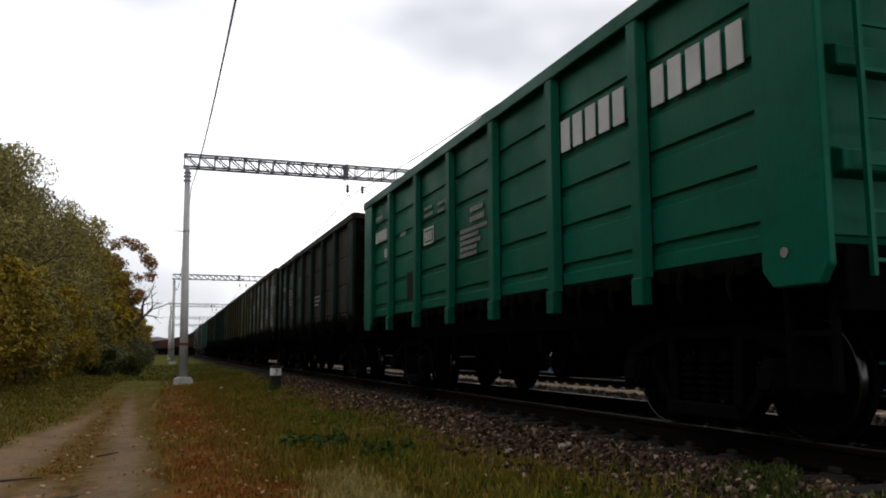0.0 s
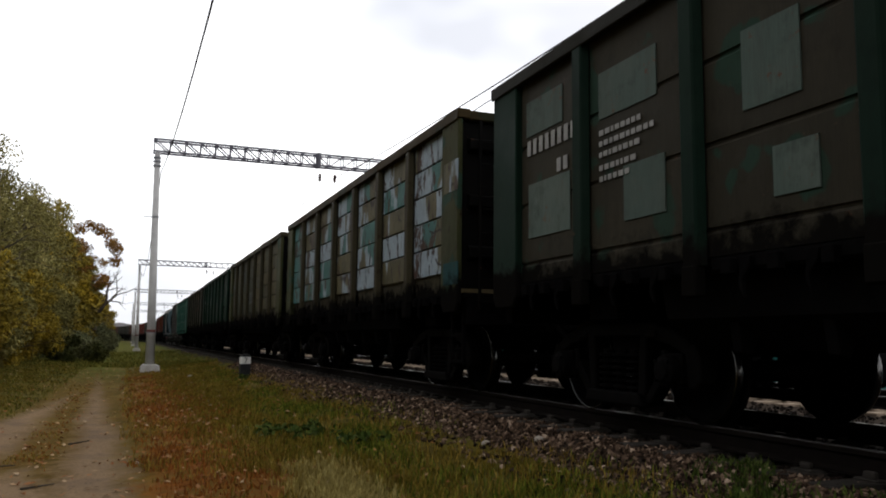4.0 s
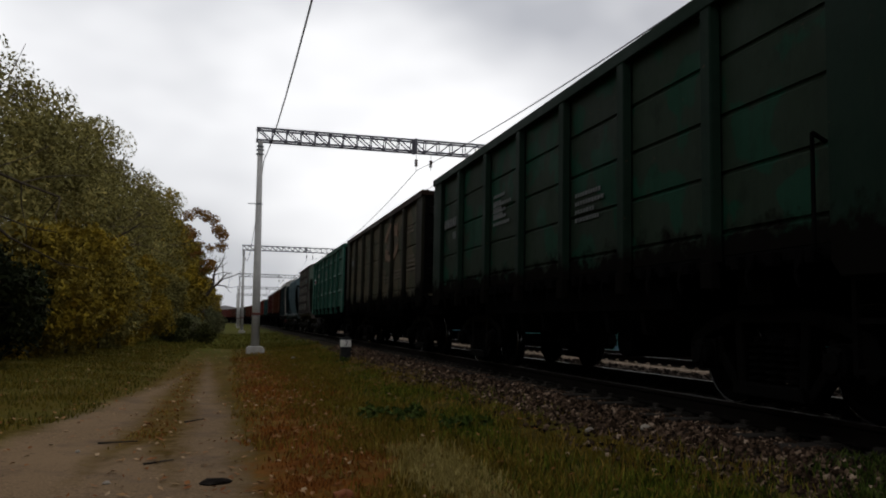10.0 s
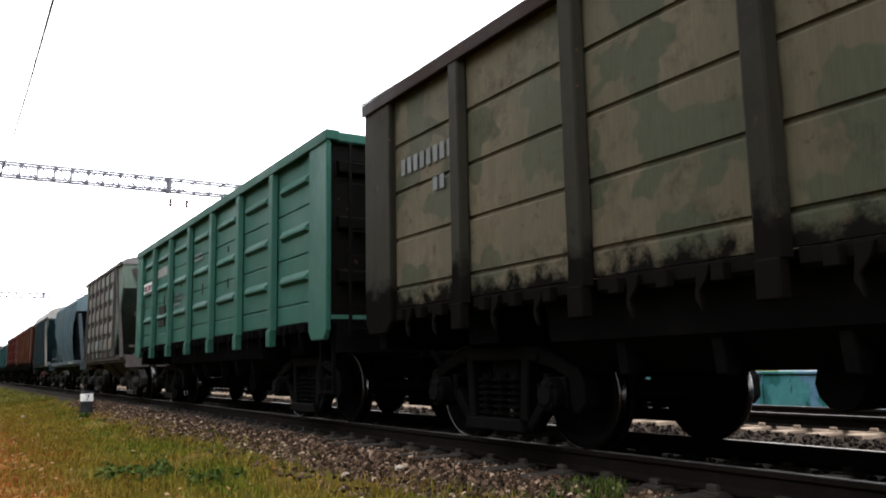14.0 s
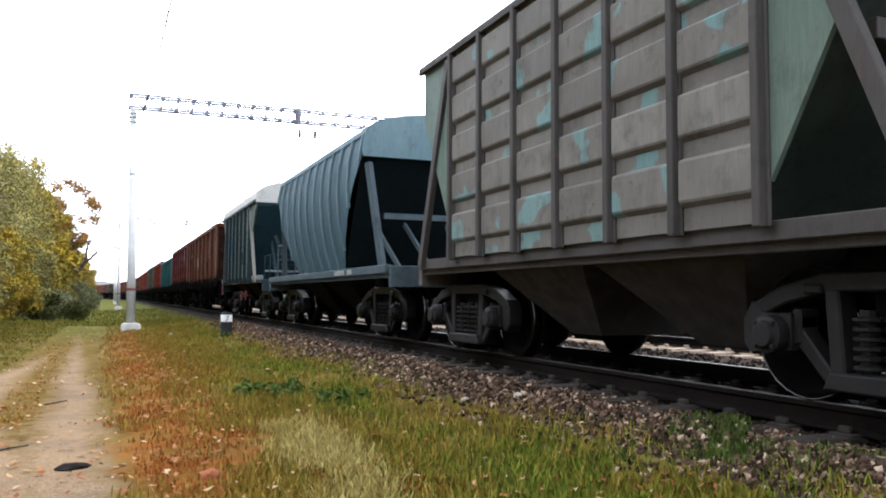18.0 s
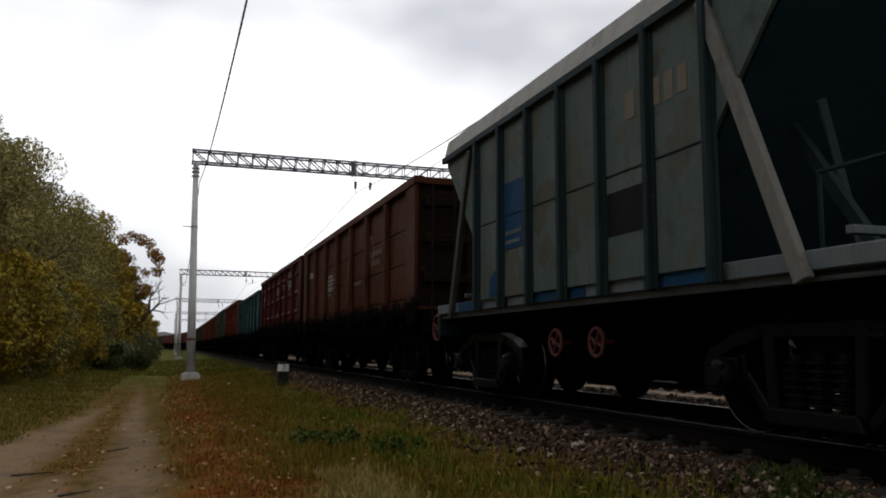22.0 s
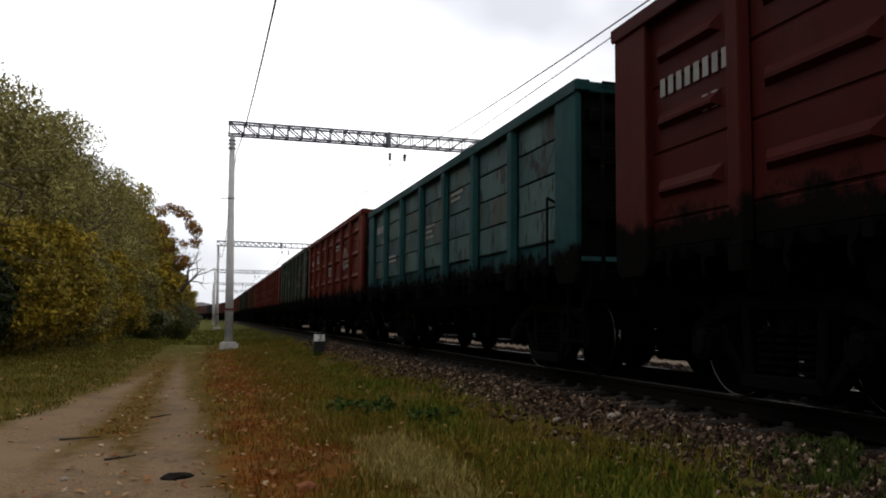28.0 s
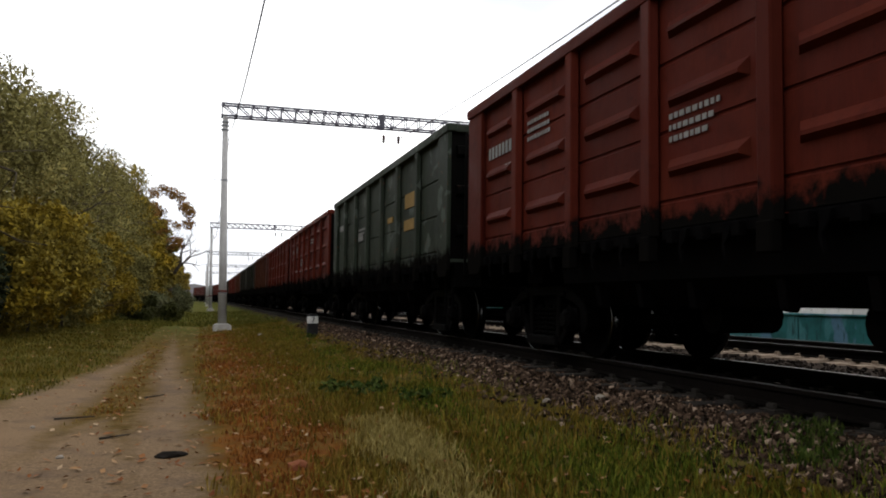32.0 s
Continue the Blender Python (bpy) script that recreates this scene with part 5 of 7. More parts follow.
def lay_track(name, line, y0, y1, label, loose, mat):
    t = new(name)
    tagged(t, label, "railway track", kind="structure")
    for sgn in (-1, 1):
        part("rail", rail_mesh_along(sgn * 0.795, line, -30, TRACK_END, 6), RAIL_SIDE, t, "rusty steel rail with a worn bright head")
        part("rail_head", rail_mesh_along(sgn * 0.795, line, -30, TRACK_END, 6, True), RAIL_TOP, t)
    rnd = random.Random(7)
    y = y0
    n = 0
    while y < y1 and n < 300:
        link("sleeper", sleeper_mesh(), mat, t, "", pose(line + rnd.uniform(-0.03, 0.03), y + rnd.uniform(-0.02, 0.02), rnd.uniform(-0.012, 0.006), 0, 0, rnd.uniform(-0.8, 0.8) * loose))
        y += 0.56
        n += 1
    return t


# ---- overhead line ----
def truss_gantry(y, detail=True):
    g = new("gantry")
    g.matrix_basis = pose(0, y, 0)
    tagged(g, "grey steel lattice gantry on a pale concrete pole across the tracks", "railway gantry", "gantries over the tracks")
    base_x, top_x, foot = 0.79, 0.66, ground_z(0.79, y)
    bm = bmesh.new()
    lathe(bm, [(foot, 0.175), (foot + 3, 0.155), (8.2, 0.105)], (0, 0, 0), 18, "Z")
    for v in bm.verts:
        k = (v.co.z - foot) / (8.2 - foot)
        v.co.x += base_x + (top_x - base_x) * k
    part("pole", bm, POLE_MAT, g, "tapered spun-concrete pole", smooth=True)
    bm = bmesh.new()
    prism(bm, [(-0.36, foot - 0.2), (0.36, foot - 0.2), (0.36, foot + 0.22), (0.26, foot + 0.30), (-0.26, foot + 0.30), (-0.36, foot + 0.22)], -0.36, 0.36, "Y")
    part("footing", bm, CONCRETE, g, "concrete footing block", at=(base_x, 0, 0), bevel=0.02)
    for z, r in ((foot + 1.55, 0.18), (5.55, 0.142), (7.65, 0.165), (7.83, 0.165), (7.98, 0.155)):
        bm = bmesh.new()
        lathe(bm, [(z - 0.025, r), (z + 0.025, r)], (base_x + (top_x - base_x) * (z - foot) / (8.2 - foot), 0, 0), 16, "Z")
        part("clamp_band", bm, GALV, g)
    bm = bmesh.new()
    zb = foot + 1.62
    lathe(bm, [(zb - 0.045, 0.176), (zb + 0.045, 0.176)], (base_x + (top_x - base_x) * (zb - foot) / (8.2 - foot), 0, 0), 16, "Z")
    part("painted_band", bm, BAND_RED, g, "thin dull red band")
    if detail:
        bm = bmesh.new()
        bar(bm, (0.25, 0, 5.55), (0.85, 0, 5.55), 0.03)
        part("side_arm", bm, GALV, g)
    # lattice beam: four chords, verticals, diagonals
    x0, x1, z0, z1, d = 0.48, 21.5, 8.22, 8.72, 0.22
    for yy in (-d, d):
        for z in (z0, z1):
            bm = bmesh.new()
            box(bm, ((x0 + x1) / 2, yy, z), (x1 - x0, 0.07, 0.07))
            part("chord", bm, TRUSS_STEEL, g)
    step = 0.60
    n = int((x1 - x0) / step)
    for i in range(n):
        xa = x0 + 0.05 + i * step
        bm = bmesh.new()
        for yy in (-d, d):
            bar(bm, (xa, yy, z0), (xa, yy, z1), 0.042)
            up = (xa < 7.3)
            a, b = ((xa, z1), (xa + step, z0)) if up else ((xa, z0), (xa + step, z1))
            bar(bm, (a[0], yy, a[1]), (b[0], yy, b[1]), 0.048)
        bar(bm, (xa, -d, z0), (xa, d, z0), 0.035)
        bar(bm, (xa, -d, z1), (xa, d, z1), 0.035)
        part("lattice_panel", bm, TRUSS_STEEL, g)
    for c, s in (((7.27, -d - 0.04, 8.47), (0.12, 0.05, 0.62)), ((7.27, d + 0.04, 8.47), (0.12, 0.05, 0.62)), ((14.3, 0, 8.47), (0.12, 0.55, 0.62))):
        bm = bmesh.new()
        box(bm, c, s)
        part("splice_plate", bm, TRUSS_STEEL, g)
    bm = bmesh.new()
    lathe(bm, [(-0.6, 0.175), (8.2, 0.105)], (21.2, 0, 0), 16, "Z")
    part("pole", bm, POLE_MAT, g, "tapered spun-concrete pole", smooth=True)
    for x in (7.36, 8.02, 12.2):
        bm = bmesh.new()
        tube(bm, (x, 0, 7.9), (x, 0, 8.22), 0.012, n=6)
        for k in range(3):
            lathe(bm, [(7.58 + k * 0.11, 0.03), (7.62 + k * 0.11, 0.085), (7.65 + k * 0.11, 0.085), (7.69 + k * 0.11, 0.03)], (x, 0, 0), 12, "Z")
        tube(bm, (x, 0, 7.42), (x, 0, 7.6), 0.015, n=6)
        part("insulator", bm, INSUL, g, "brown porcelain string insulator")
    return g


def hang_wire(name, pts, r, label, sag=0.0):
    t = new(name)
    tagged(t, label, "overhead wire")
    bm = bmesh.new()
    for a, b in zip(pts, pts[1:]):
        n = 18
        prev = Vector(a)
        for i in range(1, n + 1):
            f = i / n
            p = Vector(a).lerp(Vector(b), f) - Vector((0, 0, sag * 4 * f * (1 - f)))
            tube(bm, prev, p, r, n=5, caps=False)
            prev = p
    part("wire", bm, WIRE, t)
    return t


GANTRY_Y = [34.1 + 54.5 * i for i in range(-1, 5)]
for y in GANTRY_Y[1:]:
    truss_gantry(y, True)
hang_wire("feeder_wire", [(0.84, y, 7.45) for y in GANTRY_Y], 0.017, "thin feeder wire strung along the poles", 1.85)
hang_wire("catenary_wire", [(7.4, y, 7.42) for y in GANTRY_Y], 0.015, "messenger wire of the overhead line", 1.03)
hang_wire("contact_wire", [(7.0, y, 5.95) for y in GANTRY_Y], 0.011, "contact wire over the track", 0.02)
hang_wire("catenary_wire", [(11.2, y, 7.45) for y in GANTRY_Y], 0.012, "messenger wire over the second track", 0.75)
hang_wire("contact_wire", [(10.85, y, 5.95) for y in GANTRY_Y], 0.011, "contact wire over the second track", 0.02)
for dz in (0.0, 0.3, 0.6, 0.9):
    hang_wire("power_line", [(20.8, y, 8.9 + dz) for y in GANTRY_Y], 0.012, "power line beside the railway", 0.9)

# ---- distance post with its number ----
post = new("distance_post")
KX, KY = 3.40, 26.0
post.matrix_basis = pose(KX, KY, ground_z(KX, KY), 0, 0, 6)
tagged(post, "small black and white concrete distance post in the grass", "railway marker")
bm = bmesh.new()
box(bm, (0, 0, 0.19), (0.32, 0.2, 0.46))
part("base", bm, BLACK_PAINT, post, "black lower half", bevel=0.015)
bm = bmesh.new()
box(bm, (0, 0, 0.53), (0.32, 0.2, 0.22))
part("head", bm, WHITE_PAINT, post, "white upper half", bevel=0.015)
bm = bmesh.new()
prism(bm, [(-0.16, 0.641), (0.16, 0.641), (0.12, 0.72), (-0.12, 0.72)], -0.1, 0.1, "Y")
part("cap", bm, BLACK_PAINT, post, "black sloped cap", bevel=0.01)
txt = bpy.data.curves.new("figure", "FONT")
txt.body, txt.size, txt.extrude, txt.align_x = "7", 0.24, 0.003, "CENTER"
fig = new("figure", txt)
fig.data.materials.append(BLACK_PAINT)
fig.parent = post
fig.matrix_basis = pose(0, -0.104, 0.445, 90, 0, 0)
tagged(fig, "black number seven")

# ---- beyond the tracks: painted low wall, pale fence, trees ----
WALL = patched("teal_blue_wall_paint", (0.013, 0.085, 0.085), [((0.033, 0.125, 0.13), 0.50), ((0.06, 0.125, 0.18), 0.56)], (0.010, 0.04, 0.043))
PALE = plain("pale_fence_paint", (0.50, 0.50, 0.48), (0.62, 0.61, 0.59), 3, 0.8)
wall = new("platform_wall")
tagged(wall, "low teal and blue painted concrete wall beyond the tracks", "wall", kind="structure")
rnd = random.Random(3)


@shape("wall_panel", 0.015)
def wallpanel_mesh(bm):
    box(bm, (0, 0, 0.0), (0.2, 2.96, 1.02))
    box(bm, (-0.02, 0, 0.53), (0.3, 2.98, 0.06))


for i in range(46):
    link("wall_panel", wallpanel_mesh(), WALL, wall, "", (15.0 + rnd.uniform(-0.02, 0.02), -8 + 3 * i, -0.05))
fence = new("pale_fence")
tagged(fence, "pale sheet fence behind the low wall", "fence", kind="structure")


@shape("fence_sheet", 0.0)
def fence_mesh(bm):
    for i in range(10):
        box(bm, (0.02 * (i % 2), -1.35 + 0.3 * i, 0), (0.02, 0.29, 1.5))


for i in range(46):
    if i % 5 != 3:
        link("sheet", fence_mesh(), PALE, fence, "", (19.5, -8 + 3 * i, 0.12))

# ---- trees ----
LEAF_OLIVE = leaf_material("olive_autumn_leaves", [(0.1, (0.0820, 0.0760, 0.0260)), (0.4, (0.1500, 0.1330, 0.0430)), (0.65, (0.2180, 0.1850, 0.0600)), (0.9, (0.3050, 0.2400, 0.0760))])
LEAF_YELLOW = leaf_material("yellow_autumn_leaves", [(0.1, (0.0700, 0.0570, 0.0130)), (0.4, (0.1750, 0.1310, 0.0200)), (0.7, (0.2750, 0.1930, 0.0180)), (0.95, (0.3150, 0.1580, 0.0180))])
LEAF_SAGE = leaf_material("grey_green_leaves", [(0.1, (0.0450, 0.0530, 0.0260)), (0.5, (0.0950, 0.1000, 0.0480)), (0.9, (0.1500, 0.1400, 0.0620))])
LEAF_RUST = leaf_material("orange_brown_leaves", [(0.1, (0.0900, 0.0500, 0.0120)), (0.5, (0.1800, 0.0900, 0.0220)), (0.9, (0.2700, 0.1400, 0.0300))])
LEAF_DUSK = leaf_material("dark_olive_leaves", [(0.1, (0.0150, 0.0180, 0.0050)), (0.5, (0.0350, 0.0380, 0.0090)), (0.9, (0.0650, 0.0580, 0.0130))])
LEAF_DARK = leaf_material("dark_green_leaves", [(0.1, (0.0066, 0.0099, 0.0039)), (0.5, (0.0165, 0.0209, 0.0072)), (0.9, (0.0330, 0.0330, 0.0110))])


def leaves_mesh(name, centres, radii, counts, size, rng, droop=0.0):
    """Small folded leaves scattered in clumps."""
    pts = []
    for c, r, n in zip(centres, radii, counts):
        d = rng.normal(size=(n, 3))
        d /= np.linalg.norm(d, axis=1)[:, None] + 1e-9
        pts.append(np.array(c) + d * (r * rng.random((n, 1)) ** 0.45) * [1, 1, 0.85])
    p = np.concatenate(pts)
    n = len(p)
    a = rng.normal(size=(n, 3))
    a[:, 2] -= droop
    a /= np.linalg.norm(a, axis=1)[:, None]
    b = np.cross(a, rng.normal(size=(n, 3)))
    b /= np.linalg.norm(b, axis=1)[:, None] + 1e-9
    s = size * rng.uniform(0.6, 1.3, (n, 1))
    v = np.empty((n, 4, 3))
    v[:, 0], v[:, 1], v[:, 2], v[:, 3] = p - a * s, p + b * s * 0.45, p + a * s, p - b * s * 0.45
    me = bpy.data.meshes.new(name)
    idx = np.arange(4 * n).reshape(-1, 4)
    me.from_pydata(v.reshape(-1, 3).tolist(), [], idx.tolist())
    return me


def branch(bm, p, d, r, depth, rng, tips, spread_, reach=1.0):
    seg = 3
    for i in range(seg):
        q = p + d * (0.5 + 0.35 * depth) * reach
        tube(bm, p, q, r, r * 0.82, 6 if depth > 1 else 5, False)
        p, r = q, r * 0.82
        d = (d + Vector(rng.normal(size=3)) * 0.18).normalized()
        if depth > 0 and i > 0:
            for _ in range(2):
                e = (d + Vector(rng.normal(size=3)) * spread_).normalized()
                branch(bm, p, e, r * 0.6, depth - 1, rng, tips, spread_, reach)
    tips.append(p)


def tree(x, y, height, radius, mat, seed, name="tree", label="autumn tree with olive and yellow leaves", density=1.0, leaf=0.12, low=0.15, fine=1.0):
    rng = np.random.default_rng(seed)
    t = new(name)
    z = ground_z(x, y)
    t.matrix_basis = pose(x, y, z - 0.05)
    tagged(t, label, "tree" if name == "tree" else "bush", "autumn trees along the line" if name == "tree" else "bushes along the line")
    bm = bmesh.new()
    tips = []
    stems = 1 if name == "tree" else 4
    for k in range(stems):
        lean = Vector((rng.uniform(-0.25, 0.25), rng.uniform(-0.25, 0.25), 1)).normalized()
        p = Vector((rng.uniform(-0.4, 0.4) * (k > 0), rng.uniform(-0.4, 0.4) * (k > 0), 0))
        h = height * (0.28 if name == "tree" else 0.2)
        r = 0.022 * height / stems ** 0.5
        q = p + lean * h
        tube(bm, p, q, r, r * 0.75, 9)
        for _ in range(4 if name == "tree" else 2):
            e = (lean + Vector(rng.normal(size=3)) * 0.55).normalized()
            branch(bm, q, e, r * 0.6, 2 if height > 5 else 1, rng, tips, 0.75, min(1.1, radius / 3.8))
    part("trunk", bm, BARK, t, "dark trunk with spreading limbs")
    centres, radii, counts = [], [], []
    n = int(70 * density)
    for i in range(n):
        th, ph = rng.uniform(0, 2 * math.pi), math.acos(rng.uniform(-1, 1))
        rr = rng.uniform(0.45, 1.0) ** 0.6
        cz = height * (low + (1 - low) * 0.5) + math.cos(ph) * rr * height * (1 - low) * 0.47
        wide = radius * (1 - 0.25 * max(0, (cz / height - 0.55)) * 2)
        centres.append((math.sin(ph) * math.cos(th) * rr * wide, math.sin(ph) * math.sin(th) * rr * wide, cz))
        r = radius * rng.uniform(0.16, 0.34)
        radii.append(r)
        counts.append(int(150 * fine * (r / (radius * 0.25)) ** 2))
    for i in range(int(16 * density)):
        # loose sprays that break the outline
        th = rng.uniform(0, 2 * math.pi)
        k = rng.uniform(0.65, 1.0)
        centres.append((math.cos(th) * radius * 0.75 * k, math.sin(th) * radius * 0.75 * k, height * rng.uniform(0.45, 0.84)))
        radii.append(radius * 0.12)
        counts.append(int(26 * fine))
    link("crown", leaves_mesh("crown", centres, radii, counts, leaf, rng, 0.3), mat, t, "dense crown of small leaves")
    return t


rnd = random.Random(11)
# First six, out of view, are added to keep low sky light off wagons.
TREES = [(-10, -40, 10.5, 4.8), (-10.2, -31, 10.5, 4.8), (-10, -22, 11, 4.8), (-10, -13, 10.8, 4.8), (-10, -4, 11, 4.8), (-10, 5, 11, 4.6), (-9.05, 15.5, 7.25, 4.0), (-9.25, 22, 7.65, 4.0), (-8.75, 29, 8.15, 4.0), (-8.45, 36, 8.85, 4.0), (-8.05, 44, 9.65, 3.9), (-7.65, 52, 9.45, 3.8), (-7.45, 61, 9.85, 3.9), (-7.25, 71, 10.05, 4.0), (-7.65, 82, 10.25, 4.2), (-8.25, 95, 10.75, 4.5), (-9.75, 110, 11.25, 5), (-12.25, 128, 11.25, 5.5), (-15.25, 150, 12.25, 6), (-19.25, 178, 12.25, 7), (-25.25, 215, 13.25, 8)]
for i, (x, y, h, r) in enumerate(TREES):
    far = y > 70 or y < 6
    h += 2.0 if y > 6 else 0.0
    t = tree(x, y, h, r, LEAF_YELLOW if i in (13, 15, 17) else LEAF_OLIVE, 100 + i, label="tall willow-like tree with olive and yellow autumn leaves", density=1.6 if not far else 0.9, leaf=0.085 if not far else 0.2, low=0.05, fine=2.1 if not far else 1.0)
    if i == 9:
        bm = bmesh.new()
        for p, q, r0, r1 in (((0.1, 0, 3.0), (1.6, -1.0, 3.7), 0.11, 0.085), ((1.6, -1.0, 3.7), (3.2, -1.9, 4.15), 0.085, 0.06), ((3.2, -1.9, 4.15), (4.1, -2.1, 4.6), 0.06, 0.035), ((4.1, -2.1, 4.6), (4.7, -2.2, 5.05), 0.035, 0.015)):
            tube(bm, p, q, r0, r1, 7)
        part("limb", bm, BARK, t, "long dark bare limb")
for i, (x, y, h, r, mm) in enumerate([(-6.6, 20.5, 3.2, 2.0, LEAF_DARK), (-6.4, 25.5, 4.2, 2.1, LEAF_YELLOW), (-5.9, 29.5, 4.6, 2.2, LEAF_YELLOW), (-5.8, 34, 4.4, 2.1, LEAF_OLIVE), (-5.7, 39, 4.8, 2.2, LEAF_YELLOW), (-5.6, 45, 4.5, 2.2, LEAF_YELLOW), (-5.5, 52, 4.6, 2.2, LEAF_OLIVE), (-5.6, 60, 5.0, 2.3, LEAF_YELLOW), (-2.9, 83, 2.3, 2.2, LEAF_SAGE), (-4.6, 92, 3.2, 2.6, LEAF_SAGE), (-5.4, 72, 5.0, 2.4, LEAF_OLIVE)]):
    x += 0.35 if y < 80 else 0.0
    tree(x, y, h, r, mm, 300 + i, "bush", "thick roadside bush with yellowing leaves" if mm is not LEAF_DARK else "low dark green bush by the track", 0.9, 0.085, 0.0, 1.8)
tree(-3.3, 80, 12.6, 2.5, LEAF_RUST, 77, "tree", "thin tree with sparse orange-brown leaves", 0.36, 0.15, 0.42)
for i, (x, y, h, r) in enumerate([(-4.6, 66, 6.2, 2.2), (-4.8, 76, 6.6, 2.4), (-5.2, 88, 7.0, 2.6), (-6.2, 104, 7.4, 3.0), (-7.5, 122, 8.0, 3.4), (-4.1, 84, 8.2, 2.0), (-5.6, 140, 8.5, 2.8), (-5.8, 165, 9.0, 3.0), (-6.2, 195, 9.5, 3.4)]):
    tree(x, y, h, r, LEAF_YELLOW, 360 + i, "bush", "tall yellow roadside bush", 0.6, 0.2, 0.0)
tree(-2.6, 47, 1.3, 1.5, LEAF_DUSK, 371, "bush", "low dark green bush at the end of the ruts", 0.5, 0.08, 0.0)
tree(-3.4, 52, 1.7, 1.8, LEAF_SAGE, 372, "bush", "low grey-green bush at the end of the ruts", 0.5, 0.08, 0.0)
for i, (x, y, h, r) in enumerate([(24, 12, 7.5, 3.6), (25, 20, 9.0, 4.2), (24.5, 28, 9.4, 4.2), (26, 37, 10, 4.5), (26, 48, 10, 4.6), (27, 60, 10.5, 5), (27, 75, 11, 5), (28, 95, 11, 6)]):
    tree(x, y, h, r, LEAF_DUSK, 500 + i, "tree", "dark green tree beyond the second track", 0.8, 0.18, 0.1)

# far wood line and town, so far off that it does not shift
bm = bmesh.new()
rng = np.random.default_rng(5)
for i in range(90):
    a = -1.2 + 2.4 * i / 89
    r = 900
    x, y, h, wd = r * math.sin(a), r * math.cos(a), rng.uniform(9, 18), 30
    prism(bm, [(x - wd, -2), (x + wd, -2), (x + wd * 0.7, h * 0.8), (x + wd * 0.1, h), (x - wd * 0.6, h * 0.75)], y, y + 12, "Y")
FARWOOD = plain("hazy_far_woods", (0.20, 0.19, 0.20), (0.27, 0.25, 0.26), 0.02, 1.0)
tagged(part("backdrop", bm, FARWOOD, None), "hazy far woods and roofs on the skyline", "backdrop", kind="structure")

# ---- grass, fallen leaves, ballast ----
GRASS_GREEN = spread("green_grass_blades", [(0, (0.0180, 0.0320, 0.0040)), (0.5, (0.0880, 0.1130, 0.0120)), (1, (0.2050, 0.2000, 0.0260))], 0.8)
GRASS_OLIVE = spread("olive_grass_blades", [(0, (0.0620, 0.0477, 0.0062)), (0.5, (0.1172, 0.0880, 0.0111)), (1, (0.1860, 0.1320, 0.0194))], 0.85)
GRASS_YELLOW = spread("yellowing_grass_blades", [(0, (0.0839, 0.0611, 0.0085)), (0.5, (0.1498, 0.1091, 0.0154)), (1, (0.2277, 0.1637, 0.0262))], 0.85)
WEED_LEAF = spread("weed_leaves", [(0, (0.0200, 0.0360, 0.0060)), (0.6, (0.0500, 0.0760, 0.0130)), (1, (0.0950, 0.1150, 0.0270))], 0.7)
GRASS_TURF = spread("turf_blades", [(0, (0.0550, 0.0560, 0.0090)), (0.5, (0.1050, 0.1000, 0.0170)), (1, (0.1650, 0.1400, 0.0300))], 0.85)
GRASS_STRAW = spread("straw_blades", [(0, (0.1900, 0.1450, 0.0420)), (0.5, (0.3000, 0.2350, 0.0750)), (1, (0.4200, 0.3400, 0.1250))], 0.85)
GRASS_DRY = spread("dry_grass_blades", [(0, (0.0950, 0.0603, 0.0107)), (0.5, (0.1981, 0.1324, 0.0233)), (1, (0.3270, 0.2192, 0.0455))], 0.85)
GRASS_RED = spread("reddish_dry_stalks", [(0, (0.1113, 0.0338, 0.0078)), (0.5, (0.2223, 0.0714, 0.0153)), (1, (0.3051, 0.1251, 0.0276))], 0.85)
LITTER = spread("fallen_leaves", [(0, (0.1398, 0.0454, 0.0159)), (0.4, (0.2272, 0.0905, 0.0318)), (0.7, (0.2972, 0.1660, 0.0763)), (1, (0.3671, 0.2717, 0.1716))], 0.8)
STONES = spread("ballast_stones", [(0, (0.0090, 0.0056, 0.0037)), (0.35, (0.0340, 0.0205, 0.0130)), (0.7, (0.0800, 0.0500, 0.0325)), (0.93, (0.1950, 0.1310, 0.0890)), (1, (0.4000, 0.2950, 0.2150))], 0.9)


# Stones between the rails, coloured black as shade from the wagons.
STONES_SHADE = spread("shaded_ballast_stones", [(0, (0.004, 0.0035, 0.003)), (0.6, (0.010, 0.008, 0.007)), (1, (0.025, 0.021, 0.018))], 0.9, spec=0.05)


STONES_DARK = spread("dark_ballast_stones", [(0, (0.006, 0.005, 0.004)), (0.6, (0.018, 0.013, 0.010)), (1, (0.045, 0.034, 0.027))], 0.9, spec=0.03)


def rut(x, y):
    w = x + 0.18 * noise.noise((x * 0.35, y * 0.35, 4.0)) + 0.22 * noise.noise((x * 1.3, y * 1.1, 1.0)) + 0.15 * noise.noise((x * 5, y * 5, 3.0))
    right = abs(w - np.interp(y, [7, 30], [-0.28, -0.98])) < np.interp(y, [7, 34], [0.46, 0.2])
    return right or abs(w + 1.0) < np.interp(y, [7.0, 11.5], [0.65, -0.25]) or abs(w - np.interp(y, [8, 21], [-1.95, -1.25])) < np.interp(y, [8, 26], [0.62, -0.1])


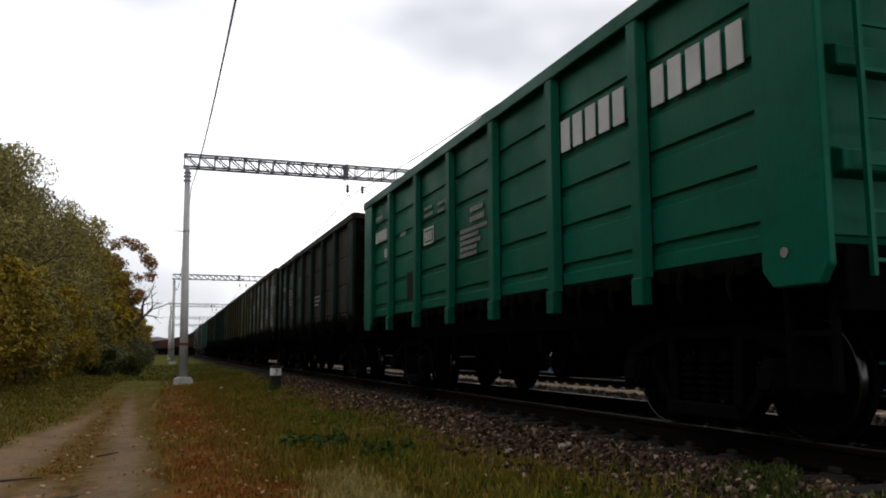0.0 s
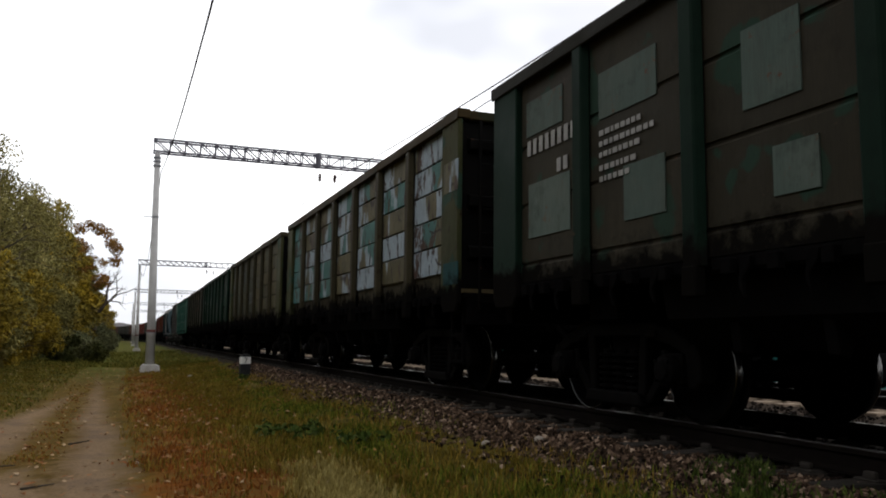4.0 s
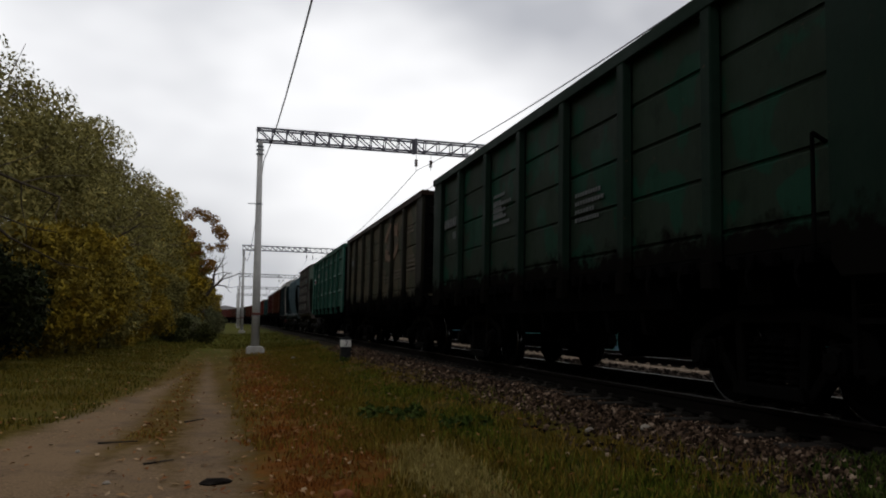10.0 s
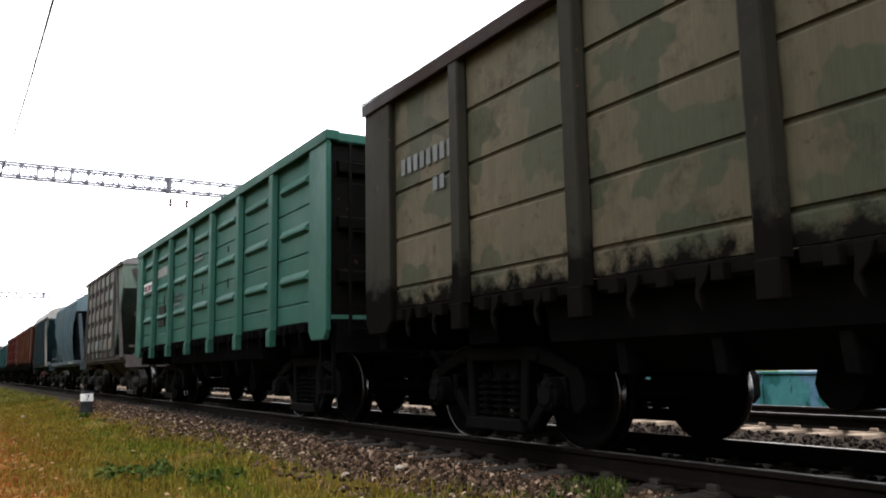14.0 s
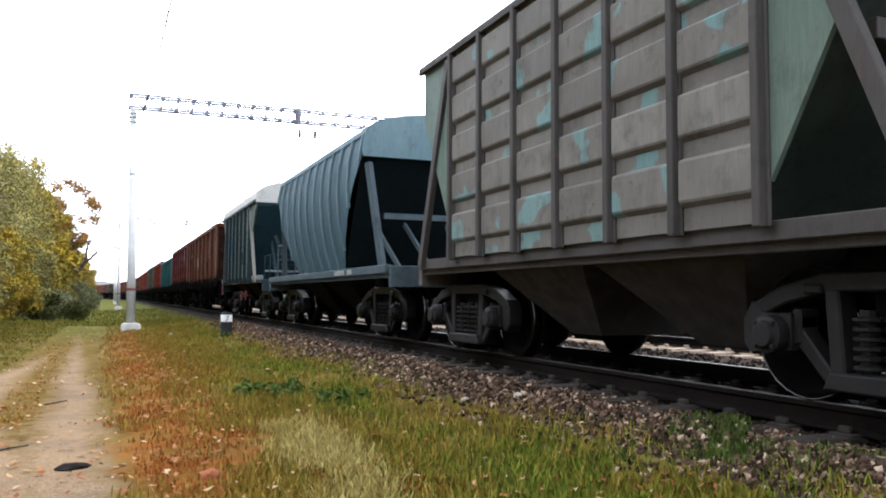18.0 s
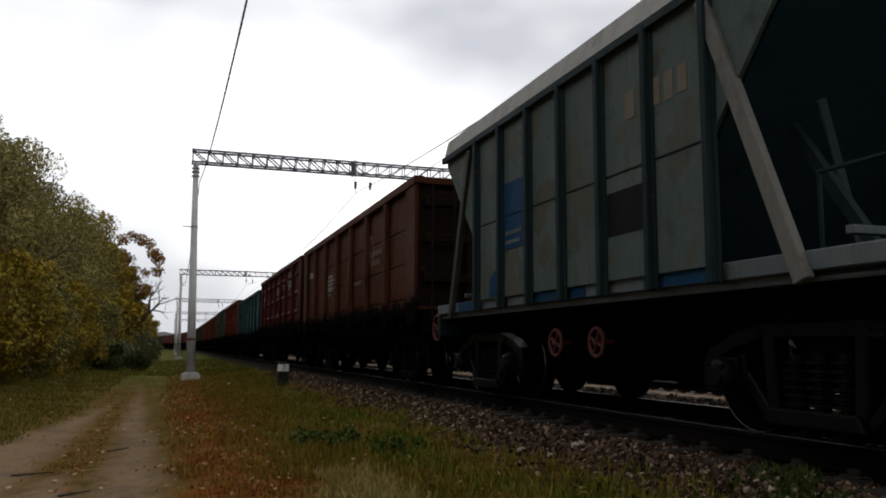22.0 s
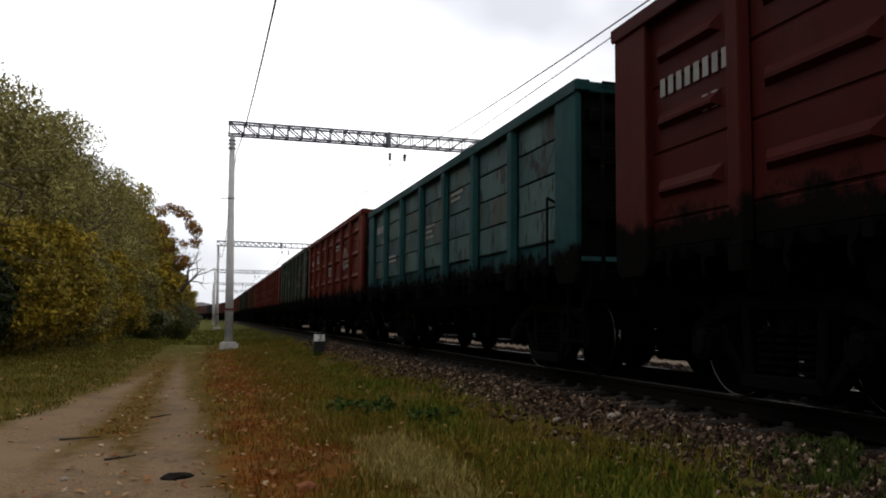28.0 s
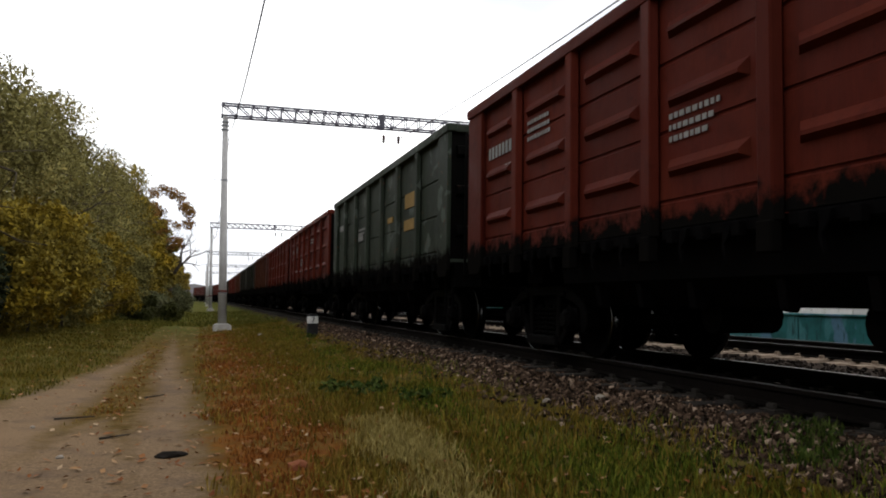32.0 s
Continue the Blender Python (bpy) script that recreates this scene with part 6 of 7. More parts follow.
def blades(name, mat, n, xr, yr, h, w, seed, keep, label, clump=0.5):
    rng = np.random.default_rng(seed)
    vs, fs = [], []
    k = 0
    while k < n:
        # thinner with distance
        y = yr[0] + (yr[1] - yr[0]) * rng.random() ** 1.9
        x = rng.uniform(*xr)
        if not keep(x, y, rng):
            k += 0.25
            continue
        if noise.noise((x * 1.3, y * 1.3, seed)) < rng.uniform(-0.6, clump):
            k += 0.25
            continue
        k += 1
        z = ground_z(x, y)
        hh = h * rng.uniform(0.45, 1.35)
        a = rng.uniform(0, 2 * math.pi)
        dx, dy = math.cos(a) * w * (1 + y / 40), math.sin(a) * w * (1 + y / 40)
        bx, by = rng.normal() * hh * 0.35, rng.normal() * hh * 0.35
        i = len(vs)
        vs += [(x - dx, y - dy, z - 0.02), (x + dx, y + dy, z - 0.02), (x + bx * 0.4 + dx * 0.7, y + by * 0.4 + dy * 0.7, z + hh * 0.6), (x + bx * 0.4 - dx * 0.7, y + by * 0.4 - dy * 0.7, z + hh * 0.6), (x + bx, y + by, z + hh)]
        fs += [(i, i + 1, i + 2, i + 3), (i + 3, i + 2, i + 4)]
    me = bpy.data.meshes.new(name)
    me.from_pydata(vs, [], fs)
    ob = link(name, me, mat, None)
    tagged(ob, label, "grass", kind="stuff")


def lush(x, y, r):
    k = math.exp(-((x - 3.0) / 0.6) ** 2) * (0.35 + math.exp(-((y - 12.5) / 3.5) ** 2) + 0.4 * math.exp(-((y - 6) / 2.0) ** 2)) + 0.3 * math.exp(-((x - 1.9) / 0.3) ** 2 - ((y - 8.5) / 0.7) ** 2)
    patch = 0.5 + 1.6 * noise.noise((x * 0.7, y * 0.45, 7.0))
    return r.random() < (1.2 * k + 0.05) * patch and 1.1 < x < 4.0


def red_strip(x, y, r):
    mid, half = np.interp(y, [6, 9, 22, 32], [0.70, 0.70, 0.95, 0.7]), np.interp(y, [5, 10, 22, 29, 32], [0.3, 0.5, 0.75, 0.6, 0.1])
    return not rut(x, y) and abs(x - mid + 0.7 * noise.noise((x * 0.8, y * 0.4, 2.0)) + 0.3 * noise.noise((x * 3, y * 2, 5.0))) < half + 0.35 * r.random() ** 2


def olive(x, y, r):
    return not rut(x, y) and noise.noise((x * 1.1, y * 0.7, 21.0)) > -0.38 + 0.4 * r.random() and (x < -2.3 + 0.4 * r.random() or 0.6 + 0.9 * r.random() < x < 3.6 + 0.4 * r.random() or (x < -1.6 and r.random() < 0.12))


blades("green_grass", GRASS_GREEN, 60000, (1.0, 4.1), (3.5, 42), 0.085, 0.006, 21, lush, "tufts of green grass on the verge", 0.8)
blades("olive_grass", GRASS_OLIVE, 62000, (-6.5, 4.0), (3.4, 46), 0.07, 0.0065, 22, olive, "olive autumn grass beside the dirt track", 0.6)
blades("far_grass", GRASS_TURF, 9000, (-5.5, 4.0), (40, 80), 0.11, 0.012, 30, lambda x, y, r: True, "rough green grass further along the verge", 0.9)
blades("olive_grass", GRASS_TURF, 34000, (-7.0, -1.7), (5, 48), 0.06, 0.007, 27, lambda x, y, r: not rut(x, y) and x < -2.0 + 0.5 * r.random() + 0.035 * max(0, y - 10), "short olive turf between the dirt track and the bushes", 0.9)
blades("dry_grass", GRASS_DRY, 20000, (-0.1, 3.9), (3.2, 40), 0.085, 0.006, 23, lambda x, y, r: not rut(x, y) and noise.noise((x * 0.9, y * 0.6, 31.0)) > -0.25 + 0.4 * r.random(), "dry straw-coloured grass on the verge", 0.3)
blades("dry_grass", GRASS_YELLOW, 26000, (0.8, 3.4), (3.5, 34), 0.075, 0.006, 33, lambda x, y, r: not rut(x, y) and abs(x - 1.75 + 0.9 * noise.noise((x * 0.6, y * 0.35, 12.0))) < 0.35 + 0.5 * r.random(), "yellowing grass between the red stalks and the green tufts", 0.5)
blades("straw_tuft", GRASS_STRAW, 30000, (1.05, 2.4), (4.6, 9.0), 0.10, 0.005, 26, lambda x, y, r: r.random() < math.exp(-((x - 1.62 - 0.08 * (y - 6)) / 0.24) ** 2 - ((y - 6.6) / 1.3) ** 2), "pale straw tuft in the verge", 0.9)
blades("dry_grass", GRASS_DRY, 2600, (-1.6, -0.4), (8, 26), 0.03, 0.006, 28, lambda x, y, r: not rut(x, y) and abs(x + 0.98 + 0.012 * (y - 8)) < 0.36 * r.random() ** 0.5 and noise.noise((x * 1.5, y * 0.7, 3.0)) > -0.05, "dry flattened grass between the ruts", 0.4)
blades("red_stalks", GRASS_RED, 1500, (-1.6, -0.4), (8, 22), 0.025, 0.006, 29, lambda x, y, r: not rut(x, y) and abs(x + 0.98) < 0.36 * r.random() ** 0.5, "brown stalks between the ruts", 0.4)
blades("red_stalks", GRASS_RED, 20000, (-0.2, 2.4), (4, 32), 0.05, 0.006, 25, red_strip, "reddish dry stalks along the dirt track", 0.5)

blades("red_stalks", GRASS_RED, 5000, (1.2, 2.6), (4.7, 6.8), 0.06, 0.006, 35, lambda x, y, r: r.random() < math.exp(-((x - 1.86) / 0.28) ** 2 - ((y - 5.65) / 0.5) ** 2), "patch of red stalks in the grass", 0.6)
blades("weeds", WEED_LEAF, 6000, (3.3, 4.8), (3.0, 5.3), 0.075, 0.009, 36, lambda x, y, r: noise.noise((x * 1.6, y * 1.3, 17.0)) > 0.06 + 0.2 * r.random(), "dark green weeds at the foot of the ballast", 0.8)

# the verge goes on behind the camera
blades("olive_grass", GRASS_OLIVE, 9000, (-6.5, 4.0), (4.2, -5), 0.07, 0.0065, 51, olive, "olive autumn grass beside the dirt track", 0.6)
blades("green_grass", GRASS_GREEN, 7000, (1.2, 4.0), (4.2, -5), 0.085, 0.006, 52, lambda x, y, r: x > 1.9 + 0.6 * r.random(), "green grass by the ballast", 0.8)
blades("red_stalks", GRASS_RED, 3500, (-0.2, 2.2), (4.4, -5), 0.05, 0.006, 53, lambda x, y, r: not rut(x, y) and abs(x - 0.75) < 0.5 + 0.3 * r.random(), "reddish dry stalks along the dirt track", 0.5)

rng = np.random.default_rng(31)
vs, fs = [], []
for k in range(8500):
    y = 4 + 34 * rng.random() ** 1.7
    x = rng.uniform(-4, 3.6)
    if rng.random() > 0.34 + 0.66 * max(math.exp(-((x - 0.55) / 0.9) ** 2), 0.8 * math.exp(-((x + 0.95) / 0.35) ** 2)) or noise.noise((x * 0.9, y * 0.6, 9.0)) < rng.uniform(-0.7, 0.35):
        continue
    z = ground_z(x, y) + 0.012
    if not rut(x, y):
        z += rng.uniform(0, 0.06)
    s, a = rng.uniform(0.016, 0.048), rng.uniform(0, 6.3)
    ca, sa = math.cos(a) * s, math.sin(a) * s
    i = len(vs)
    vs += [(x - ca, y - sa, z), (x + sa * 0.6, y - ca * 0.6, z + rng.uniform(0, 0.02)), (x + ca, y + sa, z + rng.uniform(0, 0.03)), (x - sa * 0.6, y + ca * 0.6, z + rng.uniform(0, 0.02))]
    fs.append((i, i + 1, i + 2, i + 3))
me = bpy.data.meshes.new("fallen_leaves")
me.from_pydata(vs, [], fs)
tagged(link("fallen_leaves", me, LITTER, None), "scattered brown and orange fallen leaves", "leaves", kind="stuff")


def stones(name, n, xr, yr, size, seed, zfun, label, power=1.7, mat=None):
    rng = np.random.default_rng(seed)
    base = np.array([(1, 0, 0), (-1, 0, 0), (0, 1, 0), (0, -1, 0), (0, 0, 1), (0, 0, -1)], float)
    tri = np.array([(0, 2, 4), (2, 1, 4), (1, 3, 4), (3, 0, 4), (2, 0, 5), (1, 2, 5), (3, 1, 5), (0, 3, 5)])
    vs, fs = [], []
    for k in range(n):
        y = yr[0] + (yr[1] - yr[0]) * rng.random() ** power
        x = rng.uniform(*xr)
        s = size * rng.uniform(0.5, 1.5) * (1 + y / 60)
        q = rng.normal(size=(3, 3))
        q, _ = np.linalg.qr(q)
        p = (base * rng.uniform(0.6, 1.2, (6, 1)) * s * [1, 0.8, 0.65]) @ q.T + [x, y, zfun(x, y) + s * 0.25]
        fs += (tri + len(vs)).tolist()
        vs += p.tolist()
    me = bpy.data.meshes.new(name)
    me.from_pydata(vs, [], fs)
    tagged(link(name, me, mat or STONES, None), label, "gravel", kind="stuff")


def bank(x, y):
    return ground_z(x, y) + (0.0 if x < 4.15 else 0.01)


stones("ballast", 21000, (3.72, 4.5), (3.0, 34), 0.028, 41, bank, "crushed stone ballast spilling into the grass")
stones("ballast", 3200, (3.72, 4.5), (3.2, -5), 0.028, 48, bank, "crushed stone ballast spilling into the grass")
stones("stray_ballast", 900, (3.3, 3.8), (3.0, 30), 0.034, 47, bank, "stray stones in the grass edge")
# Darker stones here carry the edge of the train's shade.
stones("ballast", 5000, (4.3, 4.9), (2.0, 26), 0.03, 45, lambda x, y: -0.245, "crushed stone ballast over the sleeper ends, darkened as shade", mat=STONES_DARK)
stones("ballast", 5000, (4.7, 6.9), (2.0, 30), 0.034, 42, bank, "ballast between the rails, the train's shade in its black colour", mat=STONES_SHADE)
stones("ballast", 1800, (8.2, 9.4), (2.0, 40), 0.036, 43, bank, "crushed stone ballast of the second track", mat=STONES_DARK)

# small things lying about
STONE_PALE = plain("pale_stone", (0.22, 0.19, 0.155), (0.32, 0.28, 0.23), 12, 0.9, 0, 0.5)


def lump(name, x, y, s, mat, label, category, squash_=0.5, seed=1):
    rng = np.random.default_rng(seed)
    bm = bmesh.new()
    bmesh.ops.create_icosphere(bm, subdivisions=2, radius=1)
    for v in bm.verts:
        k = 1 + 0.3 * noise.noise(v.co * 1.6 + Vector((seed, 0, 0)))
        v.co = Vector((v.co.x * s[0] * k, v.co.y * s[1] * k, v.co.z * s[2] * k))
    ob = part(name, bm, mat, None)
    ob.matrix_basis = pose(x, y, ground_z(x, y) + s[2] * 0.35, 0, 0, rng.uniform(0, 90))
    tagged(ob, label, category)


lump("mud_clod", -0.22, 7.32, (0.13, 0.09, 0.04), plain("black_mud", (0.008, 0.007, 0.006), (0.02, 0.016, 0.013), 20, 0.9, 0.0, 0.6, spec=0.02), "flat black clod lying in the dirt rut", "debris", seed=2)
lump("brick_piece", 0.75, 6.35, (0.09, 0.07, 0.05), plain("broken_brick", (0.17, 0.055, 0.025), (0.24, 0.09, 0.045), 14, 0.9), "broken orange brick in the grass", "debris", seed=3)
for i, (x, y, s) in enumerate([(4.0, 7.6, 0.07), (3.75, 8.4, 0.06), (-1.1, 7.4, 0.035), (-1.6, 9.0, 0.03), (1.9, 28, 0.1), (0.1, 9.5, 0.03)]):
    lump("stone", x, y, (s, s * 0.8, s * 0.6), STONE_PALE, "pale stone lying by the track", "stone", seed=10 + i)
for i, (x, y, ln) in enumerate([(-1.5, 9.6, 0.4), (-0.9, 8.3, 0.3), (-0.7, 11.5, 0.35)]):
    bm = bmesh.new()
    tube(bm, (0, 0, 0.012), (ln, 0.05, 0.02), 0.012, 0.007, 6)
    ob = part("twig", bm, BARK, None, at=pose(x, y, ground_z(x, y), 0, 0, 20 * i))
    tagged(ob, "dry twig on the dirt track", "twig")
rng = np.random.default_rng(61)
for i, (x, y) in enumerate([(2.15, 10.6), (2.35, 11.0), (1.8, 11.2), (2.6, 9.4), (3.1, 24.0)]):
    w = new("weed")
    w.matrix_basis = pose(x, y, ground_z(x, y))
    tagged(w, "low broad-leaved green weed on the verge", "plant")
    c = [(rng.normal() * 0.14, rng.normal() * 0.14, 0.05 + 0.09 * rng.random()) for _ in range(9)]
    link("foliage", leaves_mesh("foliage", c, [0.09] * 9, [12] * 9, 0.05, rng), WEED_LEAF, w)

# ---- the train ----
rnd = random.Random(5)
WAGONS = []
PITCH = 13.56          # from one open wagon to the next


def ready(w, centre):
    WAGONS.append((w, centre))
    return w


def letter_bars(w, mat, y0, z0, n, lw, gap, h, label):
    """Company lettering as plain upright blocks."""
    for i in range(n):
        yy = y0 - i * (lw + gap) - lw / 2
        # skip what would lie across a post
        if min(abs(yy - p) for p in POSTS) < 0.14 + lw / 2:
            continue
        bm = bmesh.new()
        box(bm, (-HALF - 0.003, yy, z0), (0.012, lw, h))
        part("letter_block", bm, mat, w, label)


def arc_strip(bm, x, thick, points):
    """A flat curved band: points of (inner, outer), each (y, z)."""
    rows = [[bm.verts.new((xx, *p)) for xx in (x, x + thick) for p in pair] for pair in points]
    for a, b in zip(rows, rows[1:]):
        for i, j in ((0, 1), (1, 3), (3, 2), (2, 0)):
            bm.faces.new((a[i], a[j], b[j], b[i]))
    for r in (rows[0], rows[-1]):
        bm.faces.new((r[0], r[1], r[3], r[2]))


def ring_logo(w, mat, y, z, r, label, x=-HALF - 0.004):
    for a0, a1 in ((80, 250), (280, 425)):
        bm = bmesh.new()
        arc_strip(bm, x, 0.008, [[(y + k * r * math.cos(radians(a)), z + k * r * math.sin(radians(a))) for k in (0.88, 1.08)] for a in np.linspace(a0, a1, 14)])
        part("emblem", bm, mat, w, label)
    bm = bmesh.new()
    box(bm, (x, y, z), (0.008, r * 0.13, r * 1.5))
    part("emblem_bar", bm, mat, w)


def dress(w, seed, numb=True, texts=3, mat=None, ribbed=False):
    """Number and data panels, near the wagon's far end and in its bays, as bars."""
    r = random.Random(seed)
    mat = mat or MARK
    if numb:
        bar_rows(w, mat, 5.36, 2.86, number_rows(8, 0.08, 0.055, 0.17), label="white wagon number, unreadable bars")
        bar_rows(w, mat, 4.7, 2.55, number_rows(2, 0.08, 0.055, 0.14), label="white wagon number, unreadable bars")
    for i in range(texts):
        bay = r.choice([2, 3, 4, 5])
        a, b = BAYS[bay]
        z, n = (r.choice([2.38, 3.02]), r.choice([2, 3])) if ribbed else (r.uniform(2.1, 2.9), r.choice([2, 3, 4]))
        bar_rows(w, mat, b - 0.15, z, text_rows(r, n, (b - a) * r.uniform(0.4, 0.7), 0.05, 0.105))


w = ready(gondola("bright green steel open coal wagon with white lettering", P_GREEN, "smooth", 5, None, P_GREEN, low_mat=P_DKGREEN, top=3.77), -6.2)
letter_bars(w, MARK_BRIGHT, -2.66, 2.95, 5, 0.19, 0.075, 0.34, "large white company lettering, as plain blocks")
letter_bars(w, MARK_BRIGHT, -4.36, 2.95, 5, 0.18, 0.07, 0.34, "large white company lettering, as plain blocks")
bar_rows(w, MARK_BRIGHT, 5.40, 2.92, number_rows(8, 0.085, 0.055, 0.21), label="white wagon number as plain bars")
bar_rows(w, MARK_BRIGHT, 4.72, 2.55, number_rows(2, 0.085, 0.055, 0.16))
bar_rows(w, MARK, 5.4, 3.3, text_rows(rnd, 1, 0.6, 0.09))
bar_rows(w, MARK, 0.10, 2.62, text_rows(rnd, 2, 0.62, 0.07, 0.13))
bar_rows(w, MARK, 0.50, 2.36, text_rows(rnd, 5, 1.05, 0.055, 0.085))
bar_rows(w, MARK_BRIGHT, 2.22, 2.52, [(0, 0.12, 0.5, 0.03), (0, -0.12, 0.5, 0.03), (0, 0, 0.03, 0.24), (0.47, 0, 0.03, 0.24), (0.08, 0, 0.08, 0.15), (0.2, 0, 0.08, 0.15), (0.32, 0, 0.08, 0.15)], label="white framed stencil, plain bars")
bar_rows(w, MARK, 2.2, 2.98, text_rows(rnd, 2, 0.45))
bar_rows(w, MARK, 1.5, 2.95, text_rows(rnd, 2, 0.5))
bar_rows(w, MARK, 3.6, 2.75, text_rows(rnd, 1, 0.5, 0.07))
bm = bmesh.new()
box(bm, (-HALF + 0.012, 2.98, 1.80), (0.012, 0.50, 0.48))
part("repair_patch", bm, MARK_DARK, w, "square of dark paint")
bm = bmesh.new()
tube(bm, (-HALF - 0.08, -5.92, 1.33), (-HALF - 0.06, -5.92, 1.33), 0.035, n=14)
part("white_spot", bm, MARK, w)

w = ready(gondola("dark brown open wagon with faded green patches", P_BROWN_G, "smooth", 3, P_DKGREEN, rail_mat=P_BROWN, top=3.77), PITCH - 6.2)
dress(w, 2, True, 3)
for y, z, ww, hh, mm in [(5.0, 3.2, 0.8, 0.4, P_DULLTEAL), (4.9, 2.15, 0.9, 0.6, P_DULLTEAL), (3.45, 3.05, 0.9, 0.45, P_DULLTEAL), (3.2, 2.05, 0.6, 0.5, P_DULLTEAL), (1.7, 2.7, 0.55, 0.6, P_DULLTEAL), (1.5, 1.9, 0.4, 0.35, P_DULLTEAL)]:
    bm = bmesh.new()
    box(bm, (-HALF + 0.008, y, z), (0.012, ww, hh))
    part("paint_patch", bm, mm, w, "faded patch of grey-green paint")
w = ready(gondola("patchwork wagon of rusty, teal and white painted boards", P_RUSTY, "boards", 5, P_UMBER, None, P_PATCHES, corner_mat=P_OLIVE_LT, end_boards=P_SEABOARDS, green_from=4.0, top=3.85, rail_mat=P_OLIVE), 2 * PITCH - 6.2)
for yy, zz, ww, hh, mm in ((-6.05, 2.95, 0.5, 0.42, P_PATCHES), (-6.07, 1.62, 0.52, 0.3, P_TEAL)):
    bm = bmesh.new()
    box(bm, (-HALF - 0.072, yy, zz), (0.012, ww, hh))
    part("paint_patch", bm, mm, w, "patch of other paint on the corner post")
w = ready(gondola("rust-brown open wagon with olive boards and dents", P_OLIVE, "boards", 5, P_UMBER, None, P_OLDBOARDS, corner_mat=P_OLIVE_LT, end_boards=P_MOSSBOARDS, green_from=-1.0, top=3.83), 3 * PITCH - 6.2)
dress(w, 4, True, 1, MARK_FAINT)
w = ready(gondola("dark grey-green open wagon with worn stencils", P_DKGREEN_BROWN, "smooth", 4, P_DKGREEN, top=3.80, grab=True), 4 * PITCH - 6.2)
dress(w, 5, False, 3, MARK_FAINT)
bar_rows(w, MARK_FAINT, 5.42, 2.74, number_rows(8, 0.07, 0.055, 0.17), label="worn white wagon number, unreadable bars")
bar_rows(w, MARK_FAINT, 4.78, 2.47, number_rows(2, 0.07, 0.055, 0.13))
w = ready(gondola("grey-brown open wagon with a round peach arrow emblem", P_LOGO_BROWN, "smooth", 4, P_BROWN, low_mat=P_BROWN, rail_mat=P_RUST_SHADE, top=3.78), 5 * PITCH - 6.2)
dress(w, 6, True, 0, MARK_FAINT)
bar_rows(w, MARK_STAIN, -1.35, 1.98, text_rows(rnd, 2, 0.8, 0.042, 0.09))
bar_rows(w, MARK_STAIN, -2.8, 2.1, text_rows(rnd, 3, 1.0, 0.042, 0.09))
bar_rows(w, MARK_STAIN, -4.45, 2.36, text_rows(rnd, 4, 1.1, 0.05, 0.11))
bar_rows(w, MARK_STAIN, -4.4, 3.10, text_rows(rnd, 2, 1.0, 0.06, 0.12))
# round emblem of two bent arrows, painted over the post as well
EY, EZ = -2.26, 2.92


def on_ring(deg, k):
    return EY - 0.90 * k * math.cos(radians(deg)), EZ + 0.48 * k * math.sin(radians(deg))


for d0 in (168, 348):
    turns_ = np.linspace(d0, d0 - 121, 45)
    runs = []
    for d in turns_:
        over = abs(on_ring(d, 0.97)[0] - POSTS[1]) < 0.13
        if not runs or runs[-1][0] != over:
            runs.append((over, []))
        runs[-1][1].append([on_ring(d, 0.78), on_ring(d, 1.12)])
    for over, pairs in runs:
        if len(pairs) > 1:
            bm = bmesh.new()
            arc_strip(bm, -HALF - (0.092 if over else 0.004), 0.008 if over else 0.02, pairs)
            part("emblem_band", bm, MARK_PEACH, w, "faded peach curved band of a round emblem")
    tip = d0 - 121
    bm = bmesh.new()
    prism(bm, [on_ring(tip, 0.55), on_ring(tip, 1.36), on_ring(tip - 36, 1.0)], -HALF - 0.006, -HALF + 0.016, "X")
    part("emblem_arrowhead", bm, MARK_PEACH, w, "faded peach arrowhead")
letter_bars(w, MARK_STAIN, -1.62, 2.86, 10, 0.10, 0.07, 0.10, "faded company lettering, as plain blocks")
w = ready(gondola("sea-green ribbed open wagon with a white and red plate", P_SEA, "ribbed", 4, top=3.80, trough=0.70, rib_lift=0.05), 6 * PITCH - 6.2)
dress(w, 7, False, 3, MARK_FAINT, True)
bm = bmesh.new()
box(bm, (-HALF - 0.01, 5.0, 2.78), (0.02, 1.05, 0.26))
part("plate", bm, MARK_BRIGHT, w, "white company plate")
bm = bmesh.new()
for k, wd in ((0, 0.09), (1, 0.05), (2, 0.13), (4, 0.08), (5, 0.09), (6, 0.03), (6.6, 0.06)):
    box(bm, (-HALF - 0.022, 5.42 - 0.135 * k, 2.78), (0.006, wd, 0.13))
part("plate_lettering", bm, plain("navy_lettering", (0.02, 0.022, 0.05), (0.035, 0.035, 0.07)), w, "dark blue plain blocks on the plate")
bm = bmesh.new()
for k in range(14):
    a = 2 * math.pi * k / 14
    box(bm, (-HALF - 0.023, 5.02 + 0.075 * math.cos(a), 2.78 + 0.075 * math.sin(a)), (0.006, 0.045, 0.045), Matrix.Rotation(a, 3, "X"))
part("plate_ring", bm, RED_SIGN, w, "orange-red ring between the blocks")
for yy, zz, ww, hh in ((-0.02, 2.30, 0.05, 0.20), (1.72, 2.62, 0.04, 0.22), (0.95, 2.74, 0.05, 0.34), (-1.70, 2.86, 0.06, 0.10), (-1.72, 2.26, 0.05, 0.16), (3.3, 2.36, 0.04, 0.2), (0.2, 2.96, 0.03, 0.14)):
    bm = bmesh.new()
    box(bm, (-HALF + 0.008, yy, zz), (0.012, ww, hh))
    part("rust_streak", bm, P_RUST_SHADE, w, "dark streak of rust")
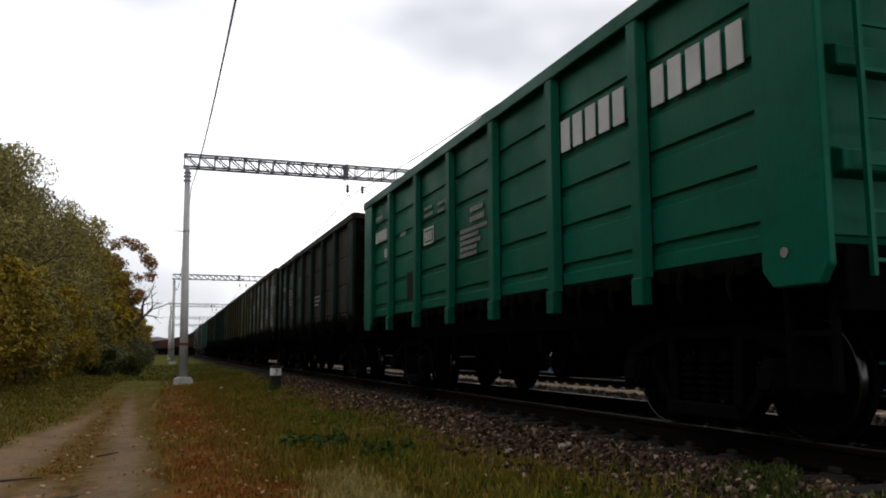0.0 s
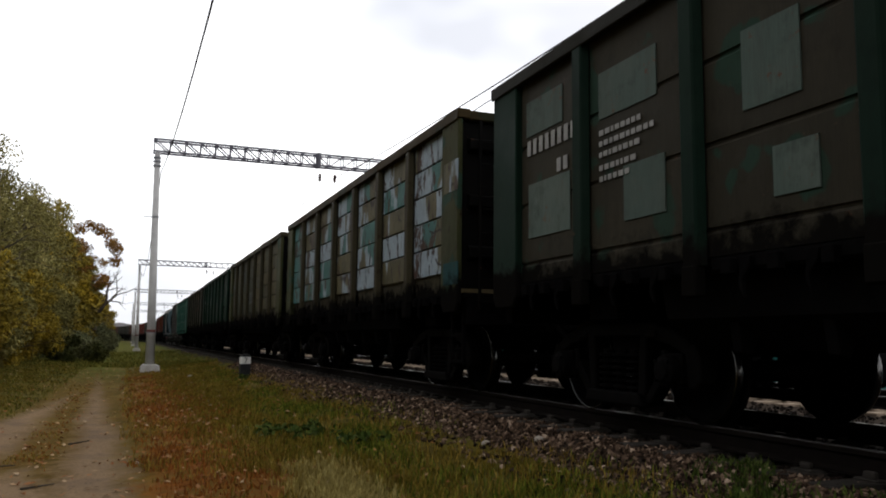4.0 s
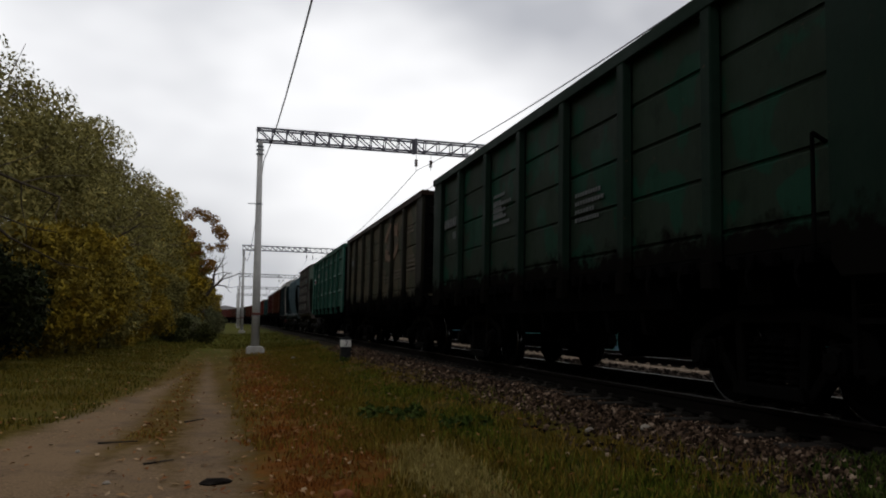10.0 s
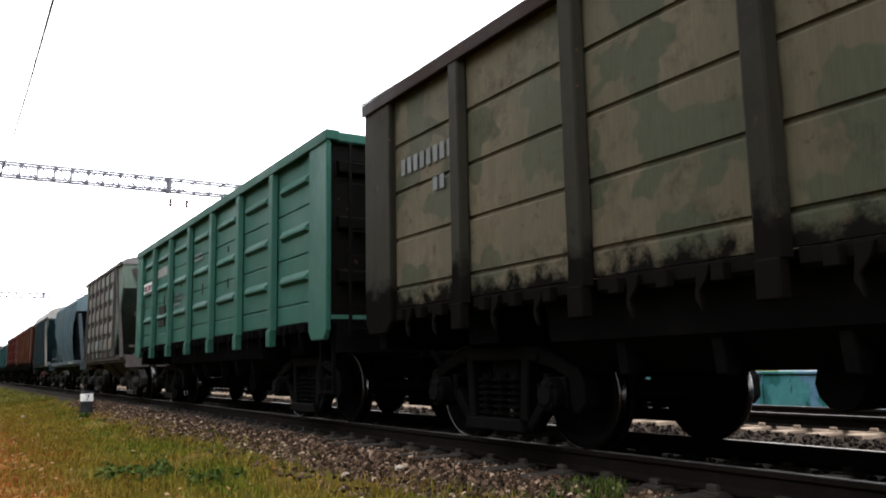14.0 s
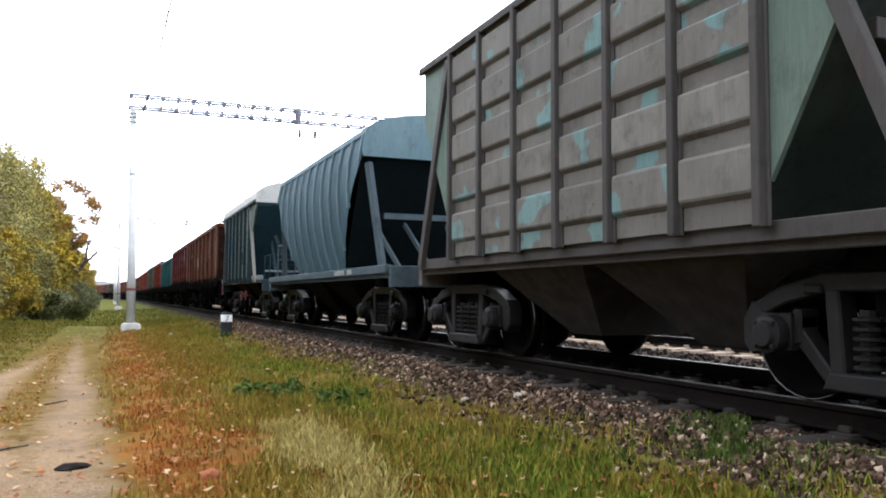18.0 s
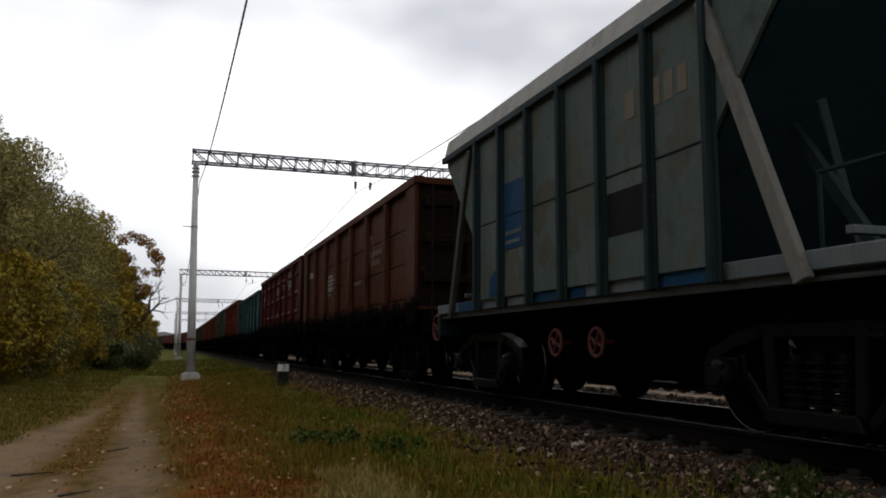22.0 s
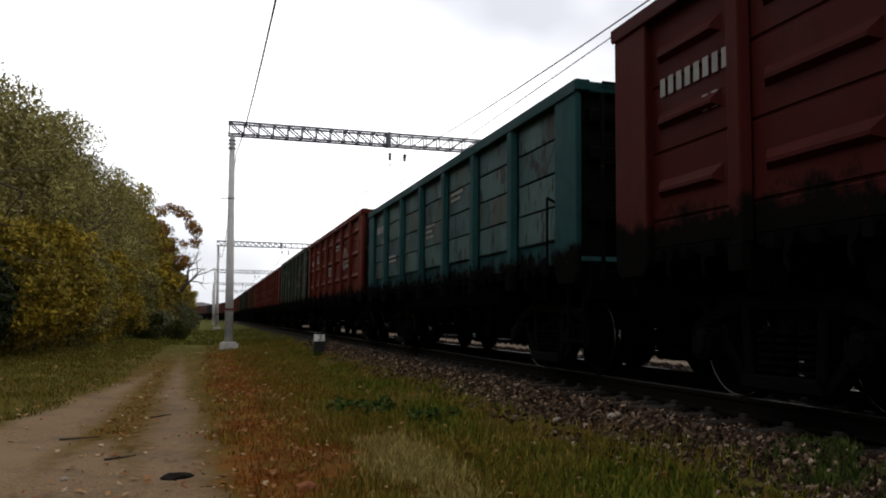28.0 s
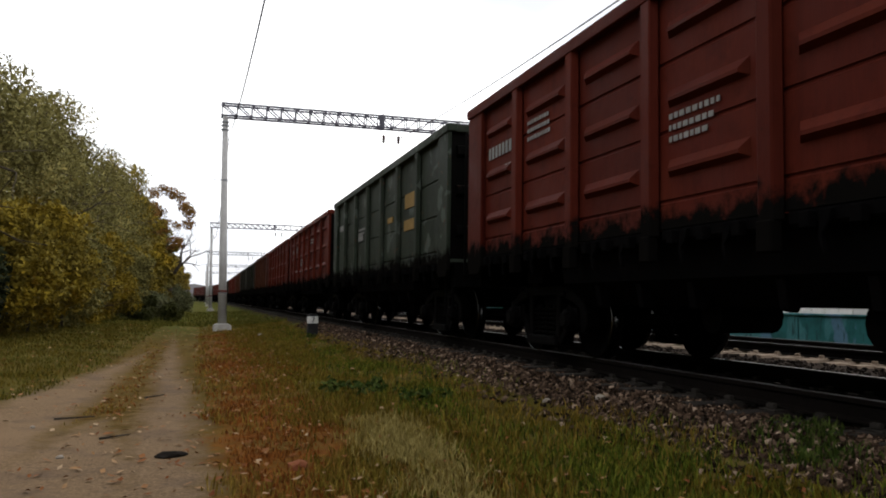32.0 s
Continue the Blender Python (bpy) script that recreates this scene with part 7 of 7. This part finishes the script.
bar_rows(w, MARK, 3.95, 3.02, number_rows(8, 0.085, 0.06, 0.2), label="white wagon number as plain bars")
bm = bmesh.new()
box(bm, (-HALF - 0.002, 3.42, 2.0), (0.02, 0.62, 0.46))
part("repair_patch", bm, MARK_DARK, w, "dark painted square")
ready(hopper("grey-brown covered hopper with ribbed sides, pale green ends and diagonal braces", P_GREYGREEN, P_GREYPOST, P_GREYPOST, P_ROOF_GREY, 3.87, True, P_PALEGREEN, 4.1, 0.26, ey=3.65, py=2.62, slope_mat=P_SLOPE_SHADE, rail_mat=P_DUSTYPIPE), 87.53)
ready(round_hopper("slate-grey grain hopper with hooped bulging sides", P_SLATE, P_SILL_SLATE, P_SLATE_DK, P_HOOP), 98.12)
w = WAGONS[-1][0]
bar_rows(w, MARK, -2.0, 1.18, number_rows(8, 0.055, 0.035, 0.09), x=-1.512)
bar_rows(w, MARK, -2.9, 1.18, number_rows(4, 0.05, 0.03, 0.09), x=-1.512)
for k, yy in enumerate((2.62, 1.95, 1.28)):
    bar_rows(w, MARK_FAINT, yy, 3.22, number_rows(3, 0.09, 0.06, 0.17), x=-1.528)
ready(hopper("blue-grey covered hopper with a pale arched roof", P_BLUEGREY, P_BLUEPOST, P_LTSILL, P_ROOF_WHITE, 3.60, False, P_NAVY_END, 4.5, 0.66, False, P_BRACE, rail_mat=P_LTSILL, ey=3.76, py=2.57, shift=-0.17, sill_z=1.29, chute_mat=STEEL_SHADE), 109.02)
w = WAGONS[-1][0]
bm = bmesh.new()
box(bm, (-1.547, 1.12, 2.36), (0.012, 0.72, 0.85))
part("paint_patch", bm, P_BLUE, w, "square of bright blue paint")
bm = bmesh.new()
box(bm, (-1.547, -1.42, 1.98), (0.012, 0.62, 0.42))
part("paint_patch", bm, MARK_DARK, w, "dark repair patch")
for k in range(6):
    yy = -0.17 - 2.57 + (k + 0.5) * 2 * 2.57 / 6
    bm = bmesh.new()
    bar(bm, (-1.546, yy - 0.38, 2.36), (-1.546, yy + 0.38, 2.36), 0.014, 0.016)
    part("seam", bm, P_SLATE_DK, w)
bm = bmesh.new()
prism(bm, [(2.02, 1.36), (1.61, 1.36), (1.61, 1.76), (1.80, 1.70), (1.98, 1.62)], -1.552, -1.541, "X")
part("paint_patch", bm, P_BLUE, w, "patch of bright blue paint")
for yy, ln in ((0.1, 1.3), (-2.2, 1.1), (3.0, 0.7)):
    bm = bmesh.new()
    box(bm, (-1.503, yy, 1.29), (0.012, ln, 0.125))
    part("paint_patch", bm, P_BLUE, w, "blue paint on the sill")
bar_rows(w, MARK_FAINT, 1.42, 2.14, text_rows(rnd, 2, 0.45, 0.05, 0.12), x=-1.555)
bar_rows(w, MARK_CREAM, -1.95, 2.97, [(0, 0.0, 0.10, 0.26), (0.16, 0, 0.13, 0.26), (0.36, 0, 0.13, 0.24)], x=-1.548, label="faded cream company letters, as plain blocks")
bar_rows(w, MARK_CREAM, -1.46, 2.97, [(0, 0, 0.17, 0.26)], x=-1.548, label="faded cream company letter, as a plain block")


def handwheel(parent, m, r, mat, label):
    bm = bmesh.new()
    rings = []
    for k in range(18):
        a = 2 * math.pi * k / 18
        rings.append([bm.verts.new((0.022 * math.sin(b), (r + 0.022 * math.cos(b)) * math.cos(a), (r + 0.022 * math.cos(b)) * math.sin(a))) for b in np.linspace(0, 2 * math.pi, 7)[:-1]])
    for k in range(18):
        p, q = rings[k], rings[(k + 1) % 18]
        for i in range(6):
            bm.faces.new((p[i], q[i], q[(i + 1) % 6], p[(i + 1) % 6]))
    wheel = part("handwheel", bm, mat, parent, label, at=m, smooth=True)
    for k in range(4):
        a = math.pi * k / 2 + 0.4
        bm = bmesh.new()
        tube(bm, (0, 0, 0), (0, r * math.cos(a), r * math.sin(a)), 0.018, n=6)
        part("spoke", bm, mat, wheel)
    bm = bmesh.new()
    tube(bm, (-0.03, 0, 0), (0.2, 0, 0), 0.03, n=8)
    part("hub", bm, mat, wheel)


handwheel(w, pose(-1.42, 4.62, 1.02), 0.2, PINK, "faded pink brake handwheel")
for yy in (0.55, -0.4):
    handwheel(w, pose(-1.3, yy, 0.76), 0.15, PINK, "faded pink valve handwheel")
handwheel(WAGONS[7][0], pose(0.3, -4.22, 1.02, 0, 0, 90), 0.30, PINK, "dull red brake handwheel")
P_MOSSGREY = paint("moss_grey_wagon_paint", (0.0260, 0.0330, 0.0235), (0.0420, 0.0480, 0.0360), wear=0.7, rusty=0.4, patch=(0.0800, 0.0930, 0.0790), patch_at=0.60, soot=1.46)
KINDS = [("rust-red open wagon with flat plated sides and an emblem", P_REDBROWN, "smooth", 3), ("dark red ribbed open wagon with a round white emblem", P_DKRED, "ribbed", 4), ("dull teal open wagon with boarded sides", P_TEAL, "boards", 4), ("oxide-red ribbed open wagon with a round white emblem", P_RED, "ribbed", 4), ("dark green open wagon with ochre repair patches", P_MOSSGREY, "smooth", 3),
         ("oxide-red ribbed open wagon", P_RED, "ribbed", 4), ("oxide-red ribbed open wagon", P_RED, "ribbed", 4), ("rust-brown flat-sided open wagon", P_REDBROWN, "smooth", 3), ("dark brown open wagon", P_BROWN, "smooth", 3)]
for i in range(21):
    label, mm, kind, seams = KINDS[i] if i < len(KINDS) else KINDS[5 + (i * 7) % 4]
    w = gondola(label, mm, kind, seams, None, P_RUST_SHADE if i in (0, 1, 3) else None, P_TEALBOARDS, moving=i < 5, top={0: 3.69, 2: 3.44, 4: 3.74}.get(i, 3.69), grab=i == 2)
    ready(w, (120.62, 133.74, 147.08, 160.50)[i] if i < 4 else 160.50 + PITCH * (i - 3))
    if i < 6:
        dress(w, 30 + i, True, 3, None, kind == "ribbed")
    if i in (1, 3):
        ring_logo(w, MARK, -2.97, 3.1 if i == 1 else 2.5, 0.33, "round white emblem")
        bar_rows(w, MARK, -3.1, 3.06 if i == 1 else 2.44, text_rows(rnd, 2, 0.75, 0.08, 0.16))
    if i == 4:
        for yy, zz, ww, hh in ((-3.5, 2.75, 1.0, 0.3), (-3.4, 2.25, 0.9, 0.22), (-1.6, 2.5, 0.5, 0.12)):
            bm = bmesh.new()
            box(bm, (-HALF + 0.006, yy, zz), (0.02, ww, hh))
            part("repair_patch", bm, MARK_OCHRE, w, "ochre repair patch")
    if i == 0:
        ring_logo(w, MARK_FADED, -2.66, 2.72, 0.34, "round faded emblem")
        bar_rows(w, MARK_FADED, -2.8, 2.66, text_rows(rnd, 2, 0.95, 0.11, 0.2))
        bar_rows(w, MARK_FADED, -1.1, 2.15, text_rows(rnd, 1, 0.9, 0.1))

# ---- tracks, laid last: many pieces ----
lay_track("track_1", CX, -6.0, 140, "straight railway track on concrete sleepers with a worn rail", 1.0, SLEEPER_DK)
lay_track("track_2", CX2, -4.0, 110, "second railway track on pale concrete sleepers", 1.0, SLEEPER)

# ---- what moves ----
RUN = [(0, -16.36), (2, -5.83), (5, 10.21), (7, 20.97), (9.5, 34.76), (12, 48.49), (13, 53.96), (16, 70.38), (18, 80.78), (20, 90.98), (22, 101.03), (24, 111.15), (26, 121.80), (28.5, 135.21), (31, 149.10), (32, 154.75)]


def run_at(t):
    """How far the train has come: a smooth curve through RUN."""
    ts, ps = [a for a, _ in RUN], [b for _, b in RUN]
    n = len(ts)
    cut = [(ps[i + 1] - ps[i]) / (ts[i + 1] - ts[i]) for i in range(n - 1)]
    sl = [cut[0]] + [(cut[i - 1] + cut[i]) / 2 for i in range(1, n - 1)] + [cut[-1]]
    i = max(k for k in range(n - 1) if ts[k] <= t)
    d = ts[i + 1] - ts[i]
    f = (t - ts[i]) / d
    return (2 * f ** 3 - 3 * f ** 2 + 1) * ps[i] + (f ** 3 - 2 * f ** 2 + f) * d * sl[i] + (-2 * f ** 3 + 3 * f ** 2) * ps[i + 1] + (f ** 3 - f ** 2) * d * sl[i + 1]


def motions():
    for w, centre in WAGONS:
        rows = []
        for k in range(65):
            x, y, a = bend(centre - run_at(k / 2))
            rows.append((k / 2, pose(x, y, 0, 0, 0, a)))
        walk(w, rows)
    # wheels roll: a row every eighth of a second
    times = [k * 32 / 264 for k in range(265)]
    turns = [math.degrees((run_at(t) - run_at(0)) / 0.478) for t in times]
    for ob in WHEELSETS:
        at = ob.matrix_basis.translation.copy()
        walk(ob, [(t, pose(at.x, at.y, at.z, a, 0, 0)) for t, a in zip(times, turns)])


motions()
